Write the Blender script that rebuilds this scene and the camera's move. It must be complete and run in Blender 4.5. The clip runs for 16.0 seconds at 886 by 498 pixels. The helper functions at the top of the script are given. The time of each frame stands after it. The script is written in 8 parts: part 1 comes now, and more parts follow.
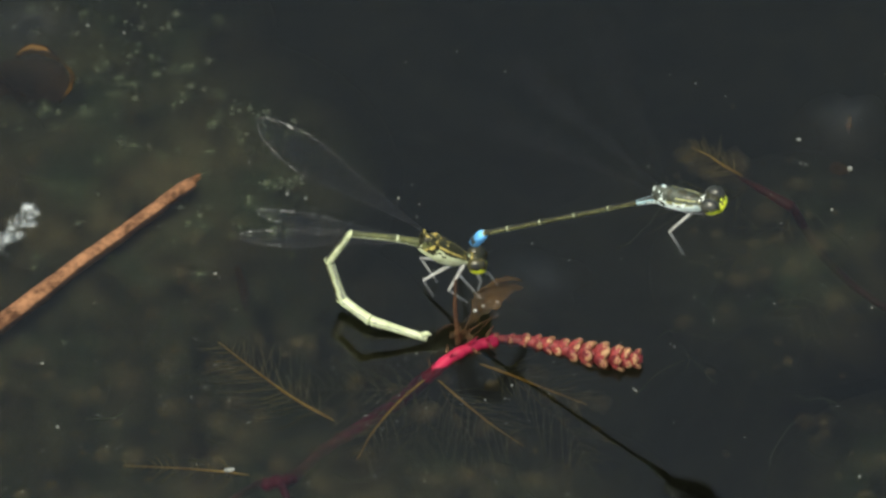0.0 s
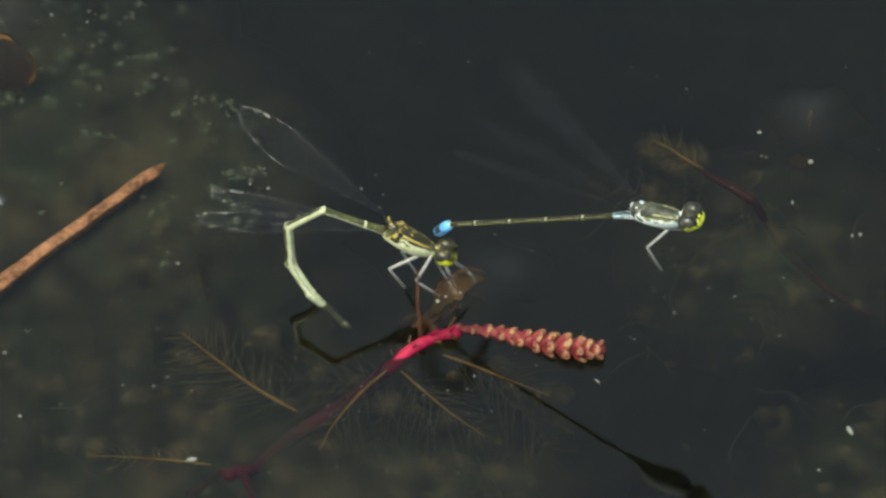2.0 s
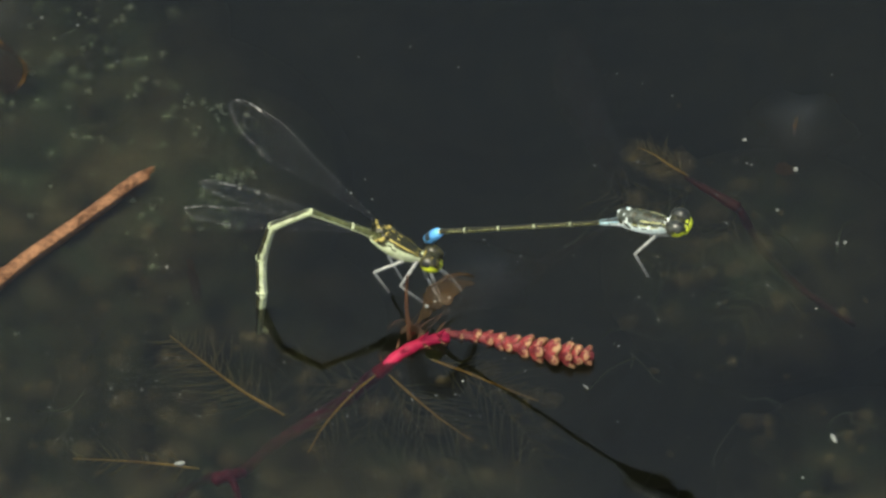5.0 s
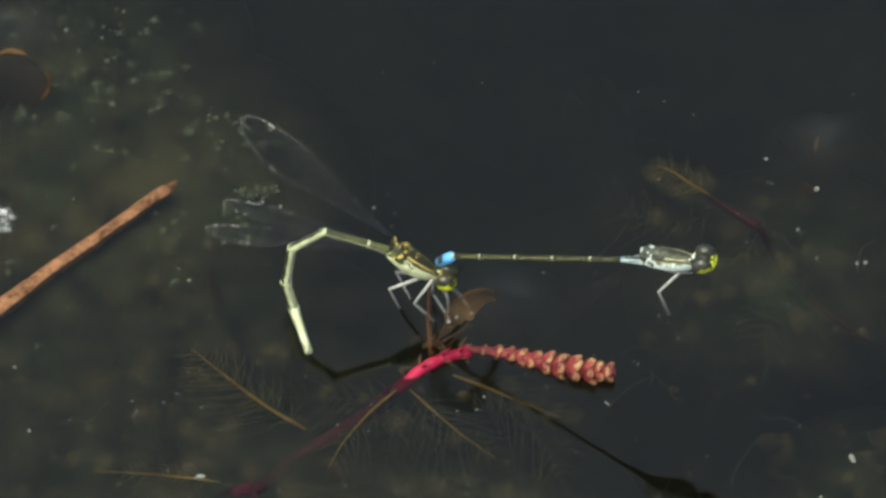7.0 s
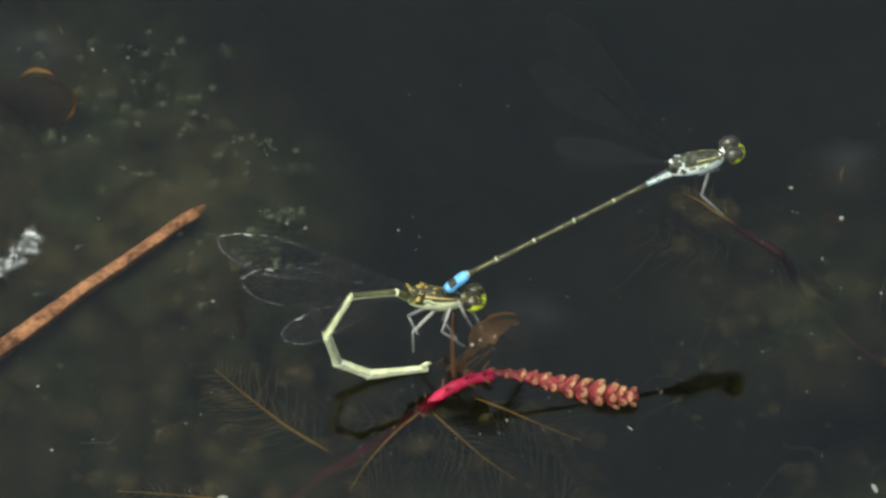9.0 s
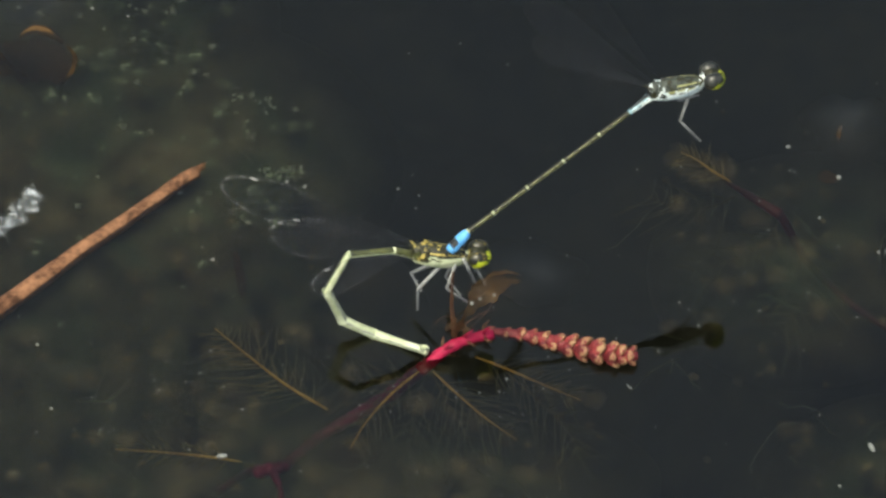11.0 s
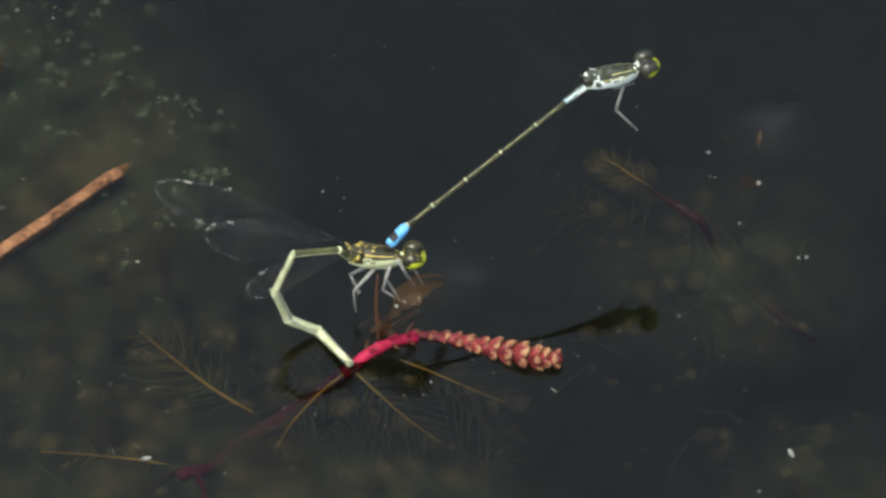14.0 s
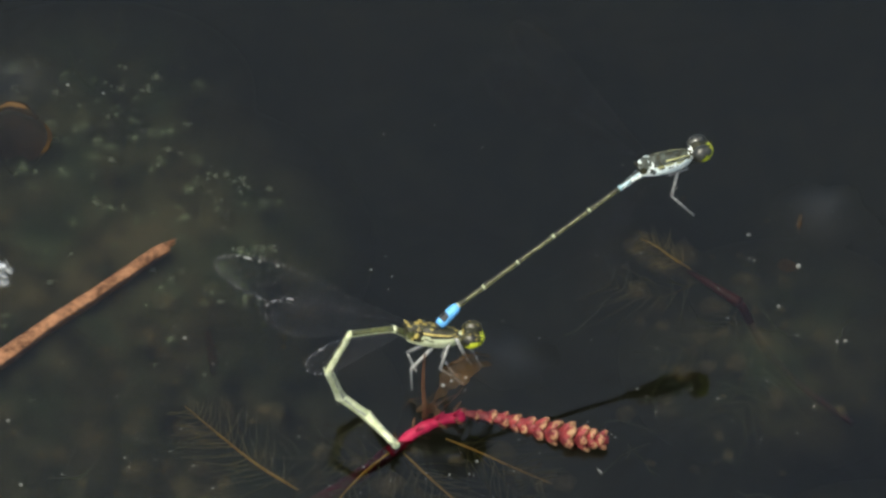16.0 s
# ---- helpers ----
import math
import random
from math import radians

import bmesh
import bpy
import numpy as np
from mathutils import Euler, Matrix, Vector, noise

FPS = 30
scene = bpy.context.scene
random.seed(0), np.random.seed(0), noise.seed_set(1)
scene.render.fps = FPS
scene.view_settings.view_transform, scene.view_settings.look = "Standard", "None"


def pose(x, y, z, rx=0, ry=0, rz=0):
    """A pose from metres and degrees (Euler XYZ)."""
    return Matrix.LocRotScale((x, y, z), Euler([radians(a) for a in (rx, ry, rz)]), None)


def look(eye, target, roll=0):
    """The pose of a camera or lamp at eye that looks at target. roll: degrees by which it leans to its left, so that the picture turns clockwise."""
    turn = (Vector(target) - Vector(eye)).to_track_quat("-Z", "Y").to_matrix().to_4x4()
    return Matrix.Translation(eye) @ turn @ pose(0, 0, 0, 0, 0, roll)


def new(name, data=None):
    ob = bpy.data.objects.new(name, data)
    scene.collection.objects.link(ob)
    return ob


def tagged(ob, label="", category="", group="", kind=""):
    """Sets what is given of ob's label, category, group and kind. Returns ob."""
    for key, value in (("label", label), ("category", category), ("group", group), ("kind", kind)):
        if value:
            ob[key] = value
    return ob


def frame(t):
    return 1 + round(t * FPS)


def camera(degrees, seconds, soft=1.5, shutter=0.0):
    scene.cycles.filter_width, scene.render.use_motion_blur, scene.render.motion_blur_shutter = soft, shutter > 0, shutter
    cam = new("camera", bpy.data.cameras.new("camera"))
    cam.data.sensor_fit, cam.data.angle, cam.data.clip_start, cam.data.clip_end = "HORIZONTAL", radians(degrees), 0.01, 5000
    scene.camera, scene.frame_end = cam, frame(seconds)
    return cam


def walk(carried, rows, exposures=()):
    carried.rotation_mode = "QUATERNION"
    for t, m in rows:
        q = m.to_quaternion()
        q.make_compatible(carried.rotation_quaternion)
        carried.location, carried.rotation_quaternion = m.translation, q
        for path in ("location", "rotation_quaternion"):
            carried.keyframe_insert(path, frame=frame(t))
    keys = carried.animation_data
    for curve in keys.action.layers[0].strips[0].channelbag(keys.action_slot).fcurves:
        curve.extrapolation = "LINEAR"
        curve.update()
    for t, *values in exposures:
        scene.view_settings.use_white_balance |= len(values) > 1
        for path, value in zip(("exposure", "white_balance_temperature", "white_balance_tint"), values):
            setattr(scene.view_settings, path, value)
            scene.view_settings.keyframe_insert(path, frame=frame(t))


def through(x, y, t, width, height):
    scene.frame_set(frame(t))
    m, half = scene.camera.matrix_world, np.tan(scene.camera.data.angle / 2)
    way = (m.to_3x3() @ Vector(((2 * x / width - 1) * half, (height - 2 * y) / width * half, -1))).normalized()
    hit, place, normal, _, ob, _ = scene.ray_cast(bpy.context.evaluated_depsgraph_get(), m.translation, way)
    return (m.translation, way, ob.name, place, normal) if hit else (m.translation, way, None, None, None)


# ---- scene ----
# ---- camera ----
cam = camera(6.0, 16.0, soft=2.8, shutter=0.5)
EYE = (0.0, -0.51167, 0.65491)
walk(cam, [
    (0, look(EYE, (0.00000, 0.00000, 0), -4.00)),
    (0.5, look(EYE, (-0.00061, 0.00011, 0), -4.00)),
    (1, look(EYE, (-0.00161, 0.00176, 0), -3.98)),
    (1.5, look(EYE, (0.00416, 0.00242, 0), -3.54)),
    (2, look(EYE, (0.00358, -0.00149, 0), -3.50)),
    (2.5, look(EYE, (0.00006, -0.00212, 0), -3.61)),
    (3, look(EYE, (0.00222, -0.00234, 0), -3.55)),
    (3.5, look(EYE, (0.00350, -0.00261, 0), -3.47)),
    (3.7, look(EYE, (0.00281, -0.00249, 0), -3.39)),
    (5.8, look(EYE, (0.00598, 0.00023, 0), -2.93)),
    (6, look(EYE, (0.00594, 0.00113, 0), -2.87)),
    (6.5, look(EYE, (0.00575, 0.00829, 0), -2.69)),
    (7, look(EYE, (0.00257, 0.00111, 0), -2.84)),
    (7.5, look(EYE, (0.00021, -0.00072, 0), -2.83)),
    (8, look(EYE, (0.00120, 0.00031, 0), -2.67)),
    (8.5, look(EYE, (0.00064, 0.00330, 0), -2.70)),
    (9, look(EYE, (0.00029, 0.00414, 0), -2.52)),
    (9.5, look(EYE, (0.00034, -0.00015, 0), -2.53)),
    (9.7, look(EYE, (0.00041, -0.00104, 0), -2.58)),
    (11.8, look(EYE, (0.00080, -0.00098, 0), -2.35)),
    (12, look(EYE, (0.00126, -0.00058, 0), -2.31)),
    (12.5, look(EYE, (-0.00121, 0.00136, 0), -2.25)),
    (13, look(EYE, (-0.00051, -0.00176, 0), -2.27)),
    (13.5, look(EYE, (0.00978, 0.00274, 0), -1.78)),
    (14, look(EYE, (0.00754, -0.00108, 0), -1.71)),
    (14.5, look(EYE, (0.00493, 0.00329, 0), -1.64)),
    (15, look(EYE, (0.00528, 0.00909, 0), -1.55)),
    (15.5, look(EYE, (0.00257, 0.00915, 0), -1.51)),
    (16, look(EYE, (0.00314, 0.00910, 0), -1.44)),
], exposures=[(0.0, 0.60, 7000, -6), (9.5, 0.60, 6970, -6), (12.0, 0.58, 6760, -1), (16.0, 0.58, 6720, -1)])

# ---- daylight ----
SUN_ELEVATION, SUN_AZIMUTH = radians(72), math.atan2(-0.86, -0.51)
world = bpy.data.worlds.new("sky")
scene.world = world
world.use_nodes = True
sky = world.node_tree.nodes.new("ShaderNodeTexSky")
sky.sky_type, sky.sun_disc = "NISHITA", False
sky.sun_elevation, sky.sun_rotation = SUN_ELEVATION, SUN_AZIMUTH
sky.dust_density, sky.air_density = 6.0, 1.0
background = world.node_tree.nodes["Background"]
world.node_tree.links.new(sky.outputs[0], background.inputs[0])
background.inputs[1].default_value = 0.155
sun = new("sun", bpy.data.lights.new("sun", "SUN"))
sun.data.energy, sun.data.angle, sun.data.color = 2.35, radians(0.53), (1.0, 0.965, 0.90)
sun_way = Vector((math.sin(SUN_AZIMUTH) * math.cos(SUN_ELEVATION), math.cos(SUN_AZIMUTH) * math.cos(SUN_ELEVATION), math.sin(SUN_ELEVATION)))
sun.matrix_world = look(sun_way * 5, (0, 0, 0))

MM = 0.001
# the plan's axes on the level pond; the weed and litter are laid out along them
POND_AXES = Matrix(((0.9976, 0.0550, 0, 0), (-0.0885, 0.9976, 0, 0), (0, 0, 1, 0), (0, 0, 0, 1)))
axes = POND_AXES


def spot(x, y, z=0.0):
    """A place on the plan, in millimetres, as a place in the world."""
    return POND_AXES @ Vector((x, y, z)) * MM


# ---- materials ----
def material(name, dark, light, scale=900.0, rough=0.5, bump=0.0, fine=6.0, coat=0.0, spread=(0.35, 0.65), through=0.0, vary=0.0, shine=0.5):
    """A surface whose colour wanders between two tones at two scales; scale counts the blotches in a metre."""
    m = bpy.data.materials.new(name)
    m.use_nodes = True
    n, link = m.node_tree.nodes, m.node_tree.links.new
    shader = n["Principled BSDF"]
    place = n.new("ShaderNodeTexCoord")
    coarse, small = n.new("ShaderNodeTexNoise"), n.new("ShaderNodeTexNoise")
    coarse.inputs["Scale"].default_value, coarse.inputs["Detail"].default_value = scale, 5
    small.inputs["Scale"].default_value, small.inputs["Detail"].default_value = scale * fine, 3
    both = n.new("ShaderNodeMath")
    both.operation = "MULTIPLY_ADD"
    both.inputs[1].default_value = 0.35
    half = n.new("ShaderNodeMath")
    half.operation = "MULTIPLY"
    half.inputs[1].default_value = 0.65
    link(place.outputs["Object"], coarse.inputs["Vector"])
    link(place.outputs["Object"], small.inputs["Vector"])
    link(coarse.outputs["Fac"], half.inputs[0])
    link(small.outputs["Fac"], both.inputs[0])
    link(half.outputs[0], both.inputs[2])
    ramp = n.new("ShaderNodeValToRGB")
    ramp.color_ramp.elements[0].position, ramp.color_ramp.elements[1].position = spread
    ramp.color_ramp.elements[0].color, ramp.color_ramp.elements[1].color = (*dark, 1), (*light, 1)
    if vary:
        chance, shift = n.new("ShaderNodeObjectInfo"), n.new("ShaderNodeMath")
        shift.operation = "MULTIPLY_ADD"
        shift.inputs[1].default_value = vary
        link(chance.outputs["Random"], shift.inputs[0])
        link(both.outputs[0], shift.inputs[2])
        link(shift.outputs[0], ramp.inputs[0])
    else:
        link(both.outputs[0], ramp.inputs[0])
    link(ramp.outputs[0], shader.inputs["Base Color"])
    shader.inputs["Roughness"].default_value = rough
    shader.inputs["Coat Weight"].default_value, shader.inputs["Specular IOR Level"].default_value = coat, shine
    if bump:
        relief = n.new("ShaderNodeBump")
        relief.inputs["Strength"].default_value, relief.inputs["Distance"].default_value = bump, 0.0001
        link(both.outputs[0], relief.inputs["Height"])
        link(relief.outputs[0], shader.inputs["Normal"])
    if through:
        shader.inputs["Alpha"].default_value = 1 - through
    return m


def water_material():
    """Brown-stained pond water under a thin film: what lies under it shows dimly, and its skin mirrors the sky."""
    m = bpy.data.materials.new("pond water")
    m.use_nodes = True
    n, link = m.node_tree.nodes, m.node_tree.links.new
    n.remove(n["Principled BSDF"])
    clear, gloss, mix, fresnel = n.new("ShaderNodeBsdfTransparent"), n.new("ShaderNodeBsdfGlossy"), n.new("ShaderNodeMixShader"), n.new("ShaderNodeFresnel")
    clear.inputs[0].default_value = (0.355, 0.365, 0.33, 1)
    gloss.inputs["Roughness"].default_value = 0.0
    gloss.inputs["Color"].default_value = (1, 1, 1, 1)
    fresnel.inputs["IOR"].default_value = 1.38
    place, ripple, relief = n.new("ShaderNodeTexCoord"), n.new("ShaderNodeTexNoise"), n.new("ShaderNodeBump")
    ripple.inputs["Scale"].default_value, ripple.inputs["Detail"].default_value = 70, 3
    relief.inputs["Strength"].default_value, relief.inputs["Distance"].default_value = 0.2, 0.0002
    link(place.outputs["Object"], ripple.inputs["Vector"])
    link(ripple.outputs["Fac"], relief.inputs["Height"])
    for node in (gloss, fresnel):
        link(relief.outputs[0], node.inputs["Normal"])
    link(fresnel.outputs[0], mix.inputs[0])
    link(clear.outputs[0], mix.inputs[1])
    link(gloss.outputs[0], mix.inputs[2])
    link(mix.outputs[0], n["Material Output"].inputs[0])
    return m


def wing_material(film):
    """A clear membrane, very slightly clouded by its network of veins."""
    m = bpy.data.materials.new("wing membrane")
    m.use_nodes = True
    n, link = m.node_tree.nodes, m.node_tree.links.new
    n.remove(n["Principled BSDF"])
    clear, cloud, mix = n.new("ShaderNodeBsdfTransparent"), n.new("ShaderNodeBsdfTranslucent"), n.new("ShaderNodeMixShader")
    clear.inputs[0].default_value = (0.95, 0.945, 0.95, 1)
    place, cells, cover = n.new("ShaderNodeTexCoord"), n.new("ShaderNodeTexVoronoi"), n.new("ShaderNodeMapRange")
    cloud.inputs["Color"].default_value = (0.55, 0.54, 0.58, 1)
    cells.inputs["Scale"].default_value = 1500
    cover.inputs["From Max"].default_value, cover.inputs["To Min"].default_value, cover.inputs["To Max"].default_value = 0.8, 0.5 * film, 1.5 * film
    link(place.outputs["Object"], cells.inputs["Vector"])
    link(cells.outputs["Distance"], cover.inputs["Value"])
    link(cover.outputs[0], mix.inputs[0])
    link(clear.outputs[0], mix.inputs[1])
    link(cloud.outputs[0], mix.inputs[2])
    link(mix.outputs[0], n["Material Output"].inputs[0])
    return m


def rim_material():
    """A glassy edge vein with glints painted in as pale, more opaque spots."""
    m = material("wing edge vein", (0.20, 0.19, 0.19), (0.74, 0.73, 0.74), 1500, 0.28, coat=0.6, shine=0.7)
    n, link = m.node_tree.nodes, m.node_tree.links.new
    place, glint_dots, reach = n.new("ShaderNodeTexCoord"), n.new("ShaderNodeTexNoise"), n.new("ShaderNodeMapRange")
    glint_dots.inputs["Scale"].default_value, glint_dots.inputs["Detail"].default_value = 1900, 1
    reach.inputs["From Min"].default_value, reach.inputs["From Max"].default_value = 0.50, 0.70
    reach.inputs["To Min"].default_value, reach.inputs["To Max"].default_value = 0.12, 0.82
    link(place.outputs["Object"], glint_dots.inputs["Vector"])
    link(glint_dots.outputs["Fac"], reach.inputs["Value"])
    link(reach.outputs[0], n["Principled BSDF"].inputs["Alpha"])
    return m


WATER, MEMBRANE, MEMBRANE_FAINT = water_material(), wing_material(0.030), wing_material(0.014)
CREAM = material("cream cuticle", (0.28, 0.32, 0.16), (0.56, 0.58, 0.40), 1300, 0.5, 0.5)
LIME = material("lime cuticle", (0.30, 0.36, 0.015), (0.60, 0.64, 0.05), 1500, 0.35)
STRIPE = material("gold stripe", (0.22, 0.16, 0.03), (0.50, 0.40, 0.11), 1800, 0.4, 0.3)
BRONZE = material("black bronze cuticle", (0.005, 0.005, 0.003), (0.034, 0.032, 0.012), 1800, 0.4, 0.4, coat=0.1, shine=0.3)
OLIVE = material("olive cuticle of back and shaded belly", (0.020, 0.024, 0.008), (0.10, 0.105, 0.03), 1500, 0.4, 0.3)
SLATE = material("slate grey hairy cuticle", (0.014, 0.017, 0.014), (0.085, 0.095, 0.08), 2400, 0.6, 0.8, shine=0.25)
LINE = material("straw-green line", (0.20, 0.20, 0.07), (0.42, 0.42, 0.20), 1500, 0.45)
SUTURE = material("grey belly seam", (0.14, 0.15, 0.12), (0.30, 0.31, 0.26), 2400, 0.6)
PALE = material("white pruinose cuticle", (0.45, 0.55, 0.55), (0.82, 0.87, 0.84), 1600, 0.5, 0.5)
ICE = material("pale blue cuticle", (0.16, 0.30, 0.36), (0.50, 0.68, 0.72), 1600, 0.4, spread=(0.42, 0.58))
BLUE = material("sky blue cuticle", (0.07, 0.27, 0.62), (0.15, 0.44, 0.80), 1500, 0.5, 0.3)
BLACK = material("black cuticle", (0.008, 0.008, 0.008), (0.03, 0.03, 0.028), 1500, 0.35)
EYE_DARK = material("dark compound eye", (0.005, 0.005, 0.004), (0.045, 0.045, 0.036), 2000, 0.3, 0.3, coat=0.15, spread=(0.42, 0.64))
EYE_OLIVE = material("olive compound eye", (0.006, 0.006, 0.003), (0.06, 0.05, 0.014), 1800, 0.35, 0.4, coat=0.1, spread=(0.44, 0.62))
LEG = material("grey leg cuticle", (0.17, 0.17, 0.165), (0.36, 0.36, 0.345), 2500, 0.45)
VEIN = material("fine wing vein", (0.10, 0.08, 0.06), (0.24, 0.21, 0.18), 3000, 0.35, through=0.965)
SPOT = material("pale wing spot", (0.22, 0.22, 0.21), (0.48, 0.47, 0.45), 2000, 0.4, through=0.35)
RIM = rim_material()
STRAW = material("dry reed", (0.042, 0.018, 0.010), (0.235, 0.115, 0.062), 260, 0.8, 1.0, fine=7, spread=(0.40, 0.62), shine=0.15)
STEM_RED = material("crimson stem", (0.15, 0.004, 0.018), (0.34, 0.006, 0.048), 420, 0.6, 0.9, spread=(0.32, 0.60), shine=0.25)
# stem colour lowered to stand in for the dimming of deep water
STEM_DIMMED = material("magenta stem dimmed as by murk", (0.06, 0.006, 0.024), (0.26, 0.018, 0.085), 160, 0.5)
STEM_NODE = material("bright magenta node", (0.06, 0.004, 0.018), (0.25, 0.009, 0.065), 300, 0.6)
BUD = material("rosy flower bud", (0.075, 0.006, 0.010), (0.23, 0.034, 0.033), 900, 0.55, 0.5, spread=(0.46, 0.84), vary=0.22, shine=0.3)
BUD_TIP = material("peach bud tip", (0.14, 0.038, 0.025), (0.26, 0.145, 0.072), 1300, 0.55, 0.7, spread=(0.38, 0.74), vary=0.22, shine=0.3)
RACHIS = material("orange-brown leaf midrib", (0.36, 0.17, 0.035), (0.80, 0.50, 0.14), 250, 0.5)
# dull copies of midrib and leaflet: the water's haze is put into the colour
RACHIS_DIMMED = material("leaf midrib dimmed as by murk", (0.06, 0.045, 0.018), (0.14, 0.10, 0.04), 400, 0.6)
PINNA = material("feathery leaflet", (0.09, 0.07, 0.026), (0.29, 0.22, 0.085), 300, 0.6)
PINNA_DIMMED = material("feathery leaflet dimmed as by murk", (0.045, 0.045, 0.023), (0.19, 0.16, 0.07), 300, 0.7)
DEAD_LEAF = material("brown decayed leaf", (0.013, 0.007, 0.002), (0.095, 0.050, 0.016), 420, 0.4, 0.9, coat=0.15, through=0.68, spread=(0.40, 0.62), shine=0.2)
AMBER = material("amber leaf edge", (0.014, 0.007, 0.002), (0.085, 0.044, 0.011), 300, 0.7, 0.4, shine=0.2, spread=(0.42, 0.62))
STALK = material("reddish-brown stalk", (0.05, 0.022, 0.011), (0.18, 0.085, 0.045), 500, 0.5, 0.5, through=0.5, shine=0.2)
ALGA = material("grey-green algae", (0.30, 0.33, 0.27), (0.80, 0.83, 0.74), 500, 0.7)
SUNK_LEAF = material("sunken rotten leaf", (0.018, 0.011, 0.005), (0.17, 0.090, 0.026), 130, 0.8, 0.5, through=0.40, shine=0.2, spread=(0.42, 0.68))
ALGA_DARK = material("dim algae filament", (0.06, 0.07, 0.04), (0.17, 0.18, 0.11), 400, 0.8)
FLUFF = material("pale scum fluff", (0.16, 0.175, 0.18), (0.44, 0.46, 0.47), 700, 0.6, 0.5)
CHIP = material("pale debris", (0.09, 0.095, 0.085), (0.26, 0.26, 0.24), 2000, 0.6)


def bed_material():
    """Dark silt, lighter and olive where plants have gathered it."""
    return material("pond silt", (0.004, 0.005, 0.0035), (0.024, 0.022, 0.012), 38, 0.9, 0.0, fine=9, spread=(0.38, 0.72))


SILT = bed_material()


def haze_material():
    """Fine silt hanging in the water: thin, patchy, thickest in the middle of a cloud."""
    m = bpy.data.materials.new("hanging silt")
    m.use_nodes = True
    n, link = m.node_tree.nodes, m.node_tree.links.new
    n.remove(n["Principled BSDF"])
    clear, dull, mix = n.new("ShaderNodeBsdfTransparent"), n.new("ShaderNodeBsdfDiffuse"), n.new("ShaderNodeMixShader")
    place, ball_shade, patch, fine = n.new("ShaderNodeTexCoord"), n.new("ShaderNodeTexGradient"), n.new("ShaderNodeTexNoise"), n.new("ShaderNodeTexNoise")
    ball_shade.gradient_type = "SPHERICAL"
    patch.inputs["Scale"].default_value, patch.inputs["Detail"].default_value = 260, 9
    patch.inputs["Roughness"].default_value = 0.66
    fine.inputs["Scale"].default_value, fine.inputs["Detail"].default_value = 110, 7
    fine.inputs["Roughness"].default_value = 0.6
    tone = n.new("ShaderNodeValToRGB")
    tone.color_ramp.elements[0].color, tone.color_ramp.elements[1].color = (0.125, 0.165, 0.105, 1), (0.32, 0.265, 0.165, 1)
    tone.color_ramp.elements[0].position, tone.color_ramp.elements[1].position = 0.36, 0.64
    ramp = n.new("ShaderNodeMapRange")
    ramp.inputs["From Min"].default_value, ramp.inputs["From Max"].default_value, ramp.inputs["To Max"].default_value = 0.36, 0.66, 0.66
    thick = n.new("ShaderNodeMath")
    thick.operation = "MULTIPLY"
    geometry = n.new("ShaderNodeNewGeometry")
    link(place.outputs["Object"], ball_shade.inputs["Vector"])
    link(geometry.outputs["Position"], patch.inputs["Vector"])
    link(geometry.outputs["Position"], fine.inputs["Vector"])
    link(fine.outputs["Fac"], tone.inputs[0])
    link(tone.outputs[0], dull.inputs[0])
    link(patch.outputs["Fac"], ramp.inputs["Value"])
    link(ramp.outputs[0], thick.inputs[0])
    link(ball_shade.outputs["Fac"], thick.inputs[1])
    link(thick.outputs[0], mix.inputs[0])
    link(clear.outputs[0], mix.inputs[1])
    link(dull.outputs[0], mix.inputs[2])
    link(mix.outputs[0], n["Material Output"].inputs[0])
    return m


HAZE = haze_material()


# ---- building helpers ----
def part(name, bm, materials, parent=None, label="", smooth=True, sheet=False):
    """Links a bmesh, made in millimetres, as one mesh object under a thing or a part."""
    bm.transform(Matrix.Scale(MM, 4) @ axes)
    if not sheet:
        bmesh.ops.recalc_face_normals(bm, faces=bm.faces)
    data = bpy.data.meshes.new(name)
    bm.to_mesh(data)
    bm.free()
    for m in materials if isinstance(materials, (list, tuple)) else [materials]:
        data.materials.append(m)
    if smooth:
        data.polygons.foreach_set("use_smooth", [True] * len(data.polygons))
    ob = new(name, data)
    if parent:
        ob.parent = parent
    return tagged(ob, label=label)


def loft(bm, rings, sides, index=lambda i, a: 0, closed=True):
    """Skins a row of rings; a ring is (centre, side axis, up axis, side radius, up radius). index gives a face's material by ring and angle from the top."""
    loops = []
    for c, u, w, ru, rw in rings:
        loops.append([bm.verts.new(Vector(c) + Vector(u) * (ru * math.sin(2 * math.pi * k / sides)) + Vector(w) * (rw * math.cos(2 * math.pi * k / sides))) for k in range(sides)])
    for i, (a, b) in enumerate(zip(loops, loops[1:])):
        for k in range(sides):
            face = bm.faces.new((a[k], a[(k + 1) % sides], b[(k + 1) % sides], b[k]))
            angle = (k + 0.5) * 360 / sides
            face.material_index = index(i, min(angle, 360 - angle))
    if closed:
        bm.faces.new(loops[0][::-1]).material_index = index(0, 180)
        bm.faces.new(loops[-1]).material_index = index(len(rings) - 2, 180)
    return bm


def along_x(bm, stations, sides=14, index=lambda i, a: 0):
    """A body along +x from stations (x, z, half width, half height)."""
    return loft(bm, [((x, 0, z), (0, 1, 0), (0, 0, 1), w, h) for x, z, w, h in stations], sides, index)


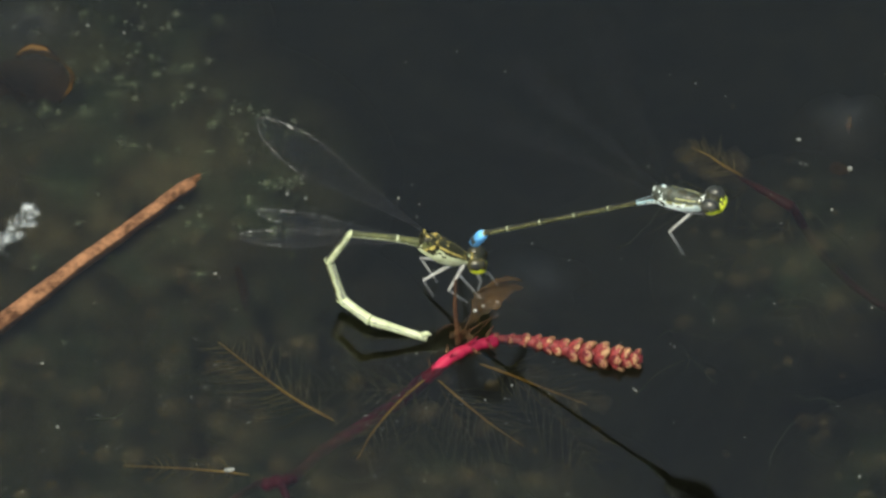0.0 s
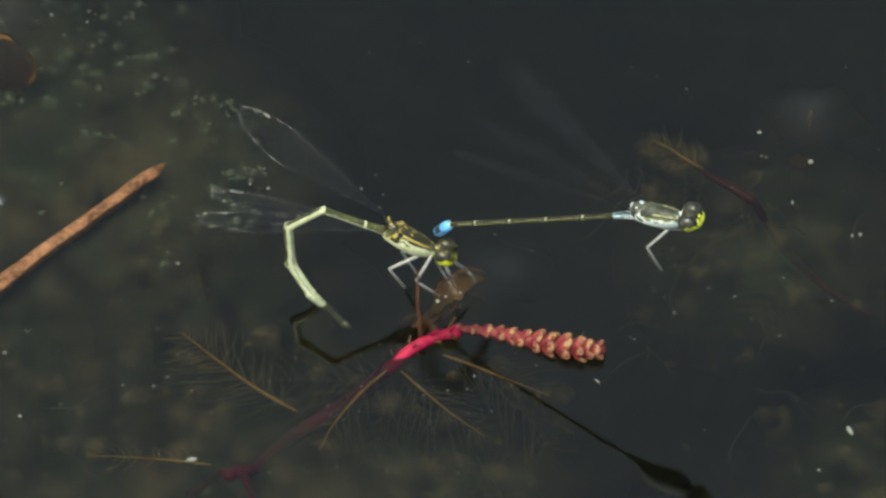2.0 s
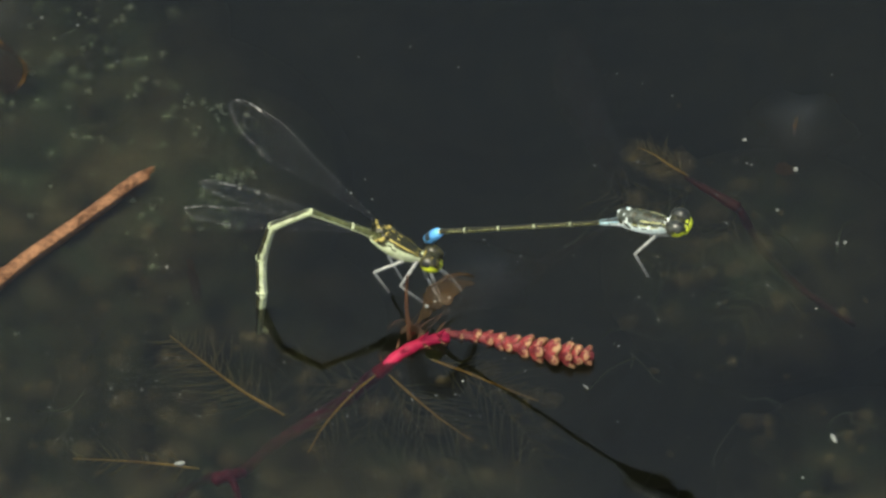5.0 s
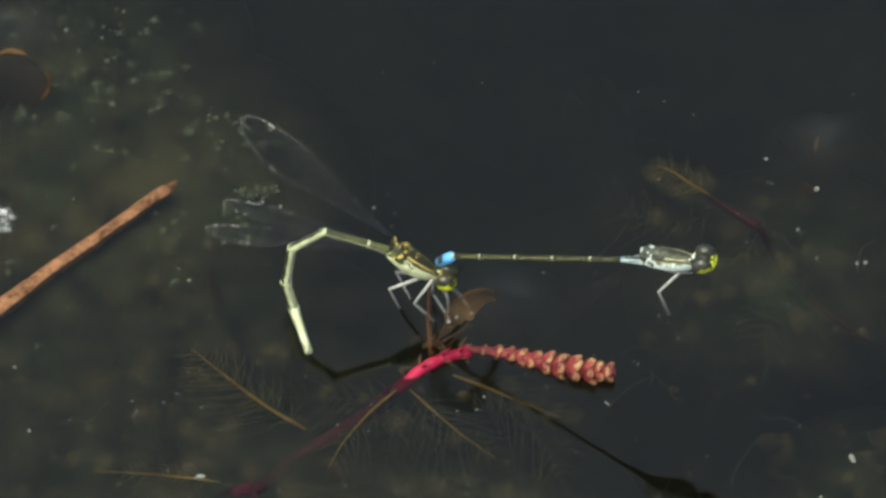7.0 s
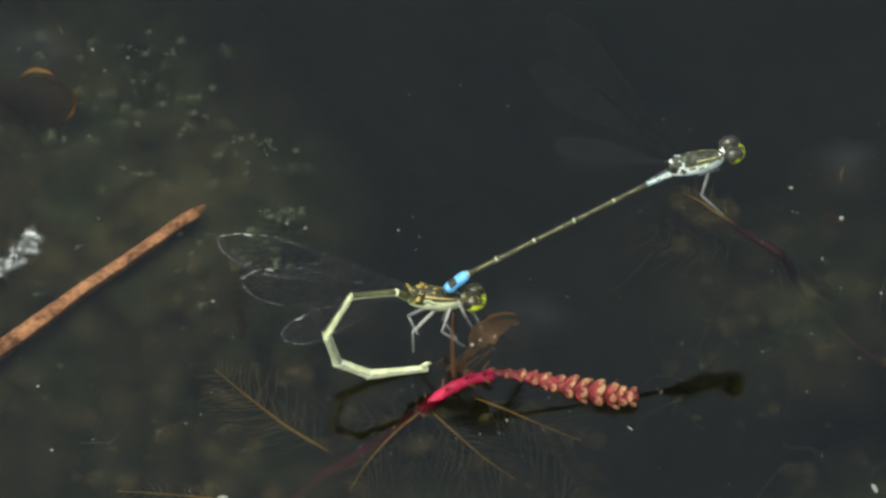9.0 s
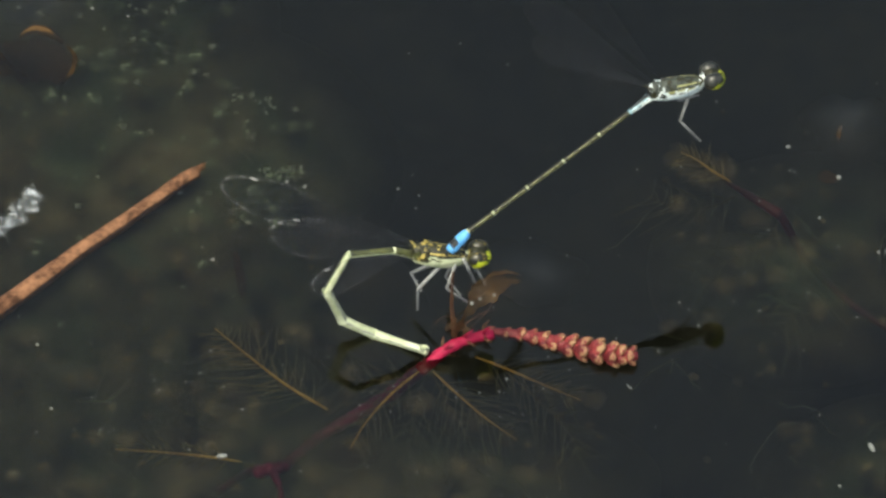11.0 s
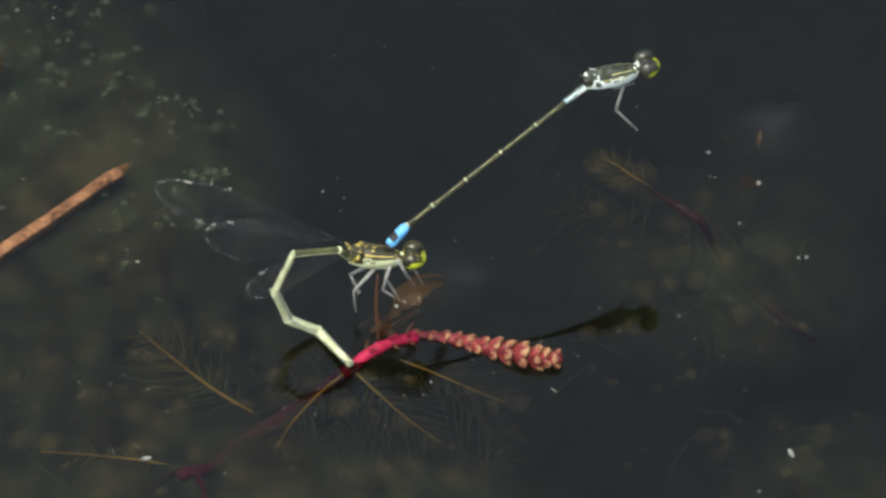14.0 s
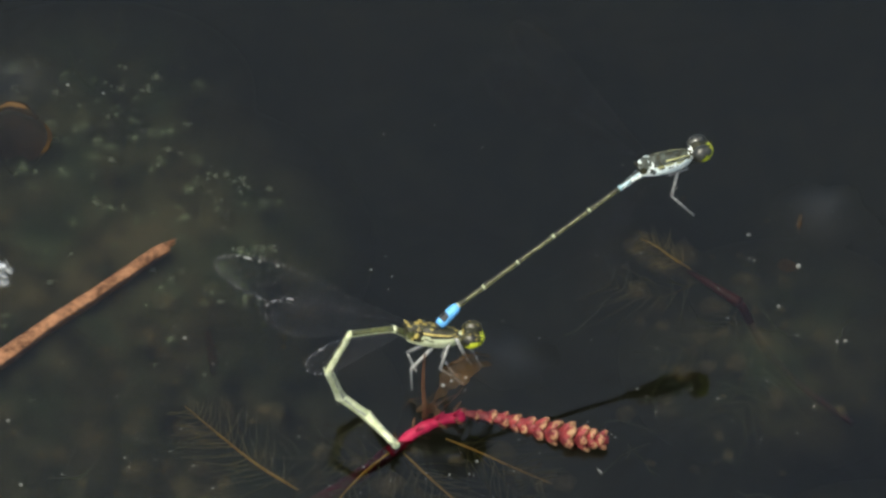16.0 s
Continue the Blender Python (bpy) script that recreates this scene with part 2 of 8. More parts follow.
def tube(bm, points, radii, sides=6, index=0):
    """A round tube along a line of points."""
    points = [Vector(p) for p in points]
    rings, up = [], Vector((0.03, 0.05, 1)).normalized()
    for i, p in enumerate(points):
        way = (points[min(i + 1, len(points) - 1)] - points[max(i - 1, 0)]).normalized()
        if abs(way.dot(up)) > 0.95:
            up = Vector((1, 0.2, 0))
        u = way.cross(up).normalized()
        r = radii[i] if isinstance(radii, (list, tuple)) else radii
        rings.append((p, u, u.cross(way).normalized(), r, r))
    return loft(bm, rings, sides, lambda i, a: index)


def ball(bm, centre, radii, sides=14, rows=9, index=lambda i, a: 0):
    """An ellipsoid with its poles along x."""
    cx, cy, cz = centre
    rx, ry, rz = radii
    stations = []
    for i in range(rows):
        a = math.pi * (0.06 + 0.88 * i / (rows - 1))
        stations.append(((cx - rx * math.cos(a), cy, cz), (0, 1, 0), (0, 0, 1), ry * math.sin(a), rz * math.sin(a)))
    return loft(bm, stations, sides, index)


def curve_through(points, steps=6):
    """Points of a smooth line through the given ones (Catmull-Rom)."""
    p = [Vector(q) for q in points]
    p = [p[0] * 2 - p[1], *p, p[-1] * 2 - p[-2]]
    line = []
    for i in range(1, len(p) - 2):
        for k in range(steps):
            t = k / steps
            line.append(0.5 * (2 * p[i] + (p[i + 1] - p[i - 1]) * t + (2 * p[i - 1] - 5 * p[i] + 4 * p[i + 1] - p[i + 2]) * t * t + (3 * p[i] - p[i - 1] - 3 * p[i + 1] + p[i + 2]) * t ** 3))
    return [*line, p[-2]]


def thing(name, label, category, group="", kind=""):
    return tagged(new(name), label, category, group, kind)


# ---- water and bed ----
def pond_bed():
    """Silt that rises under the weed beds and sinks in the open water between them."""
    bm, n = bmesh.new(), 90
    edges = [-60000, -8000, -1500, -300] + [-110 + 220 * i / n for i in range(n + 1)] + [300, 1500, 8000, 60000]
    grid = []
    for y in edges:
        row = []
        for x in edges:
            near = max(abs(x), abs(y)) < 111
            z = -70.0
            if near:
                weed = math.exp(-((x + 34) / 26) ** 2 - ((y - 2) / 40) ** 2) + 0.8 * math.exp(-((x - 34) / 14) ** 2 - ((y - 2) / 16) ** 2) + 0.7 * math.exp(-((x - 2) / 22) ** 2 - ((y + 24) / 12) ** 2)
                z = -42 + 26 * min(weed, 1) + 5 * noise.noise((x * 0.07, y * 0.07, 3)) + 2 * noise.noise((x * 0.3, y * 0.3, 8))
            row.append(bm.verts.new((x, y, z)))
        grid.append(row)
    for a, b in zip(grid, grid[1:]):
        for i in range(len(a) - 1):
            bm.faces.new((a[i], a[i + 1], b[i + 1], b[i]))
    return tagged(part("ground", bm, SILT, sheet=True), "dark olive silt on the pond's bed", "pond bed", kind="structure")


# where leaves break through the water's skin: place, rise and reach in millimetres
MENISCI = ((-41.2, 26.0, 0.34, 3.4), (-38.6, 24.8, 0.22, 2.6), (40.2, 16.0, 0.34, 3.2), (8.0, -4.4, 0.30, 2.6))


def water_surface():
    """The still skin of the pond; it climbs a little where leaves break through it."""
    bm = bmesh.new()
    xs = [-60000, -2000, -120] + [-60 + 0.6 * i for i in range(201)] + [120, 2000, 60000]
    ys = [-60000, -2000, -120] + [-48 + 0.6 * i for i in range(161)] + [120, 2000, 60000]
    grid = []
    for y in ys:
        row = []
        for x in xs:
            z = sum(rise * math.exp(-((x - mx) ** 2 + (y - my) ** 2) / reach ** 2) for mx, my, rise, reach in MENISCI) if abs(x) < 70 and abs(y) < 60 else 0
            row.append(bm.verts.new((x, y, z)))
        grid.append(row)
    for p, q in zip(grid, grid[1:]):
        for i in range(len(p) - 1):
            bm.faces.new((p[i], p[i + 1], q[i + 1], q[i]))
    return tagged(part("water", bm, WATER, sheet=True), "still dark pond water that mirrors the sky", "water", kind="structure")


pond_bed()
water_surface()


# ---- damselflies, built in their own space ----
axes = Matrix.Identity(4)


def wing(name, parent, length, broad, label="", rim=0.024):
    """A stalked clear wing along +x in the xy plane: a narrow root, a long oval blade with its veins and its pale spot."""
    n = 40
    def edges(t):
        root = 0.10 + 0.16 * min(1, t / 0.2)
        blade = max(0.0, min(1.0, (t - 0.08) / 0.62)) ** 1.25 * max(0.0, 1 - max(0.0, (t - 0.66) / 0.34) ** 2.3) ** 0.5
        return root * (1 - t) + 0.42 * broad * blade, -root * (1 - t) - 0.58 * broad * blade
    bm = bmesh.new()
    rows = []
    for i in range(n + 1):
        t = 1 - (1 - i / n) ** 1.6
        a, b = edges(t)
        rows.append([bm.verts.new((length * t, a + (b - a) * k / 4, 0.10 * math.sin(k * 2.1 + 0.4) * min(1, t * 3) * (1 - t ** 6))) for k in range(5)])
    for p, q in zip(rows, rows[1:]):
        for k in range(4):
            bm.faces.new((p[k], q[k], q[k + 1], p[k + 1]))
    ob = part(name, bm, MEMBRANE if rim > 0.02 else MEMBRANE_FAINT, parent, label or "clear veined wing")
    bm = bmesh.new()
    steps = [1 - (1 - i / n) ** 1.6 for i in range(n + 1)]
    front = [(length * t, edges(t)[0], 0.03) for t in steps]
    rear = [(length * t, edges(t)[1], 0.03) for t in reversed(steps[:-1])]
    # edge thickened towards the tip to imitate the brighter light it catches
    tube(bm, front + rear, [rim * (0.10 + 1.1 * min(1.0, p[0] / length) ** 2.4) for p in front + rear], 4)
    part("wing_edge", bm, RIM if rim > 0.02 else VEIN, ob)
    bm = bmesh.new()
    for share in (0.12, 0.3, 0.5, 0.7, 0.86):
        line = []
        for t in steps[4:-4]:
            a, b = edges(t)
            line.append((length * t, a + (b - a) * share, 0.05))
        tube(bm, line, 0.010, 3)
    for t in steps[8:-3]:
        a, b = edges(t)
        x = length * t
        tube(bm, [(x, a, 0.04), (x - 0.1, (a + b) / 2, 0.06), (x, b, 0.04)], 0.006, 3)
    part("venation", bm, VEIN, ob)
    bm = bmesh.new()
    a, b = edges(0.86)
    along_x(bm, [(length * 0.84, 0.03, 0.02, 0.02), (length * 0.85, 0.03, 0.10, 0.03), (length * 0.875, 0.03, 0.10, 0.03), (length * 0.885, 0.03, 0.02, 0.02)], 6)
    bm.transform(Matrix.Translation((0, a - 0.12, 0)))
    part("wing_spot", bm, SPOT if rim > 0.02 else VEIN, ob)
    return ob


def abdomen_segment(parent, name, length, r0, r1, bands, mats, label="", ring=1.10, wild=1.0):
    """A slim body segment along +x with lengthwise bands and a thin pale ring at its far joint; bands are (angle from the back, material number)."""
    bm = bmesh.new()
    n = 16
    stations = [(length * t, 0, (r0 + (r1 - r0) * t) * (1 - 0.10 * math.sin(math.pi * t) - 0.25 * max(0, 1 - t * n)), (r0 + (r1 - r0) * t) * (1 - 0.08 * math.sin(math.pi * t) - 0.25 * max(0, 1 - t * n))) for t in [i / n for i in range(n + 1)]]
    stations[-1] = (length - 0.16, 0, r1, r1)
    stations += [(length - 0.10, 0, r1 * ring, r1 * ring * 1.05), (length - 0.02, 0, r1 * ring * 0.97, r1 * ring), (length + 0.06, 0, r1 * 0.75, r1 * 0.75)]
    along_x(bm, stations, 28)
    seed = len(name) + length * 3
    for face in bm.faces:
        c = face.calc_center_median()
        a = abs(math.degrees(math.atan2(c.y, c.z))) + 9 * wild * noise.noise((c.x * 1.6, c.y * 2, seed)) + 5 * wild * noise.noise((c.x * 5, c.z * 4, seed))
        face.material_index = len(mats) - 1 if c.x > length - 0.14 else next((k for top, k in bands if a < top), bands[-1][1])
    return part(name, bm, mats, parent, label)


def limb(name, parent, length, r0, r1, spines=True):
    """A leg piece along +x with its bristles."""
    bm = bmesh.new()
    tube(bm, [(0, 0, 0), (length * 0.12, 0, 0), (length * 0.5, 0, 0), (length, 0, 0)], [r0 * 0.8, r0, (r0 + r1) / 2, r1], 8)
    if spines:
        for i in range(6):
            x = length * (0.25 + 0.13 * i)
            for s in (-1, 1):
                tube(bm, [(x, 0, 0), (x + 0.22, s * 0.28, -0.12)], [0.025, 0.008], 3)
    return part(name, bm, LEG, parent)


def damsel_head(parent, x, z, eye, label, low=0.50):
    """A broad head: capsule, two eyes set close, a lime face and the two feelers."""
    bm = bmesh.new()
    ball(bm, (x - 0.05, 0, z), (1.02, 1.2, 0.94), 26, 16)
    for v in bm.verts:
        v.co += Vector((0, 0, 0.10)) * noise.noise(v.co * 2.0)
    head = part("head", bm, BRONZE, parent, label)
    for s in (-1, 1):
        bm = bmesh.new()
        centre = Vector((x + 0.0, s * 0.80, z + 0.06))
        ball(bm, centre, (1.12, 0.90, 0.98), 30, 20)
        for face in bm.faces:
            c = face.calc_center_median()
            side = (c - centre).dot(Vector((0.30, s * 0.80, -0.52))) + 0.12 * noise.noise(c * 2)
            # streaks in the eye's colour, which also imitate irregular reflections
            streak_glint = noise.noise(c * 1.3 + Vector((3, s, 0)))
            face.material_index = 1 if side > low else 2 if abs(streak_glint) < 0.035 and c.x > x - 0.2 else 0
        part("eye", bm, [eye, LIME, STRIPE if eye is EYE_OLIVE else SLATE], head)
    bm = bmesh.new()
    ball(bm, (x + 0.62, 0, z - 0.40), (0.80, 1.22, 0.64), 22, 14)
    for face in bm.faces:
        c = face.calc_center_median()
        face.material_index = int(c.x - x > 0.85 and abs(noise.noise(c * 2.5)) < 0.16 and c.z - z > -0.3)
    part("face", bm, [LIME, BRONZE], head, "lime-yellow face")
    for s in (-1, 1):
        bm = bmesh.new()
        tube(bm, [(x + 0.6, s * 0.45, z + 0.3), (x + 1.0, s * 0.75, z + 0.7), (x + 1.2, s * 1.0, z + 1.1)], [0.05, 0.03, 0.012], 4)
        part("feeler", bm, BLACK, head)
    for s in (-1, 1):
        bm = bmesh.new()
        ball(bm, (x - 0.42, s * 0.70, z + 0.70), (0.14, 0.20, 0.10), 8, 6)
        part("eye_spot", bm, ICE if eye is EYE_DARK else STRIPE, head)
    bm = bmesh.new()
    tube(bm, [(x - 0.9, -0.75, z + 0.35), (x - 0.85, 0, z + 0.55), (x - 0.9, 0.75, z + 0.35)], [0.06, 0.10, 0.06], 6)
    part("collar", bm, PALE if eye is EYE_DARK else STRIPE, head)
    bm = bmesh.new()
    ball(bm, (x - 1.15, 0, z - 0.25), (0.75, 0.62, 0.66), 16, 10)
    for face in bm.faces:
        c = face.calc_center_median()
        face.material_index = 1 if noise.noise(c * 2.2) > 0.1 or c.z < z - 0.45 else 0
    part("neck", bm, [BRONZE, PALE if eye is EYE_DARK else CREAM], head)
    for piece in (head, *head.children):
        piece.data.transform(Matrix.Translation((x * MM, 0, z * MM)) @ Matrix.Scale(0.90, 4) @ Matrix.Translation((-x * MM, 0, -z * MM)))
    return head


def thorax_mesh(parent, length, wide, tall, mats, pattern, sag=-0.1, skew=30.0):
    """A deep, slanting chest, humped behind at the wings and deepest in front at the legs; pattern names the material by place along it, angle from the back and chance."""
    bm, n = bmesh.new(), 36
    def swell(t, p):
        return max(0.0, math.sin(math.pi * (0.035 + 0.93 * t) ** p)) ** 0.6
    rows = [i / n for i in range(n + 1)]
    loft(bm, [((length * t * 1.04, 0, sag * (1 - t)), (0, 1, 0), (0, 0, 1), 0.32 + (wide - 0.32) * swell(t, 0.9), 1.0) for t in rows], 44)
    for v in bm.verts:
        t = v.co.x / (length * 1.04)
        middle = sag * (1 - t)
        up = v.co.z - middle
        deep = 0.34 + (tall * (1.16 - 0.42 * t if up > 0 else 0.72 + 0.42 * t) - 0.34) * swell(t, 0.52 if up > 0 else 1.7)
        v.co.z = middle + up * deep
        rough = 0.20 if t < 0.34 and up > 0.1 else 0.05
        v.co += Vector((0.3, 0.6 if v.co.y > 0 else -0.6, 0.8)) * (rough * noise.noise(v.co * 2.6))
    for face in bm.faces:
        c = face.calc_center_median()
        t = c.x / (length * 1.04)
        a = abs(math.degrees(math.atan2(c.y / wide, (c.z - sag * (1 - t)) / tall))) - skew * (t - 0.5) + 5 * noise.noise((c.x * 1.2, c.y, c.z))
        face.material_index = pattern(t, a, noise.noise(c * 2.2), noise.noise(c * 1.1 + Vector((7, 0, 0))))
    return part("thorax", bm, mats, parent)


def wing_roots(parent, mats, seed):
    """The knobbed hinges and ridges on which the wings sit."""
    rnd = random.Random(seed)
    for s in (-1, 1):
        for k in range(9):
            x, y = rnd.uniform(-0.1, 2.1), s * rnd.uniform(0.05, 0.75)
            lean = Vector((rnd.uniform(-0.5, 0.2), s * rnd.uniform(0.0, 0.35), rnd.uniform(0.25, 0.75)))
            foot = Vector((x, y, 0.95 - 0.35 * abs(y) + 0.1 * x))
            bm = bmesh.new()
            r = rnd.uniform(0.08, 0.20)
            tube(bm, [foot - Vector((0, 0, 0.3)), foot, foot + lean * 0.6, foot + lean], [r * 1.3, r, r * 0.7, 0.03], 6)
            part("wing_base", bm, mats[k % len(mats)], parent)


def female_damselfly():
    ob = thing("damselfly", "green and cream female damselfly laying eggs on pondweed", "damselfly")
    length = 4.9
    def coat(t, a, chance, patch):
        # belly coloured dark as if unlit, since the water mirrors it
        if a > 124:
            return 3
        if t < 0.30 and a < 88:
            return 1 if chance > 0.30 else 2 if chance < -0.45 else 0 if patch > -0.15 else 3
        if a < 14 or 18 < a < 37 or 43 < a < 57 or (66 < a < 73 and 0.25 < t < 0.55):
            return 0
        return 2 if a > 57 else 1 if chance > -0.45 else 0
    thorax_mesh(ob, length, 1.18, 1.45, [BRONZE, STRIPE, CREAM, OLIVE], coat, -0.15)
    damsel_head(ob, 6.28, 0.19, EYE_OLIVE, "olive head with lime face")
    wing_roots(ob, (STRIPE, BRONZE, OLIVE), 7)
    pieces = []
    specs = [(2.28, 0.46, 0.35, 85), (4.56, 0.35, 0.36, 74), (4.78, 0.39, 0.47, 30), (4.78, 0.48, 0.52, 58), (3.67, 0.52, 0.52, 68), (5.78, 0.52, 0.36, 66)]
    for i, (l, r0, r1, dorsal) in enumerate(specs):
        end = i == len(specs) - 1
        # the first three segments get a dark belly that stands in for shade
        seg = abdomen_segment(ob, "abdomen_segment", l, r0, r1, ((dorsal, 0), (112, 1), (136, 2), (181, 1)) if i > 2 else ((dorsal, 0), (122, 1), (181, 0)) if i == 2 else ((dorsal, 0), (116, 1), (181, 0)), [OLIVE if i < 2 else BRONZE, CREAM, SUTURE, CREAM], "pale cream abdomen segment with dark back")
        if end:
            bm = bmesh.new()
            tube(bm, [(l - 0.5, 0, -0.35), (l - 0.1, 0, -0.75), (l + 0.35, 0, -0.80)], [0.30, 0.26, 0.05], 7)
            part("ovipositor", bm, CREAM, seg)
        pieces.append(seg)
    legs = []
    for f, t in [(3.28, 3.3), (3.0, 3.47), (2.05, 3.77), (4.12, 3.03), (4.23, 3.61), (3.16, 1.7)]:
        femur = limb("leg", ob, f, 0.19, 0.14)
        shin = limb("shin", femur, t, 0.10, 0.055)
        legs.append((femur, shin))
    wings = [wing("wing", ob, (20.5, 19.5, 18.2, 19.5)[i], (3.9, 3.7, 3.0, 3.7)[i], "", (0.029, 0.028, 0.034, 0.019)[i]) for i in range(4)]
    return ob, pieces, legs, wings


def male_damselfly():
    ob = thing("damselfly", "slender blue-tailed male damselfly hovering in tandem", "damselfly")
    length = 5.0
    def coat(t, a, chance, patch):
        # shade of the underside painted as a dark belly
        if a > 122:
            return 3
        if t < 0.26 and a < 95:
            return 2 if chance > 0.24 else 3 if patch > -0.1 else 0
        if a < 24:
            return 3 if chance > -0.1 else 0
        if a < 60 or (74 < a < 80 and 0.3 < t < 0.7 and chance > -0.3):
            return 1 if 34 < a < 40 and chance > -0.5 else 3 if chance > -0.1 else 0
        return 1 if a < 68 and chance > -0.1 else 2
    thorax = thorax_mesh(ob, length, 1.08, 1.42, [BRONZE, LINE, PALE, SLATE], coat, 0.0, 36.0)
    thorax.location.z = 0.3 * MM
    damsel_head(ob, 6.2, 0.6, EYE_DARK, "dark-eyed head with lime face", 0.66)
    wing_roots(ob, (PALE, SLATE, ICE, BRONZE), 9)
    total = 21.94 - 2.5
    # abdomen undersides made black in colour, to look shaded in the mirror image
    abdomen = abdomen_segment(ob, "abdomen", 2.5, 0.50, 0.27, ((24, 2), (52, 0), (66, 2), (104, 1), (181, 2)), [ICE, PALE, BLACK, ICE], "pale blue and black banded slim abdomen", 1.1, 3.5)
    x = 2.5
    for i, l in enumerate((0.19 * total, 0.222 * total, 0.222 * total, 0.21 * total, 0.156 * total)):
        seg = abdomen_segment(abdomen, "abdomen_segment", l, 0.22, 0.22 + 0.03 * (i > 2), ((45, 0), (53, 1), (94, 0), (112, 1), (181, 0)), [BRONZE, LINE, CREAM], "", 1.15)
        seg.location.x = x * MM
        x += l
    rest = 2.6
    bm = bmesh.new()
    along_x(bm, [(0, 0, 0.34, 0.34), (0.12 * rest, 0, 0.50, 0.50), (0.47 * rest, 0, 0.58, 0.56), (0.51 * rest, 0, 0.52, 0.50), (0.8 * rest, 0, 0.60, 0.56), (rest, 0, 0.42, 0.48)], 16, lambda i, a: 1 if (i == 3 and a < 62) or (i == 2 and a < 50) else 0)
    tail = part("tail", bm, [BLUE, BLACK], abdomen, "bright sky-blue tail with black marks")
    tail.location.x = x * MM
    for s in (-1, 1):
        bm = bmesh.new()
        tube(bm, [(rest - 0.1, s * 0.2, 0.1), (rest + 0.4, s * 0.28, 0.0), (rest + 0.65, s * 0.12, -0.2)], [0.13, 0.10, 0.04], 6)
        part("clasper", bm, BLACK, tail)
    for k, (m, a, b, c) in enumerate(((pose(0.00356, -0.00056, -0.00092, -153.6, 61.7, -150.5), 2.84, 3.73, pose(0.00000, 0.00000, 0.00000, 11.7, -52.2, -1.3)),
                       (pose(0.00260, -0.00050, -0.00100, 0.4, 10.9, 2.2), 1.32, 1.40, pose(0.00000, 0.00000, 0.00000, 179.5, 15.0, 175.7)),
                       (pose(0.00340, -0.00050, -0.00100, 0.3, 8.7, 2.2), 1.32, 1.40, pose(0.00000, 0.00000, 0.00000, 179.5, 12.8, 175.7)),
                       (pose(0.00200, 0.00050, -0.00100, -0.4, 10.9, -2.2), 1.32, 1.40, pose(0.00000, 0.00000, 0.00000, -179.5, 15.0, -175.7)),
                       (pose(0.00270, 0.00050, -0.00100, -0.4, 10.9, -2.2), 1.32, 1.40, pose(0.00000, 0.00000, 0.00000, -179.5, 15.0, -175.7)),
                       (pose(0.00350, 0.00050, -0.00100, -0.3, 8.7, -2.2), 1.32, 1.40, pose(0.00000, 0.00000, 0.00000, -179.5, 12.8, -175.7)))):
        slim = 1.0 if k == 0 else 0.4
        femur = limb("leg", ob, a, 0.16 * slim, 0.12 * slim, k == 0)
        femur.matrix_basis = m
        shin = limb("shin", femur, b, 0.11 * slim, 0.06 * slim, k == 0)
        shin.matrix_basis = Matrix.Translation((a * MM, 0, 0)) @ c
    wings = [wing("wing", ob, 20.0 if i % 2 == 0 else 19.0, 3.6, "clear wing blurred by its beat", 0.018) for i in range(4)]
    return ob, abdomen, tail, wings, [p for p in ob.children if p.name.startswith("leg")][0]


female, female_segments, female_legs, female_wings = female_damselfly()
male, male_abdomen, male_tail, male_wings, male_leg = male_damselfly()


# ---- pondweed ----
axes = POND_AXES


def feather_leaf(parent, points, pairs, reach, thick=0.16, rachis=RACHIS, pinna=PINNA, seed=1, label=""):
    """A comb-like leaf: a midrib and hair-thin leaflets on both sides, longest in the middle."""
    rnd = random.Random(seed)
    line = curve_through(points, 8)
    bm = bmesh.new()
    tube(bm, line, [thick * min(1, 0.35 + 4 * i / len(line)) * (1 - 0.85 * i / len(line)) for i in range(len(line))], 6)
    leaf = part("leaf", bm, rachis, parent, label)
    bm = bmesh.new()
    for i in range(pairs):
        t = 0.12 + 0.86 * (i + 0.5 + rnd.uniform(-0.4, 0.4)) / pairs
        k = min(int(t * (len(line) - 1)), len(line) - 2)
        p, way = line[k], (line[k + 1] - line[k]).normalized()
        side = Vector((-way.y, way.x, 0)).normalized()
        for s in (-1, 1):
            l = reach * (0.35 + 0.65 * math.sin(math.pi * min(1, t * 0.85 + 0.1))) * rnd.uniform(0.5, 1.15)
            d = (side * s * rnd.uniform(0.7, 1.0) + way * rnd.uniform(0.2, 1.0)).normalized()
            drop = -0.15 - rnd.uniform(0.05, 0.35) * l * 0.5
            mid = p + d * l * 0.5 + way * l * 0.05 + Vector((0, 0, drop * 0.3))
            p = Vector((p.x, p.y, min(p.z, -0.12)))
            mid.z = min(mid.z, -0.2)
            tube(bm, [p, mid, p + d * l + way * l * 0.22 + Vector((0, 0, drop))], [0.048, 0.038, 0.012], 3)
    part("leaflets", bm, pinna, leaf)
    return leaf


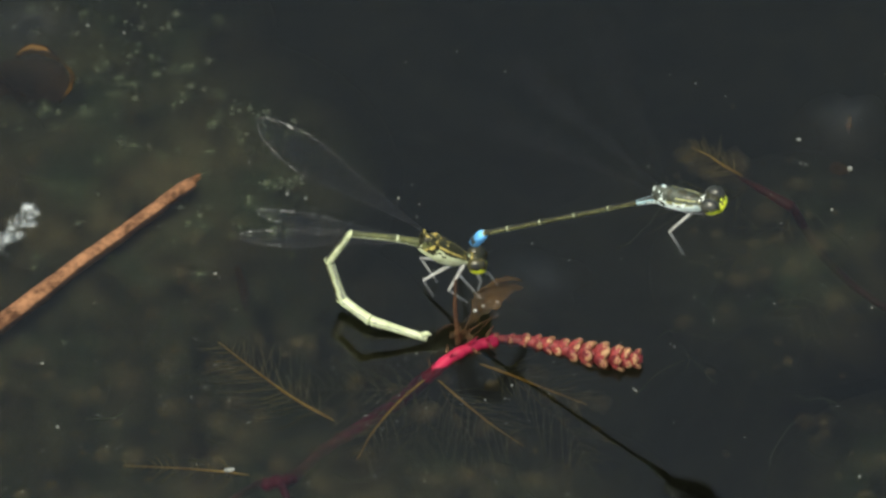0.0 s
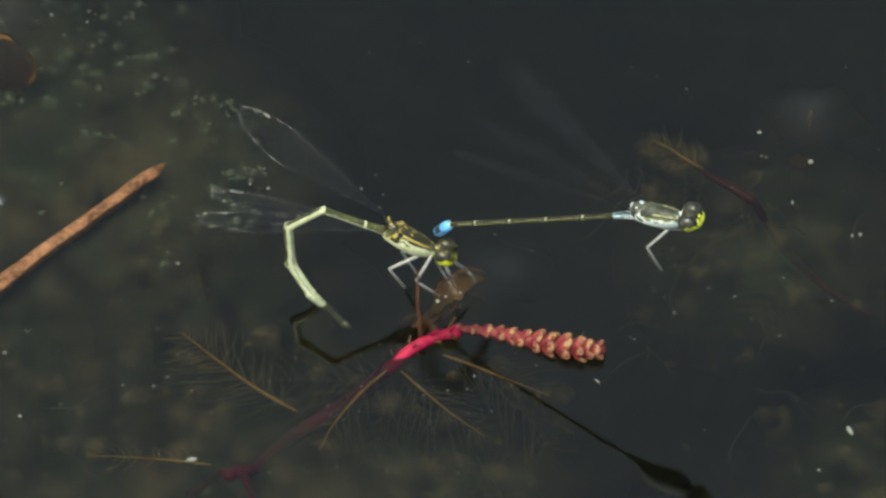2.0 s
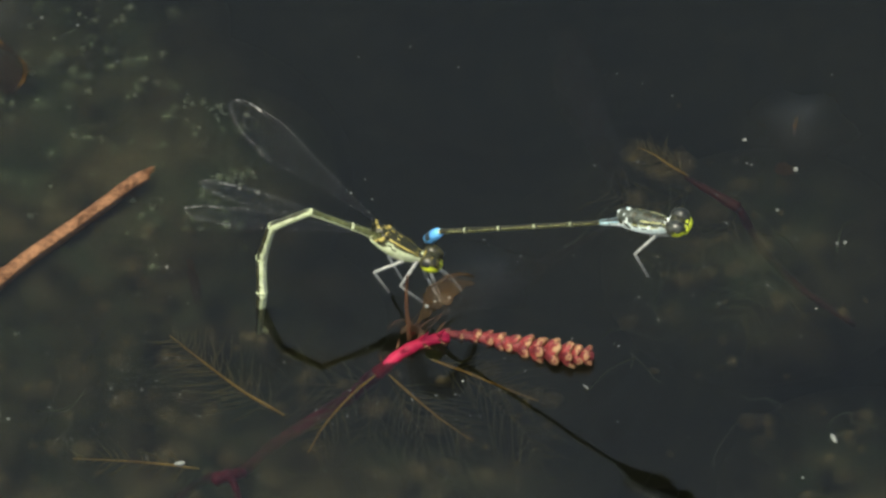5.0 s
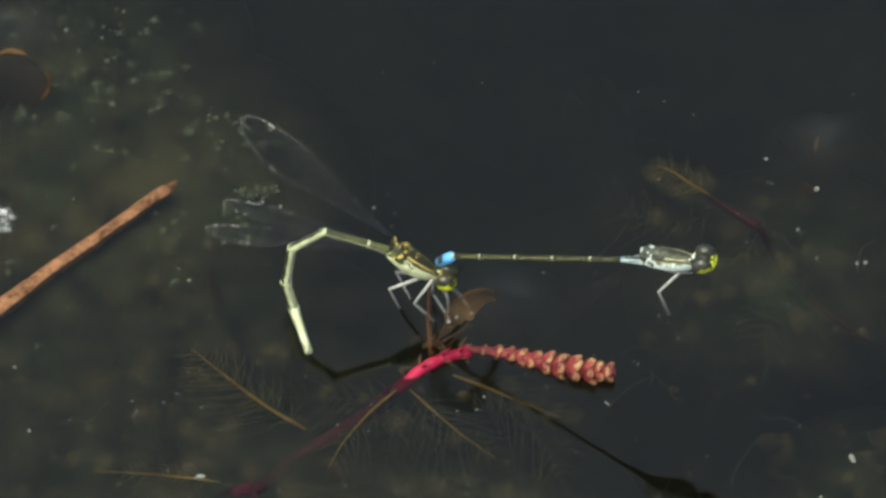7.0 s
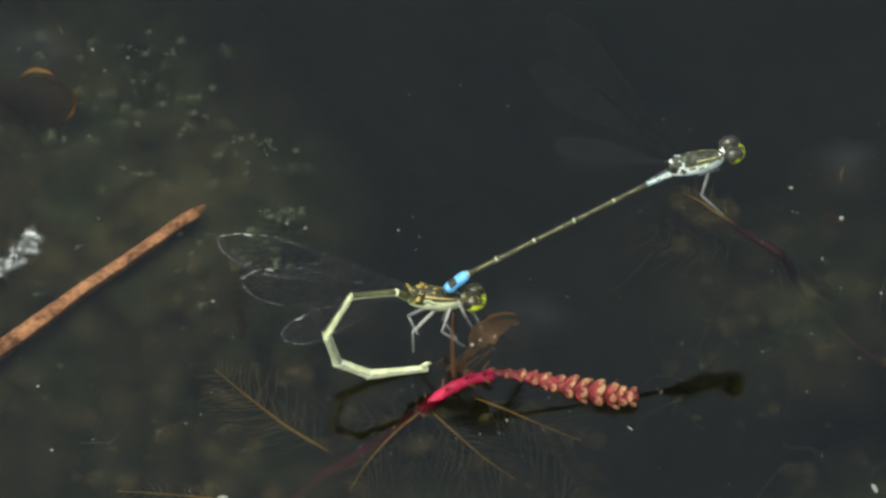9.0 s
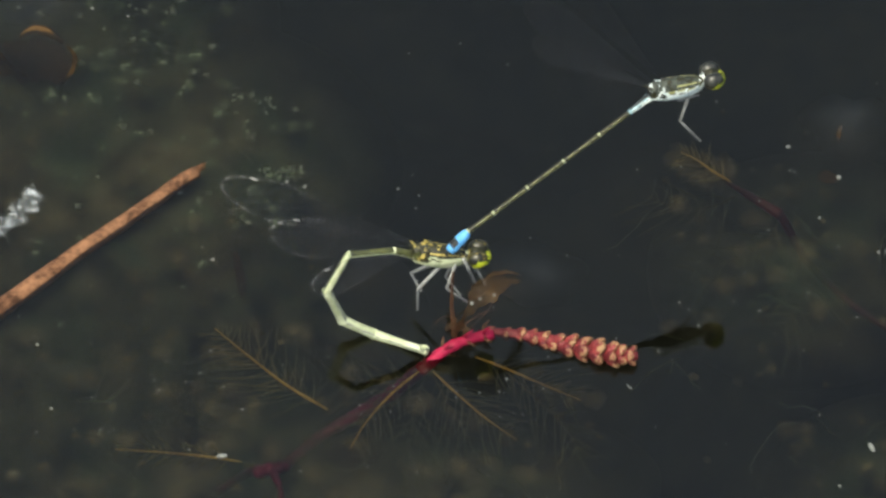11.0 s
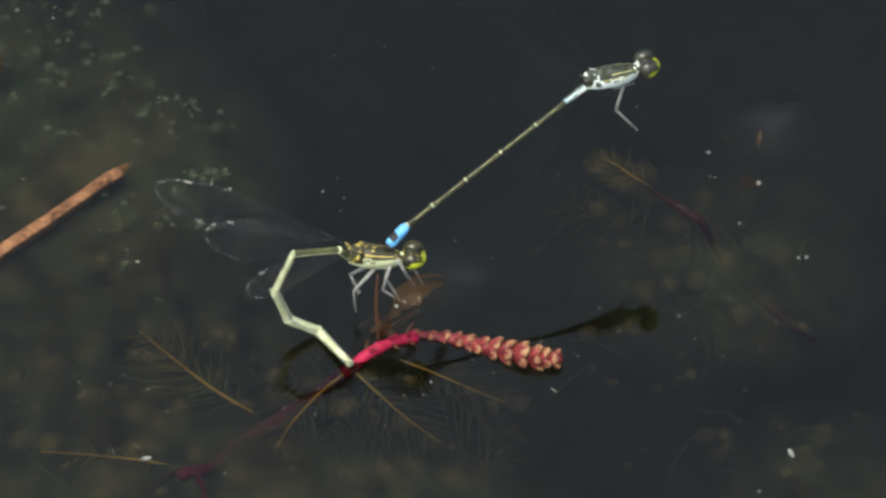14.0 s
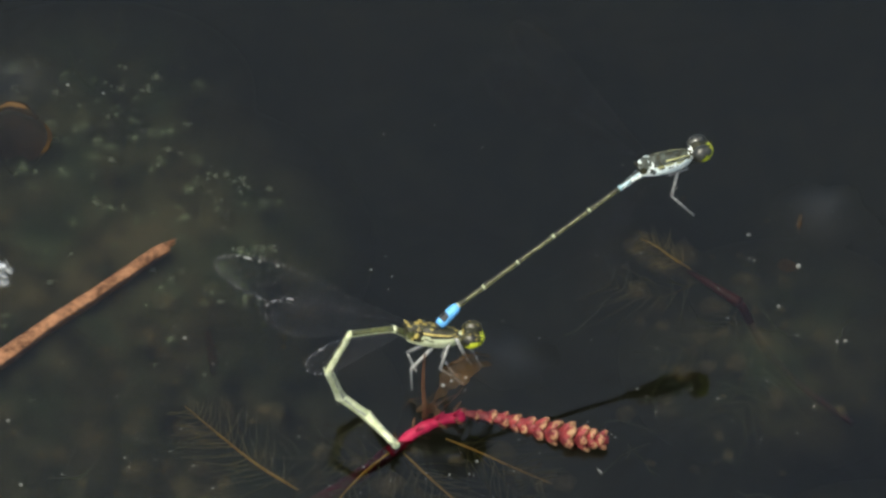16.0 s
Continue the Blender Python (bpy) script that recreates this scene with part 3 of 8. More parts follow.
def flower_spike(parent, points, radius, whorls):
    """A spike half sunk at its foot, with whorls of cupped, peach-lipped buds that grow larger towards its tip."""
    line = curve_through(points, 10)
    bm = bmesh.new()
    tube(bm, line, [0.40 + 0.34 * math.sin(math.pi * i / len(line)) for i in range(len(line))], 10)
    part("spike_axis", bm, BUD, parent)
    shapes = []
    for kind in range(3):
        bm, rnd = bmesh.new(), random.Random(50 + kind)
        ball(bm, (0.42, 0, 0), (0.78, 0.60 + 0.06 * kind, 0.40), 14, 11)
        for v in bm.verts:
            lip = max(0.0, (v.co.x - 0.35) / 0.85)
            v.co.z += 0.16 * lip * lip * (1 if v.co.z > 0 else 0.5) - 0.10 * lip * (1 - (v.co.y / 0.6) ** 2) * (v.co.z > 0)
            v.co.y *= 1 - 0.32 * min(1.0, lip) ** 2
            v.co += Vector((0.5, 0.5, 1)) * (0.10 * noise.noise(v.co * 2.4 + Vector((kind * 5, 0, 0))))
        for face in bm.faces:
            c = face.calc_center_median()
            face.material_index = int(c.x + 0.25 * c.z + 0.60 * noise.noise(c * 4.0 + Vector((kind, 7, 0))) + 0.3 * abs(c.y) > 0.87)
        bm.transform(Matrix.Scale(MM, 4))
        data = bpy.data.meshes.new("bud")
        bm.to_mesh(data)
        bm.free()
        data.materials.append(BUD), data.materials.append(BUD_TIP)
        data.polygons.foreach_set("use_smooth", [True] * len(data.polygons))
        shapes.append(data)
    rnd = random.Random(5)
    for w in range(whorls):
        t0 = (w + 0.3) / whorls
        count = 4 if t0 < 0.35 else 5 if t0 < 0.85 else 4
        for c in range(count):
            t = min(0.99, max(0, t0 + rnd.gauss(0, 0.12) / whorls))
            k = min(int(t * (len(line) - 1)), len(line) - 2)
            p, way = line[k].lerp(line[k + 1], t * (len(line) - 1) - k), (line[k + 1] - line[k]).normalized()
            swell = radius * min(0.40 + 0.85 * t, 1.0, 1.0 - 2.4 * (t - 0.76))
            a = 2 * math.pi * (c + 0.5 * (w % 2)) / count + rnd.uniform(-0.22, 0.22)
            u = way.cross(Vector((0, 0, 1))).normalized()
            v = u.cross(way)
            out = u * math.cos(a) + v * math.sin(a)
            lean = (out * rnd.uniform(0.45, 0.75) + way * 0.85).normalized()
            z = (out - lean * out.dot(lean)).normalized()
            m = Matrix((lean, z.cross(lean), z)).transposed().to_4x4()
            size = min(0.58 + 0.85 * t, 1.18) * (1 if t < 0.85 else 0.85) * rnd.uniform(0.85, 1.12)
            ob = new("bud", shapes[rnd.randrange(3)])
            ob.parent = parent
            ob.matrix_basis = Matrix.Translation(spot(*(p + out * swell * 0.36 - way * 0.3))) @ m @ Matrix.Scale(size, 4)


def stem(parent, points, r0, r1, mat, label="", name="stem", bumps=0.07):
    line = curve_through(points, 8)
    bm = bmesh.new()
    tube(bm, line, [(r0 + (r1 - r0) * i / (len(line) - 1)) * (1 + bumps * math.sin(i * 1.1) + 2 * bumps * noise.noise((i * 0.55, r0, 2))) for i in range(len(line))], 10)
    return part(name, bm, mat, parent, label)


def leaf_bases(parent, points, nodes, seed):
    """Short stubs in whorls where leaves have dropped from a stem."""
    rnd = random.Random(seed)
    line = curve_through(points, 8)
    for t in nodes:
        k = min(int(t * (len(line) - 1)), len(line) - 2)
        p, way = line[k], (line[k + 1] - line[k]).normalized()
        u = way.cross(Vector((0, 0, 1))).normalized()
        v = u.cross(way)
        for c in range(5):
            a = 2 * math.pi * (c + rnd.uniform(-0.3, 0.3)) / 5
            out = u * math.cos(a) + v * math.sin(a)
            tip = p + out * rnd.uniform(0.9, 1.5) + way * rnd.uniform(0.2, 0.9)
            bm = bmesh.new()
            tube(bm, [p + out * 0.3, p + out * 0.75 + way * 0.1, tip], [0.22, 0.14, 0.05], 6)
            part("leaf_base", bm, STEM_RED if c % 2 else STALK, parent)


def milfoil_in_flower():
    ob = thing("water_milfoil", "flowering pondweed with crimson stem and rosy bud spike", "pondweed")
    stem(ob, [(-1.8, -15.0, -1.4), (-0.7, -14.5, -0.6), (0.9, -13.4, 0.1), (3.0, -12.2, 0.25), (5.3, -11.5, 0.2)], 0.66, 0.52, STEM_RED, "crimson fleshy stem at the surface")
    stem(ob, [(-1.8, -15.0, -1.4), (-4.7, -13.6, -7), (-8.6, -13.6, -11), (-12.4, -15.9, -12), (-15.6, -23.0, -7.5), (-17.8, -22.6, -8), (-22.0, -19.6, -16)], 0.72, 0.42, STEM_DIMMED, "deep magenta stem with murk in its colour")
    stem(ob, [(-17.7, -24.9, -5.6), (-16.1, -25.0, -4.6), (-14.6, -24.4, -5.0)], 0.62, 0.50, STEM_NODE, "sunken magenta node", "node", 0.2)
    stem(ob, [(-16.1, -25.0, -4.6), (-15.4, -26.2, -5.6), (-14.9, -27.6, -8.0)], 0.42, 0.24, STEM_NODE, "sunken magenta side shoot")
    leaf_bases(ob, [(-1.8, -15.0, -1.4), (-0.7, -14.5, -0.6), (0.9, -13.4, 0.1), (3.0, -12.2, 0.4), (5.3, -11.6, 0.6)], (0.22, 0.48, 0.72, 0.92), 3)
    spike = stem(ob, [(4.3, -11.7, 0.15), (5.3, -11.4, 0.1)], 0.45, 0.42, STEM_RED, "crimson spike of peach-tipped buds", "flower_spike")
    flower_spike(spike, [(4.8, -10.9, -0.25), (8.6, -11.4, -0.2), (12.4, -12.6, 0.15), (16.3, -13.9, 0.6), (19.4, -14.2, 0.85)], 1.22, 12)
    # these leaflets take the haze-dimmed colour though they lie near the surface
    feather_leaf(ob, [(-1.8, -15.9, -0.3), (-4.3, -18.6, -0.3), (-6.8, -22.2, -0.35), (-8.3, -25.1, -0.8)], 12, 4.5, pinna=PINNA_DIMMED, seed=1)
    feather_leaf(ob, [(-0.5, -15.9, -0.3), (2.0, -18.6, -0.35), (4.7, -21.2, -0.5), (7.7, -23.0, -1.5)], 14, 6.0, 0.13, pinna=PINNA_DIMMED, seed=2)
    feather_leaf(ob, [(3.6, -14.0, -0.25), (6.6, -15.3, -0.3), (9.7, -16.9, -0.25), (14.0, -18.7, -0.6)], 16, 5.5, 0.15, pinna=PINNA_DIMMED, seed=3)
    feather_leaf(ob, [(-10.6, -20.8, -0.4), (-14.5, -18.2, -0.25), (-18.4, -14.8, -0.15), (-22.0, -10.9, -0.8)], 30, 4.6, 0.19, seed=4)
    feather_leaf(ob, [(-18.7, -27.3, -0.5), (-22.0, -27.0, -0.25), (-26.4, -26.6, -0.25), (-31.0, -26.0, -0.8)], 16, 2.6, 0.13, seed=5)
    # deep leaves, with the murk's dimming painted into midrib and leaflets
    feather_leaf(ob, [(-0.8, -14.2, -2.5), (0.9, -16.3, -5), (3.1, -19.6, -7), (3.6, -22.3, -9)], 14, 6.5, 0.08, RACHIS_DIMMED, PINNA_DIMMED, 6)
    feather_leaf(ob, [(-1.3, -14.4, -2.5), (-5.2, -14.3, -4), (-10.2, -12.8, -6), (-15.8, -11.3, -8)], 16, 6.0, 0.07, RACHIS_DIMMED, PINNA_DIMMED, 7)
    feather_leaf(ob, [(-1.3, -14.0, -3), (-2.4, -17.0, -5), (-3.0, -19.6, -7), (-4.6, -22.3, -9)], 14, 6.0, 0.07, RACHIS_DIMMED, PINNA_DIMMED, 8)
    feather_leaf(ob, [(5.3, -12.7, -2.5), (9.7, -16.4, -4), (12.5, -18.3, -6), (14.1, -21.0, -8)], 14, 6.0, 0.07, RACHIS_DIMMED, PINNA_DIMMED, 9)
    stem(ob, [(1.5, -11.8, 0.0), (1.5, -11.8, 2.4), (1.4, -11.6, 5.4), (1.6, -11.0, 9.2)], 0.30, 0.13, STALK, "dull reddish-brown leaf stalk", "stalk", 0.02)
    return ob


def milfoil_sunken():
    """The second shoot, which drifts."""
    ob = thing("water_milfoil", "sunken pondweed shoot with feathery tip and dull red stem", "pondweed")
    stem(ob, [(29.2, 9.8, -1), (31.5, 9.1, -2.2), (34.5, 7.8, -3.4)], 0.16, 0.60, material("dull red stem", (0.035, 0.009, 0.010), (0.12, 0.020, 0.024), 160, 0.45), "dull red stem under water")
    # the lower stretch has a darker colour that imitates murk with depth
    stem(ob, [(34.5, 7.8, -3.4), (37.2, 7.2, -10), (40.9, 6.5, -15), (46.0, 4.5, -18)], 0.42, 0.34, material("sinking stem dimmed as by murk", (0.025, 0.007, 0.012), (0.09, 0.014, 0.028), 160, 0.5), "magenta stem sinking away, dimmed in its colour")
    feather_leaf(ob, [(29.6, 9.6, -0.6), (27.8, 10.6, -0.2), (26.2, 11.9, -0.1), (24.6, 13.0, -0.3)], 30, 3.0, 0.15, seed=11)
    # deep leaves again, coloured dull to imitate murk above them
    feather_leaf(ob, [(34.5, 8.7, -5), (32.9, 6.2, -6), (29.5, 4.4, -6.5), (25.6, 3.1, -7)], 14, 5.0, 0.08, RACHIS_DIMMED, PINNA_DIMMED, 12)
    feather_leaf(ob, [(30.7, 11.8, -5), (27.4, 11.3, -7), (24.1, 12.1, -8), (20.7, 14.3, -9)], 14, 6.0, 0.07, RACHIS_DIMMED, PINNA_DIMMED, 13)
    feather_leaf(ob, [(34.7, 9.8, -7), (36.9, 6.4, -9), (36.3, 2.2, -10), (34.0, -1.3, -11)], 16, 6.0, 0.07, RACHIS_DIMMED, PINNA_DIMMED, 16)
    return ob


milfoil_in_flower()
sunken_shoot = milfoil_sunken()


# ---- floating reed and leaves ----
def reed_piece():
    ob = thing("reed_stem", "broken reddish-brown dry reed stem floating on water", "reed")
    line = curve_through([(-50.8, -15.8, -0.46), (-44.9, -10.4, -0.40), (-40.1, -5.8, -0.40), (-35.8, -1.5, -0.40), (-30.9, 3.0, -0.40), (-26.9, 6.8, -0.30), (-24.85, 8.55, -0.18)], 8)
    bm, rnd = bmesh.new(), random.Random(3)
    rings = []
    for i, p in enumerate(line):
        way = (line[min(i + 1, len(line) - 1)] - line[max(i - 1, 0)]).normalized()
        u = way.cross(Vector((0, 0, 1))).normalized()
        r = (1.0 - 0.28 * i / len(line)) * (1, 1, 1, 0.98, 0.94)[max(0, i - len(line) + 5)] * (1 + 0.02 * math.sin(i * 0.5) + rnd.uniform(-0.012, 0.012)) * (1.08 if i < 20 else 1)
        rings.append((p, u, u.cross(way), r, r * 0.66))
    loft(bm, rings, 22)
    for v in bm.verts:
        v.co += Vector((0, 0, 1)) * 0.07 * noise.noise(v.co * 0.8) + Vector((0.6, -0.8, 0)) * 0.07 * noise.noise(v.co * 0.35 + Vector((5, 0, 0)))
    part("shaft", bm, STRAW, ob)
    for k in range(6):
        bm = bmesh.new()
        end, way = line[-1], (line[-1] - line[-3]).normalized()
        off = Vector((0.4 * math.sin(k * 2.2), 0.35 * math.cos(k * 1.7), 0.18))
        tube(bm, [end + off - way * 0.6, end + off + way * rnd.uniform(0.3, 0.9)], [0.22, 0.05], 4)
        part("splinter", bm, STRAW, ob)
    return ob


reed = reed_piece()


def decayed_leaf(name, label, points, widths, lift, mat, seed, wave=0.12):
    """A limp, curled leaf: a thick sheet along a line, cupped across and ragged at its edge."""
    rnd = random.Random(seed)
    line = curve_through(points, 6)
    bm, sheets = bmesh.new(), []
    n = len(line)
    for i, p in enumerate(line):
        way = (line[min(i + 1, n - 1)] - line[max(i - 1, 0)]).normalized()
        side = Vector((-way.y, way.x, 0)).normalized()
        w = widths[0] + (widths[1] - widths[0]) * math.sin(math.pi * (i + 0.4) / n)
        row = []
        for k in range(7):
            s = (k - 3) / 3
            ragged = 1 + rnd.uniform(-0.22, 0.22) * (abs(s) > 0.9)
            row.append(p + side * (s * w * ragged) + Vector((0, 0, lift * s * s + wave * math.sin(i * 1.3 + k))))
        sheets.append(row)
    top = [[bm.verts.new(v + Vector((0, 0, 0.08))) for v in row] for row in sheets]
    low = [[bm.verts.new(v) for v in row] for row in sheets]
    for i in range(n - 1):
        for k in range(6):
            bm.faces.new((top[i][k], top[i][k + 1], top[i + 1][k + 1], top[i + 1][k]))
            bm.faces.new((low[i][k], low[i + 1][k], low[i + 1][k + 1], low[i][k + 1]))
        for k in (0, 6):
            bm.faces.new((top[i][k], top[i + 1][k], low[i + 1][k], low[i][k]))
    for i in (0, n - 1):
        for k in range(6):
            bm.faces.new((top[i][k], top[i][k + 1], low[i][k + 1], low[i][k]))
    ob = thing(name, label, "leaf")
    part("blade", bm, mat, ob)
    bm = bmesh.new()
    tube(bm, [p + Vector((0, 0, 0.06)) for p in line], 0.08, 5)
    part("midrib", bm, mat, ob)
    return ob


decayed_leaf("withered_leaf", "wet brown withered leaf under the female's feet", [(1.9, -11.9, 0.6), (2.4, -12.4, 3.6), (3.2, -12.6, 6.2), (4.7, -12.0, 7.4), (6.4, -10.4, 7.0), (7.8, -8.4, 4.8)], (0.35, 1.35), 0.15, DEAD_LEAF, 21)
decayed_leaf("withered_leaf", "thin brown curl of rotten leaf", [(3.6, -11.4, 7.6), (5.4, -10.2, 7.8), (6.9, -9.0, 6.8), (7.9, -8.2, 5.4)], (0.08, 0.26), 0.1, DEAD_LEAF, 28)
decayed_leaf("withered_leaf", "dark rotten scrap at the stem's node", [(0.7, -11.2, 0.1), (1.3, -10.8, 0.5), (2.1, -11.0, 0.6), (3.0, -11.6, 0.3)], (0.2, 0.4), 0.1, DEAD_LEAF, 27)
decayed_leaf("withered_leaf", "amber decayed leaf at the water surface", [(-42.9, 24.5, 0.1), (-41.6, 25.4, 0.35), (-40.1, 25.2, 0.4), (-38.4, 24.0, 0.1)], (0.12, 0.62), -0.25, AMBER, 22, 0.02)
decayed_leaf("withered_leaf", "amber curled rim of a decayed leaf", [(-38.2, 23.7, 0.05), (-37.2, 22.2, 0.05), (-37.3, 20.4, 0.0), (-38.3, 18.8, -0.35)], (0.05, 0.22), 0.1, AMBER, 29, 0.03)
decayed_leaf("withered_leaf", "thin amber edge of a sunken leaf", [(-45.6, 23.8, -0.4), (-44.6, 22.2, -0.3), (-43.4, 20.8, -0.3), (-41.8, 19.7, -0.5)], (0.06, 0.22), 0.1, AMBER, 30, 0.03)
decayed_leaf("withered_leaf", "dark brown decayed leaf just under water", [(-46.6, 22.5, -1.6), (-43.2, 22.5, -1.2), (-40.3, 21.8, -1), (-38.2, 20.2, -1.2)], (1.0, 2.8), 0.3, SUNK_LEAF, 23)
decayed_leaf("withered_leaf", "small orange-brown blade standing under water", [(-20.3, -0.9, -1.5), (-19.9, -3.2, -1.2), (-19.5, -5.4, -0.9), (-19.4, -7.0, -1)], (0.15, 0.45), 0.1, SUNK_LEAF, 24)


def brown_roots():
    """Limp brown filaments that trail from the node at the insects' feet."""
    ob = thing("rootlets", "tangle of limp reddish-brown filaments at the stem's node", "rootlets")
    rnd = random.Random(17)
    ends = ((7.4, -11.2, 5.6), (6.0, -12.0, 7.6), (4.7, -11.0, -0.3), (0.2, -10.6, 1.4), (5.6, -10.8, 3.2), (-0.6, -11.0, 0.6))
    for k, end in enumerate(ends):
        start, end = Vector((1.7, -11.3, 0.3)) + Vector((rnd.gauss(0, 0.5), rnd.gauss(0, 0.4), 0)), Vector(end)
        side = Vector((-(end - start).y, (end - start).x, 0)) * rnd.uniform(-0.35, 0.35)
        line = curve_through([start, start.lerp(end, 0.35) + side * 0.8 + Vector((0, 0, 0.35)), start.lerp(end, 0.7) + side + Vector((0, 0, 0.3)), end], 5)
        bm = bmesh.new()
        tube(bm, line, [rnd.uniform(0.045, 0.09) * (1 - 0.7 * i / len(line)) for i in range(len(line))], 5)
        part("filament", bm, STALK if k % 3 else DEAD_LEAF, ob)
    return ob


brown_roots()


# ---- weed, scum and debris ----
def scatter(name, label, category, mat, spots, make, seed):
    """Many small like things that nobody could count, in one mesh."""
    rnd, bm = random.Random(seed), bmesh.new()
    for x, y in spots(rnd):
        make(bm, rnd, x, y)
    return tagged(part(name, bm, mat), label, category, kind="stuff")


def tuft(bm, rnd, x, y, depth=(-4.4, -0.5), size=(0.08, 0.50), hairs=34):
    z, r = rnd.uniform(*depth), rnd.uniform(*size)
    for _ in range(hairs):
        d = Vector((rnd.gauss(0, 1), rnd.gauss(0, 1), rnd.gauss(0, 0.5))).normalized()
        d *= rnd.uniform(0.4, 1.2)
        bend = Vector((rnd.gauss(0, 0.6), rnd.gauss(0, 0.6), 0))
        tube(bm, [(x, y, z), Vector((x, y, z)) + d * r * 0.55, Vector((x, y, z)) + (d + bend) * r * 0.9], [0.028, 0.024, 0.010], 3)


def hair(bm, rnd, x, y, depth=(-14, -3)):
    z = rnd.uniform(*depth)
    p, way = Vector((x, y, z)), Vector((rnd.gauss(0, 1), rnd.gauss(0, 1), rnd.gauss(0, 0.25))).normalized()
    line = []
    for _ in range(7):
        line.append(p.copy())
        way = (way + Vector((rnd.gauss(0, 0.45), rnd.gauss(0, 0.45), rnd.gauss(0, 0.15)))).normalized()
        p += way * rnd.uniform(0.8, 1.6)
        p.z = min(p.z, -0.4)
    tube(bm, line, rnd.uniform(0.03, 0.06), 3)


def flake(bm, rnd, x, y, size=(0.02, 0.075), z=0.0):
    s = rnd.uniform(*size)
    start = len(bm.verts)
    bm.verts.ensure_lookup_table()
    ball(bm, (0, 0, 0), (s * rnd.uniform(1, 2.0), s, s * 0.6), 6, 4)
    bm.verts.ensure_lookup_table()
    m = Matrix.Translation((x, y, z)) @ Matrix.Rotation(rnd.uniform(0, 6.3), 4, "Z")
    for v in bm.verts[start:]:
        v.co = m @ v.co


def within(count, x0, x1, y0, y1, keep):
    def spots(rnd):
        made = 0
        while made < count:
            x, y = rnd.uniform(x0, x1), rnd.uniform(y0, y1)
            if rnd.random() < keep(x, y):
                made += 1
                yield x, y
    return spots


def weed_west(x, y):
    """How thick the western algae bed is."""
    edge = -9 - 0.55 * max(y - 6, 0) + 2.5 * math.sin(y * 0.5)
    return max(0.0, min(1.0, (edge - x) / 10)) * (0.55 + 0.45 * noise.noise((x * 0.15, y * 0.15, 1)))


def weed_south(x, y):
    return max(0.0, min(1.0, (-8 - y) / 8)) * max(0.0, min(1.0, (20 - x) / 8)) * 0.8


def weed_east(x, y):
    return 0.9 * math.exp(-((x - 34) / 9) ** 2 - ((y - 2) / 11) ** 2) + 0.5 * math.exp(-((x - 42) / 8) ** 2 - ((y + 22) / 9) ** 2)


scatter("algae_tufts", "pale grey-green tufts of algae in the weed bed", "algae", ALGA, within(60, -46, -6, -10, 33, lambda x, y: weed_west(x, y) * (0.2 + 0.8 * math.exp(-((x + 26) / 8) ** 2)) * (1 if y > 2 else 0.25)), tuft, 31)
scatter("algae_filaments", "dim tangled algae filaments under water", "algae", ALGA_DARK, within(90, -58, 22, -45, 45, lambda x, y: max(weed_west(x, y), weed_south(x, y))), hair, 32)
scatter("debris_specks", "tiny pale specks floating on the water", "debris", CHIP, within(190, -45, 20, -34, 34, lambda x, y: 0.03 + 0.9 * max(weed_west(x, y), weed_south(x, y))), flake, 33)
east_filaments = scatter("algae_filaments", "dim algae filaments drifting by the sunken shoot", "algae", ALGA_DARK, within(25, 16, 60, -40, 30, weed_east), hair, 34)
east_specks = scatter("debris_specks", "tiny pale specks floating beside sunken pondweed", "debris", CHIP, within(30, 20, 48, -32, 25, lambda x, y: 0.3 + weed_east(x, y)), lambda bm, rnd, x, y: flake(bm, rnd, x, y, (0.04, 0.09)), 35)


def floc(bm, layer, rnd, x, y, z, size, rings=4, sides=11, fade=0.9):
    """A soft crumb of algae: a shallow dome of a few rings, dense at its heart and gone at its ragged rim."""
    lean, stretch = rnd.uniform(0, 6.3), rnd.uniform(0.6, 1.0)
    seed = Vector((x * 3.1, y * 2.7, size))
    heart = bm.verts.new((x, y, z + 0.3 * size))
    heart[layer] = rnd.uniform(0.6, 1.0)
    last = None
    for i in range(1, rings + 1):
        r, ring = i / rings, []
        for k in range(sides):
            a = 2 * math.pi * k / sides
            u, w = math.cos(a) * r * size, math.sin(a) * r * size * stretch
            ragged = 1 + 0.45 * noise.noise(seed + Vector((math.cos(a) * 1.5, math.sin(a) * 1.5, r)))
            v = bm.verts.new((x + (u * math.cos(lean) - w * math.sin(lean)) * ragged, y + (u * math.sin(lean) + w * math.cos(lean)) * ragged, z + 0.3 * size * (1 - r * r)))
            v[layer] = heart[layer] * (1 - r) ** fade * (0.7 + 0.5 * rnd.random())
            ring.append(v)
        for k in range(sides):
            if last:
                bm.faces.new((last[k], ring[k], ring[(k + 1) % sides], last[(k + 1) % sides]))
            else:
                bm.faces.new((heart, ring[k], ring[(k + 1) % sides]))
        last = ring


def floc_bed(label, mat, places, seed, category="algae"):
    """Many soft crumbs in one mesh, with their density kept on the points."""
    bm, rnd = bmesh.new(), random.Random(seed)
    layer = bm.verts.layers.float.new("cover")
    for x, y, z, size in places(rnd):
        floc(bm, layer, rnd, x, y, z, size)
    return tagged(part("algae_crumbs" if category == "algae" else "scum", bm, mat, sheet=True), label, category, kind="stuff")


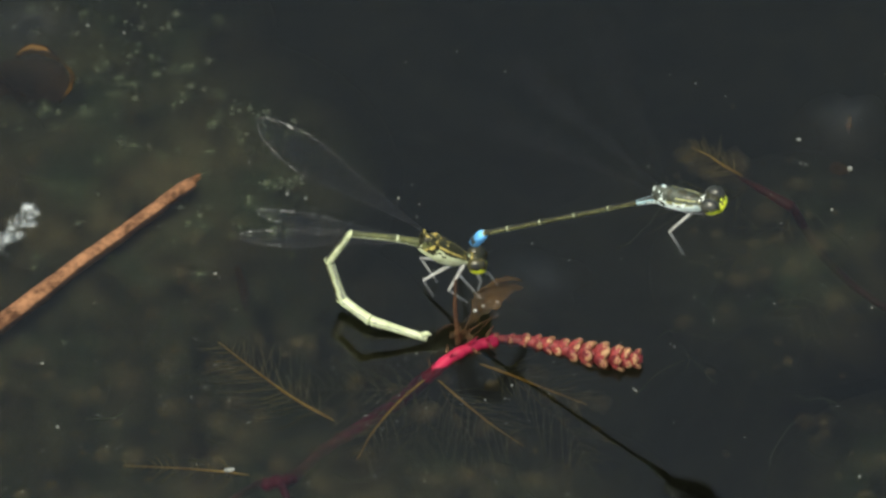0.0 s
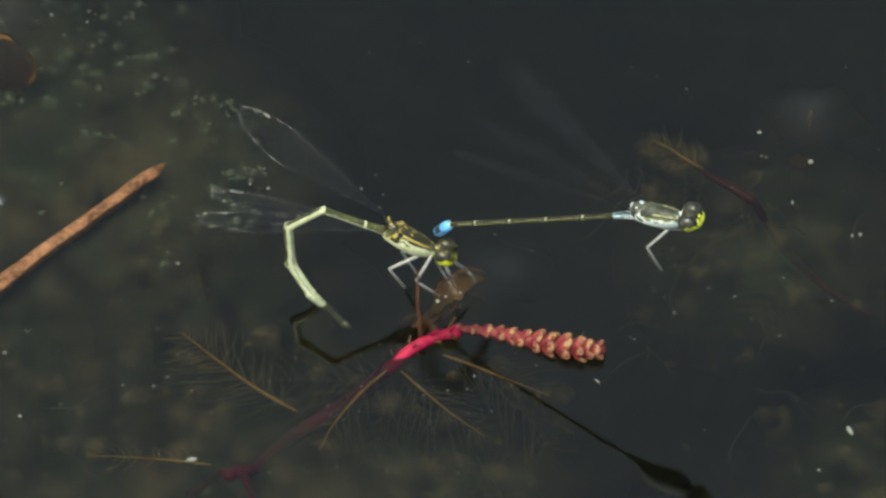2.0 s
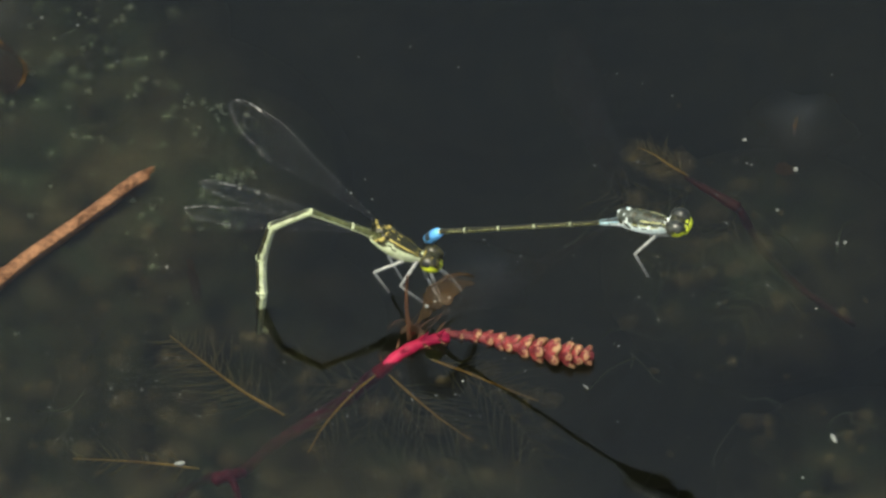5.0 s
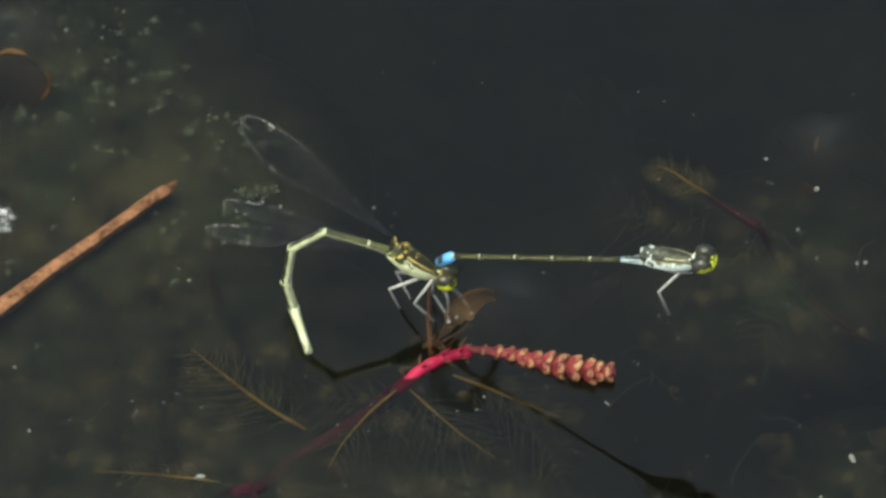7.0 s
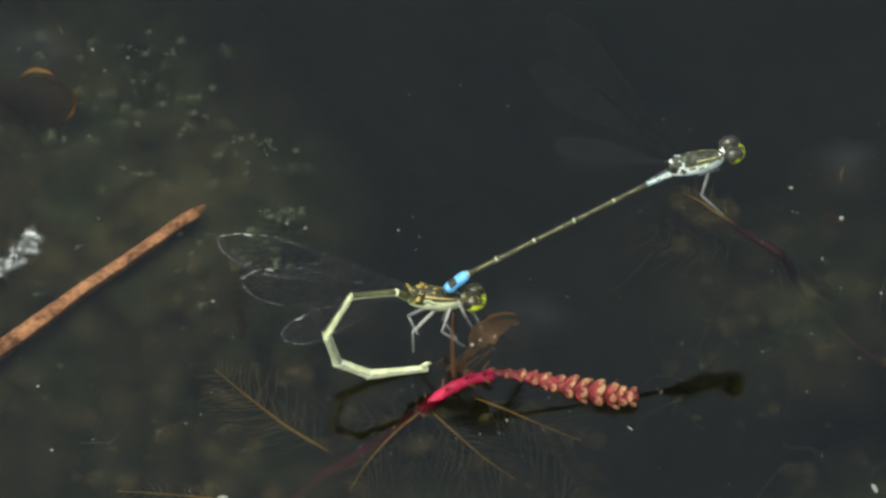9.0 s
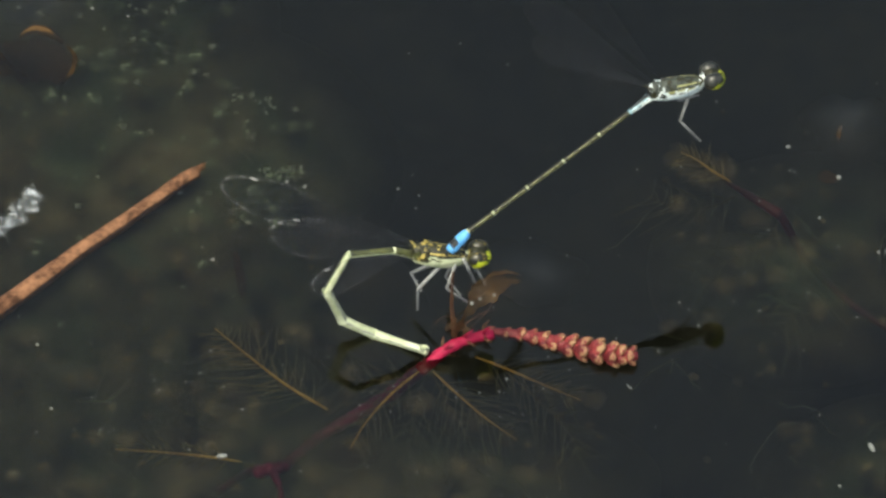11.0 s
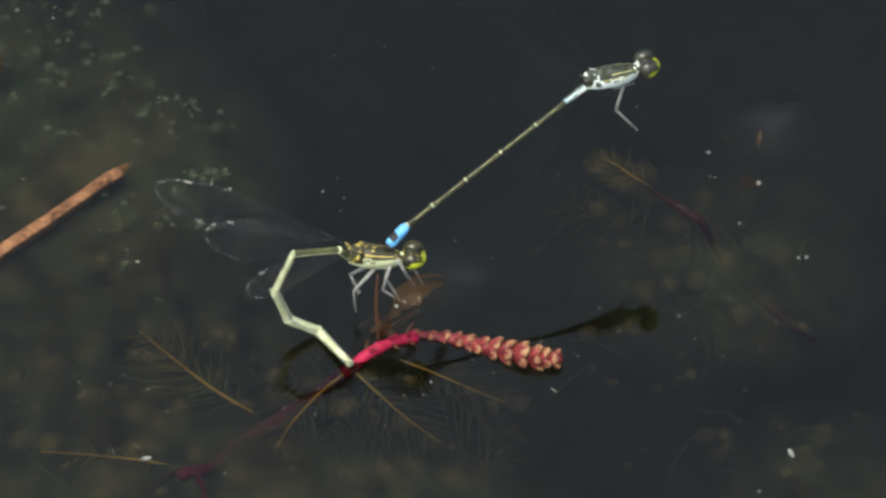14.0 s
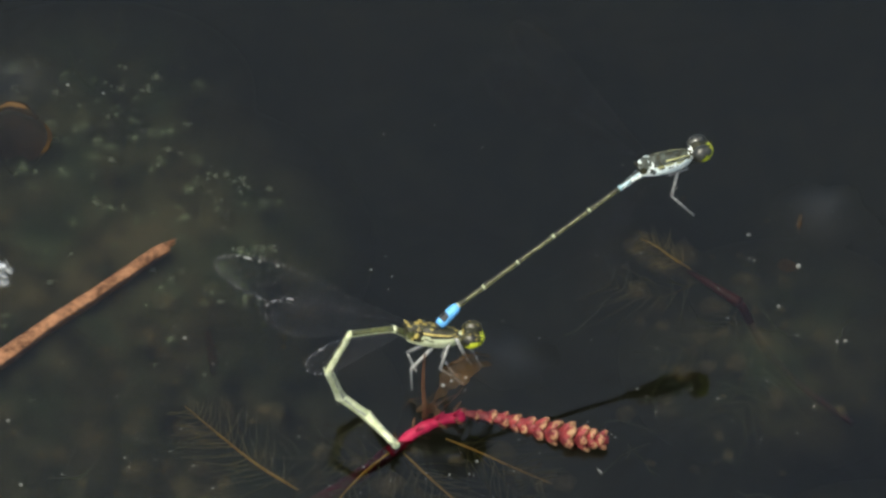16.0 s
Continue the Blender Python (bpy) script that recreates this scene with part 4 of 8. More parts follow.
def floc_material(name, dark, light, most):
    """Loose fluff whose cover follows the density on its points."""
    m = bpy.data.materials.new(name)
    m.use_nodes = True
    n, link = m.node_tree.nodes, m.node_tree.links.new
    n.remove(n["Principled BSDF"])
    clear, dull, mix = n.new("ShaderNodeBsdfTransparent"), n.new("ShaderNodeBsdfDiffuse"), n.new("ShaderNodeMixShader")
    place, grain, tone, dense, much = n.new("ShaderNodeTexCoord"), n.new("ShaderNodeTexNoise"), n.new("ShaderNodeValToRGB"), n.new("ShaderNodeAttribute"), n.new("ShaderNodeMath")
    grain.inputs["Scale"].default_value, grain.inputs["Detail"].default_value = 1500, 6
    tone.color_ramp.elements[0].color, tone.color_ramp.elements[1].color = (*dark, 1), (*light, 1)
    tone.color_ramp.elements[0].position, tone.color_ramp.elements[1].position = 0.35, 0.65
    dense.attribute_name = "cover"
    rough = n.new("ShaderNodeMapRange")
    rough.inputs["From Min"].default_value, rough.inputs["From Max"].default_value, rough.inputs["To Min"].default_value, rough.inputs["To Max"].default_value = 0.35, 0.62, 0.25 * most, most
    much.operation = "MULTIPLY"
    link(place.outputs["Object"], grain.inputs["Vector"])
    link(grain.outputs["Fac"], tone.inputs[0])
    link(grain.outputs["Fac"], rough.inputs["Value"])
    link(tone.outputs[0], dull.inputs[0])
    link(dense.outputs["Fac"], much.inputs[0])
    link(rough.outputs[0], much.inputs[1])
    link(much.outputs[0], mix.inputs[0])
    link(clear.outputs[0], mix.inputs[1])
    link(dull.outputs[0], mix.inputs[2])
    link(mix.outputs[0], n["Material Output"].inputs[0])
    return m


def green_crumbs(rnd):
    for x, y in within(120, -46, -6, -3, 34, lambda x, y: weed_west(x, y) * (0.25 + 0.75 * math.exp(-((x + 24) / 9) ** 2 - ((y - 14) / 12) ** 2)))(rnd):
        yield x, y, rnd.uniform(-2.6, -0.5), 0.35 + 1.0 * rnd.random() ** 2
    for k in range(5):
        yield -17.2 + 0.65 * k + rnd.gauss(0, 0.2), 8.9 + rnd.gauss(0, 0.3), rnd.uniform(-0.9, -0.4), rnd.uniform(0.6, 1.0)


def brown_crumbs(rnd):
    for x, y in within(200, -46, 16, -32, 20, lambda x, y: max(weed_west(x, y) * (0.3 + 0.7 * (y < 6)), 0.8 * weed_south(x, y)))(rnd):
        yield x, y, rnd.uniform(-4.5, -0.8), 0.4 + 1.6 * rnd.random() ** 2


def east_crumbs(rnd):
    for _ in range(9):
        yield rnd.gauss(26, 1.8), rnd.gauss(12, 1.4), rnd.uniform(-2, -0.8), rnd.uniform(1.2, 2.4)
    for x, y in within(70, 18, 50, -32, 26, weed_east)(rnd):
        yield x, y, rnd.uniform(-4, -0.8), 0.4 + 1.4 * rnd.random() ** 2


def white_fluff(rnd):
    for k in range(9):
        along = (k - 4) / 2.2
        yield -42.3 + 0.75 * along + rnd.gauss(0, 0.7), 2.0 + 1.2 * along + rnd.gauss(0, 0.4), rnd.uniform(0.02, 0.2), rnd.uniform(0.6, 1.4)
    for _ in range(2):
        yield -42.6 + rnd.gauss(0, 0.4), 1.2 + rnd.gauss(0, 0.4), 0.22, rnd.uniform(0.6, 1.0)


FLOC_GREEN = floc_material("soft green algae", (0.18, 0.24, 0.16), (0.56, 0.63, 0.48), 0.72)
FLOC_BROWN = floc_material("soft brown algae", (0.17, 0.12, 0.07), (0.48, 0.37, 0.22), 0.58)
FLOC_WHITE = floc_material("soft white scum", (0.20, 0.22, 0.24), (0.70, 0.74, 0.78), 0.55)
HALO = floc_material("pale halo of reflected sky", (0.40, 0.43, 0.50), (0.62, 0.66, 0.74), 0.04)
west_bits = [reed, floc_bed("soft pale-green crumbs of algae just under water", FLOC_GREEN, green_crumbs, 71), floc_bed("soft white scum on the water beside the reed", FLOC_WHITE, white_fluff, 73, "scum")]
# added discs whose pale colour stands in for sky mirrored round raised leaves
for halo_x, halo_y, halo_size in ((-41.0, 27.6, 6.5), (9.4, -4.6, 5.0), (40.4, 15.7, 5.0)):
    halo_bm = bmesh.new()
    floc(halo_bm, halo_bm.verts.layers.float.new("cover"), random.Random(75), halo_x, halo_y, 0.4, halo_size, 12, 32, 1.6)
    tagged(part("surface_film", halo_bm, HALO, sheet=True), "pale disc added as a sky-reflection halo round a leaf", "scum")
floc_bed("soft brown crumbs of algae among the pondweed", FLOC_BROWN, brown_crumbs, 72)
east_floc = floc_bed("soft brown algae round the sunken shoot", FLOC_BROWN, east_crumbs, 74)


def pebble_of_scum(name, label, x, y, size, mat, seed, z=0.05):
    """A small crumb of pale scum or husk."""
    rnd, bm = random.Random(seed), bmesh.new()
    for _ in range(4):
        flake(bm, rnd, rnd.gauss(0, size * 0.4), rnd.gauss(0, size * 0.4), (size * 0.4, size * 0.8))
    ob = tagged(part(name, bm, mat), label, "debris")
    ob.location = spot(x, y, z)
    return ob


def fluff_patch():
    rnd, bm = random.Random(41), bmesh.new()
    cx, cy = -42.4, 2.2
    for _ in range(28):
        k, wide = rnd.gauss(0, 1), 0.25 + 0.7 * rnd.random() ** 2
        x, y = cx + 0.9 * k + rnd.gauss(0, wide), cy + 1.5 * k + rnd.gauss(0, wide)
        tuft(bm, rnd, x, y, (-0.6, 0.1), (0.2, 0.9), 6)
    return tagged(part("scum_fluff", bm, FLUFF), "white fluffy scum floating beside the reed", "scum")


fluff_patch()


def seed_husk(x, y, turn, long=1.5, label="pale yellow seed floating on the water"):
    bm = bmesh.new()
    ball(bm, (0, 0, 0), (long / 2, 0.24, 0.2), 10, 8)
    ob = tagged(part("seed", bm, CHIP, None), label, "seed")
    ob.matrix_world = Matrix.Translation(spot(x, y, 0.08)) @ pose(0, 0, 0, 0, 0, turn)
    return ob


def air_bubble(x, y, r, z=0.0):
    bm = bmesh.new()
    ball(bm, (0, 0, 0), (r, r, r * 0.8), 12, 9)
    ob = tagged(part("air_bubble", bm, BEAD if z > 0.5 else CHIP), "tiny glinting air bubble at the surface", "bubble", "bubbles on the weed")
    ob.location = spot(x, y, z + r * 0.4)
    return ob


BEAD = material("glinting bubble", (0.12, 0.12, 0.12), (0.34, 0.34, 0.32), 3000, 0.08, coat=1.0)
for bx, by, br, bz in ((3.4, -13.0, 0.20, 6.9), (4.2, -12.7, 0.13, 7.3), (5.6, -12.4, 0.15, 7.5), (6.7, -16.9, 0.13, 0.1), (6.0, -18.4, 0.09, 0), (4.1, -18.6, 0.10, 0), (-4.4, 6.4, 0.13, -0.1), (-10.7, -14.6, 0.13, -0.15), (-2.3, 5.6, 0.07, 0), (-2.6, 4.0, 0.07, 0)):
    air_bubble(bx, by, br, bz)
seed_husk(18.6, -17.4, -48, 0.8, "thin pale curl floating beside the spike").scale = (1, 0.3, 0.3)
seed_husk(-20.6, -27.1, 12, 1.1, "white husk resting on a sunken leaf")
for k, (bx, by, _) in enumerate(((-15.4, 6.8, 0), (-13.6, 6.3, 0), (-32.1, 27.6, 0), (-35.7, 28.5, 0), (-22.4, -3.1, 0), (-39.1, -14.2, 0), (-37.4, -21.9, 0))):
    pebble_of_scum("pale_chip", "pale chip of debris floating on dark water", bx, by, 0.13, CHIP, 60 + k)
for k, (bx, by, _) in enumerate(((-17.7, 17.4, -0.3), (-16.3, 9.2, -0.6), (-15.6, 8.9, -0.6), (-19.4, 18.3, -0.6))):
    rnd, bm = random.Random(80 + k), bmesh.new()
    for _ in range(9):
        tuft(bm, rnd, bx + rnd.gauss(0, 0.9), by + rnd.gauss(0, 0.35), (-1.6, -0.4), (0.1, 0.4), 16)
    tagged(part("algae_crumb", bm, ALGA), "pale grey-green crumb of algae just under water", "algae")
east_bits = [seed_husk(43.1, -23.1, 118, 1.15), seed_husk(40.2, 10.0, 100, 0.5, "thin pale curl of plant debris")]
for k, (bx, by, _) in enumerate(((35.2, 13.7, 0), (41.8, -7.3, 0), (40.0, -27.8, 0), (38.2, 4.9, 0), (26.4, -8.8, 0), (44.0, 0.8, 0), (44.8, 0.9, 0))):
    east_bits.append(pebble_of_scum("pale_chip", "pale chip of debris drifting on dark water", bx, by, (0.16, 0.08, 0.12)[k % 3], CHIP, 100 + k))
east_bits.append(decayed_leaf("leaf_fragment", "rust-brown leaf fragment breaking the surface", [(40.2, 14.6, -0.4), (40.2, 15.2, 0.3), (40.5, 16.2, 0.5)], (0.08, 0.24), 0.1, DEAD_LEAF, 25))
east_bits.append(decayed_leaf("leaf_fragment", "dark rotten leaf fragment under water", [(38.2, 11.0, -1), (39.0, 10.7, -0.8), (40.1, 10.4, -1)], (0.3, 0.8), 0.1, SUNK_LEAF, 26))


def silt_cloud(x, y, z, across, along, turn=0):
    """A loose cloud of silt that hangs among the weed: a shallow dome, a unit wide before it is spread."""
    if not cloud_mesh:
        bm, rings = bmesh.new(), []
        for i in range(1, 13):
            r = i / 12
            rings.append([bm.verts.new((r * math.cos(a), r * math.sin(a), 0.1 * (1 - r * r) + 0.05 * noise.noise((3 * r * math.cos(a), 3 * r * math.sin(a), 0.5)))) for a in [2 * math.pi * k / 36 for k in range(36)]])
        bm.faces.new(rings[0])
        for a, b in zip(rings, rings[1:]):
            for k in range(36):
                bm.faces.new((a[k], b[k], b[(k + 1) % 36], a[(k + 1) % 36]))
        data = bpy.data.meshes.new("silt_cloud")
        bm.to_mesh(data)
        bm.free()
        data.materials.append(HAZE)
        cloud_mesh.append(data)
    ob = tagged(new("silt_cloud", cloud_mesh[0]), "thin olive silt hanging in the water", "silt", kind="stuff")
    ob.matrix_world = Matrix.Translation(spot(x, y, z)) @ Matrix.Rotation(radians(turn), 4, "Z") @ Matrix.Diagonal((across * MM, along * MM, 10 * MM, 1))
    return ob


cloud_mesh = []
for cloud in ((-30, 8, -2.6, 26, 22, 10), (-42, -8, -3.4, 26, 24, -10), (-24, -24, -6, 26, 16, 0), (0, -26, -8, 22, 11, 5), (-18, -4, -9, 17, 13, 0), (36, 3, -7, 16, 15, 0), (45, -24, -8, 14, 13, 0), (-38, 26, -4, 22, 16, 20), (-19, 12, -4.5, 13, 12, 0), (-28, 12, -3.2, 16, 16, 0)):
    silt_cloud(*cloud)


def motions():
    walk(female, [
        (0, pose(-0.00227, -0.00556, 0.00836, -0.1, 30.5, -3.1)),
        (0.125, pose(-0.00226, -0.00556, 0.00828, -0.1, 29.5, -3.2)),
        (0.25, pose(-0.00222, -0.00556, 0.00808, -0.1, 27.3, -3.2)),
        (0.375, pose(-0.00218, -0.00556, 0.00788, -0.1, 25.0, -3.3)),
        (0.5, pose(-0.00214, -0.00556, 0.00777, -0.1, 23.8, -3.3)),
        (0.625, pose(-0.00206, -0.00557, 0.00775, -0.1, 24.3, -3.3)),
        (0.75, pose(-0.00196, -0.00559, 0.00774, -0.1, 25.7, -3.2)),
        (0.875, pose(-0.00188, -0.00559, 0.00773, -0.1, 27.2, -3.2)),
        (1, pose(-0.00184, -0.00560, 0.00772, -0.1, 28.2, -3.1)),
        (1.125, pose(-0.00186, -0.00559, 0.00776, -0.1, 28.9, -3.2)),
        (1.25, pose(-0.00191, -0.00559, 0.00785, -0.1, 30.0, -3.3)),
        (1.375, pose(-0.00195, -0.00559, 0.00797, -0.2, 31.3, -3.5)),
        (1.5, pose(-0.00197, -0.00557, 0.00809, -0.4, 32.5, -3.8)),
        (1.625, pose(-0.00199, -0.00556, 0.00825, -1.6, 31.0, -6.2)),
        (1.75, pose(-0.00199, -0.00555, 0.00845, -3.4, 26.4, -10.7)),
        (1.875, pose(-0.00199, -0.00553, 0.00861, -4.4, 21.4, -14.9)),
        (2, pose(-0.00200, -0.00553, 0.00868, -4.5, 19.0, -16.6)),
        (2.125, pose(-0.00208, -0.00552, 0.00864, -4.4, 19.4, -16.2)),
        (2.25, pose(-0.00222, -0.00551, 0.00856, -4.4, 20.6, -15.3)),
        (2.375, pose(-0.00237, -0.00551, 0.00847, -4.3, 22.1, -14.2)),
        (2.5, pose(-0.00246, -0.00551, 0.00843, -4.1, 23.7, -13.1)),
        (2.625, pose(-0.00249, -0.00552, 0.00844, -3.8, 25.3, -11.8)),
        (2.75, pose(-0.00252, -0.00552, 0.00845, -3.3, 27.0, -10.2)),
        (2.875, pose(-0.00253, -0.00553, 0.00847, -2.7, 28.4, -8.8)),
        (3, pose(-0.00254, -0.00554, 0.00850, -2.5, 29.0, -8.1)),
        (3.125, pose(-0.00247, -0.00557, 0.00854, -2.4, 28.9, -7.9)),
        (3.25, pose(-0.00232, -0.00559, 0.00860, -2.3, 28.3, -7.8)),
        (3.375, pose(-0.00217, -0.00562, 0.00866, -2.2, 27.4, -7.8)),
        (3.5, pose(-0.00210, -0.00563, 0.00870, -2.2, 26.8, -7.9)),
        (3.75, pose(-0.00211, -0.00563, 0.00875, -2.5, 25.8, -8.8)),
        (4, pose(-0.00211, -0.00561, 0.00879, -3.1, 24.6, -10.5)),
        (4.25, pose(-0.00212, -0.00560, 0.00884, -3.9, 23.4, -12.7)),
        (4.5, pose(-0.00214, -0.00557, 0.00888, -4.7, 22.2, -15.3)),
        (4.75, pose(-0.00217, -0.00554, 0.00891, -5.4, 21.0, -17.9)),
        (5, pose(-0.00219, -0.00551, 0.00894, -6.0, 19.8, -20.2)),
        (5.25, pose(-0.00223, -0.00549, 0.00896, -6.4, 18.9, -22.1)),
        (5.5, pose(-0.00227, -0.00547, 0.00898, -6.7, 18.3, -23.5)),
        (5.8, pose(-0.00233, -0.00546, 0.00899, -6.8, 18.0, -24.1)),
        (5.875, pose(-0.00246, -0.00547, 0.00872, -7.4, 22.3, -21.9)),
        (6, pose(-0.00287, -0.00546, 0.00798, -6.0, 30.0, -15.1)),
        (6.125, pose(-0.00320, -0.00543, 0.00757, -4.1, 25.1, -12.6)),
        (6.25, pose(-0.00356, -0.00535, 0.00719, -2.6, 19.5, -10.7)),
        (6.375, pose(-0.00383, -0.00529, 0.00691, -1.8, 14.7, -9.6)),
        (6.5, pose(-0.00395, -0.00526, 0.00681, -1.3, 12.0, -9.3)),
        (6.625, pose(-0.00376, -0.00532, 0.00711, -1.8, 13.8, -10.2)),
        (6.75, pose(-0.00333, -0.00543, 0.00779, -3.2, 19.3, -12.4)),
        (6.875, pose(-0.00291, -0.00554, 0.00846, -5.0, 25.2, -14.7)),
        (7, pose(-0.00272, -0.00560, 0.00877, -6.1, 27.8, -15.9)),
        (7.125, pose(-0.00277, -0.00558, 0.00874, -5.8, 28.4, -15.0)),
        (7.25, pose(-0.00288, -0.00556, 0.00864, -5.1, 29.5, -13.2)),
        (7.375, pose(-0.00304, -0.00554, 0.00852, -4.1, 30.5, -10.9)),
        (7.5, pose(-0.00320, -0.00552, 0.00837, -3.0, 30.6, -8.8)),
        (7.625, pose(-0.00341, -0.00552, 0.00821, -1.9, 29.8, -6.8)),
        (7.75, pose(-0.00366, -0.00551, 0.00800, -0.7, 28.2, -4.5)),
        (7.875, pose(-0.00392, -0.00551, 0.00773, 0.2, 25.9, -2.6)),
        (8, pose(-0.00414, -0.00550, 0.00739, 0.5, 22.9, -1.9)),
        (8.125, pose(-0.00429, -0.00590, 0.00736, 0.3, 18.9, -2.3)),
        (8.25, pose(-0.00442, -0.00646, 0.00729, -0.1, 13.9, -3.0)),
        (8.375, pose(-0.00462, -0.00728, 0.00742, -0.2, 8.0, -4.2)),
        (8.5, pose(-0.00470, -0.00770, 0.00767, -0.2, 6.2, -4.9)),
        (8.625, pose(-0.00445, -0.00775, 0.00781, -0.3, 5.2, -5.4)),
        (8.75, pose(-0.00389, -0.00800, 0.00810, -0.2, 2.4, -6.3)),
        (8.875, pose(-0.00348, -0.00826, 0.00839, -0.0, -0.2, -6.6)),
        (9, pose(-0.00324, -0.00838, 0.00858, 0.1, -2.2, -6.8)),
        (9.125, pose(-0.00323, -0.00834, 0.00862, 0.0, -1.1, -5.9)),
        (9.25, pose(-0.00332, -0.00824, 0.00870, -0.1, 3.0, -4.1)),
        (9.375, pose(-0.00323, -0.00798, 0.00870, 0.2, 9.0, -1.6)),
        (9.5, pose(-0.00318, -0.00787, 0.00870, 0.4, 10.9, -0.6)),
        (9.75, pose(-0.00314, -0.00789, 0.00869, 0.3, 10.3, -0.8)),
        (10, pose(-0.00310, -0.00797, 0.00869, 0.2, 9.0, -1.4)),
        (10.25, pose(-0.00308, -0.00805, 0.00869, 0.1, 7.2, -2.0)),
        (10.5, pose(-0.00305, -0.00817, 0.00869, -0.1, 4.5, -2.8)),
        (10.75, pose(-0.00296, -0.00824, 0.00866, -0.1, 1.6, -3.8)),
        (11, pose(-0.00278, -0.00829, 0.00862, -0.0, -1.0, -4.5)),
        (11.25, pose(-0.00265, -0.00834, 0.00857, 0.0, -3.3, -5.2)),
        (11.5, pose(-0.00252, -0.00840, 0.00853, 0.2, -5.7, -6.0)),
        (11.75, pose(-0.00241, -0.00844, 0.00850, 0.4, -7.2, -6.5)),
        (12, pose(-0.00232, -0.00844, 0.00847, 0.4, -7.7, -6.7)),
        (12.25, pose(-0.00219, -0.00854, 0.00858, 0.3, -5.9, -6.5)),
        (12.5, pose(-0.00204, -0.00867, 0.00869, 0.1, -3.5, -6.1)),
        (12.75, pose(-0.00193, -0.00868, 0.00881, 0.1, -3.3, -5.6)),
        (13, pose(-0.00181, -0.00862, 0.00894, 0.0, -3.1, -5.3)),
        (13.25, pose(-0.00153, -0.00834, 0.00891, 0.0, -2.7, -5.4)),
        (13.5, pose(-0.00129, -0.00811, 0.00891, 0.0, -2.3, -5.5)),
        (13.75, pose(-0.00154, -0.00828, 0.00889, 0.1, -3.8, -6.3)),
        (14, pose(-0.00174, -0.00841, 0.00887, 0.3, -4.8, -6.8)),
        (14.25, pose(-0.00159, -0.00843, 0.00887, 0.2, -4.3, -6.4)),
        (14.5, pose(-0.00137, -0.00835, 0.00879, 0.1, -3.1, -5.9)),
        (14.75, pose(-0.00138, -0.00823, 0.00879, 0.2, -5.5, -6.1)),
        (15, pose(-0.00135, -0.00807, 0.00872, 0.4, -7.9, -6.4)),
        (15.25, pose(-0.00127, -0.00802, 0.00869, 0.3, -6.2, -6.7)),
        (15.5, pose(-0.00110, -0.00801, 0.00867, 0.2, -3.4, -7.0)),
        (15.75, pose(-0.00083, -0.00808, 0.00863, 0.2, -3.1, -7.1)),
        (16, pose(-0.00066, -0.00814, 0.00859, 0.2, -3.4, -7.0)),
    ])
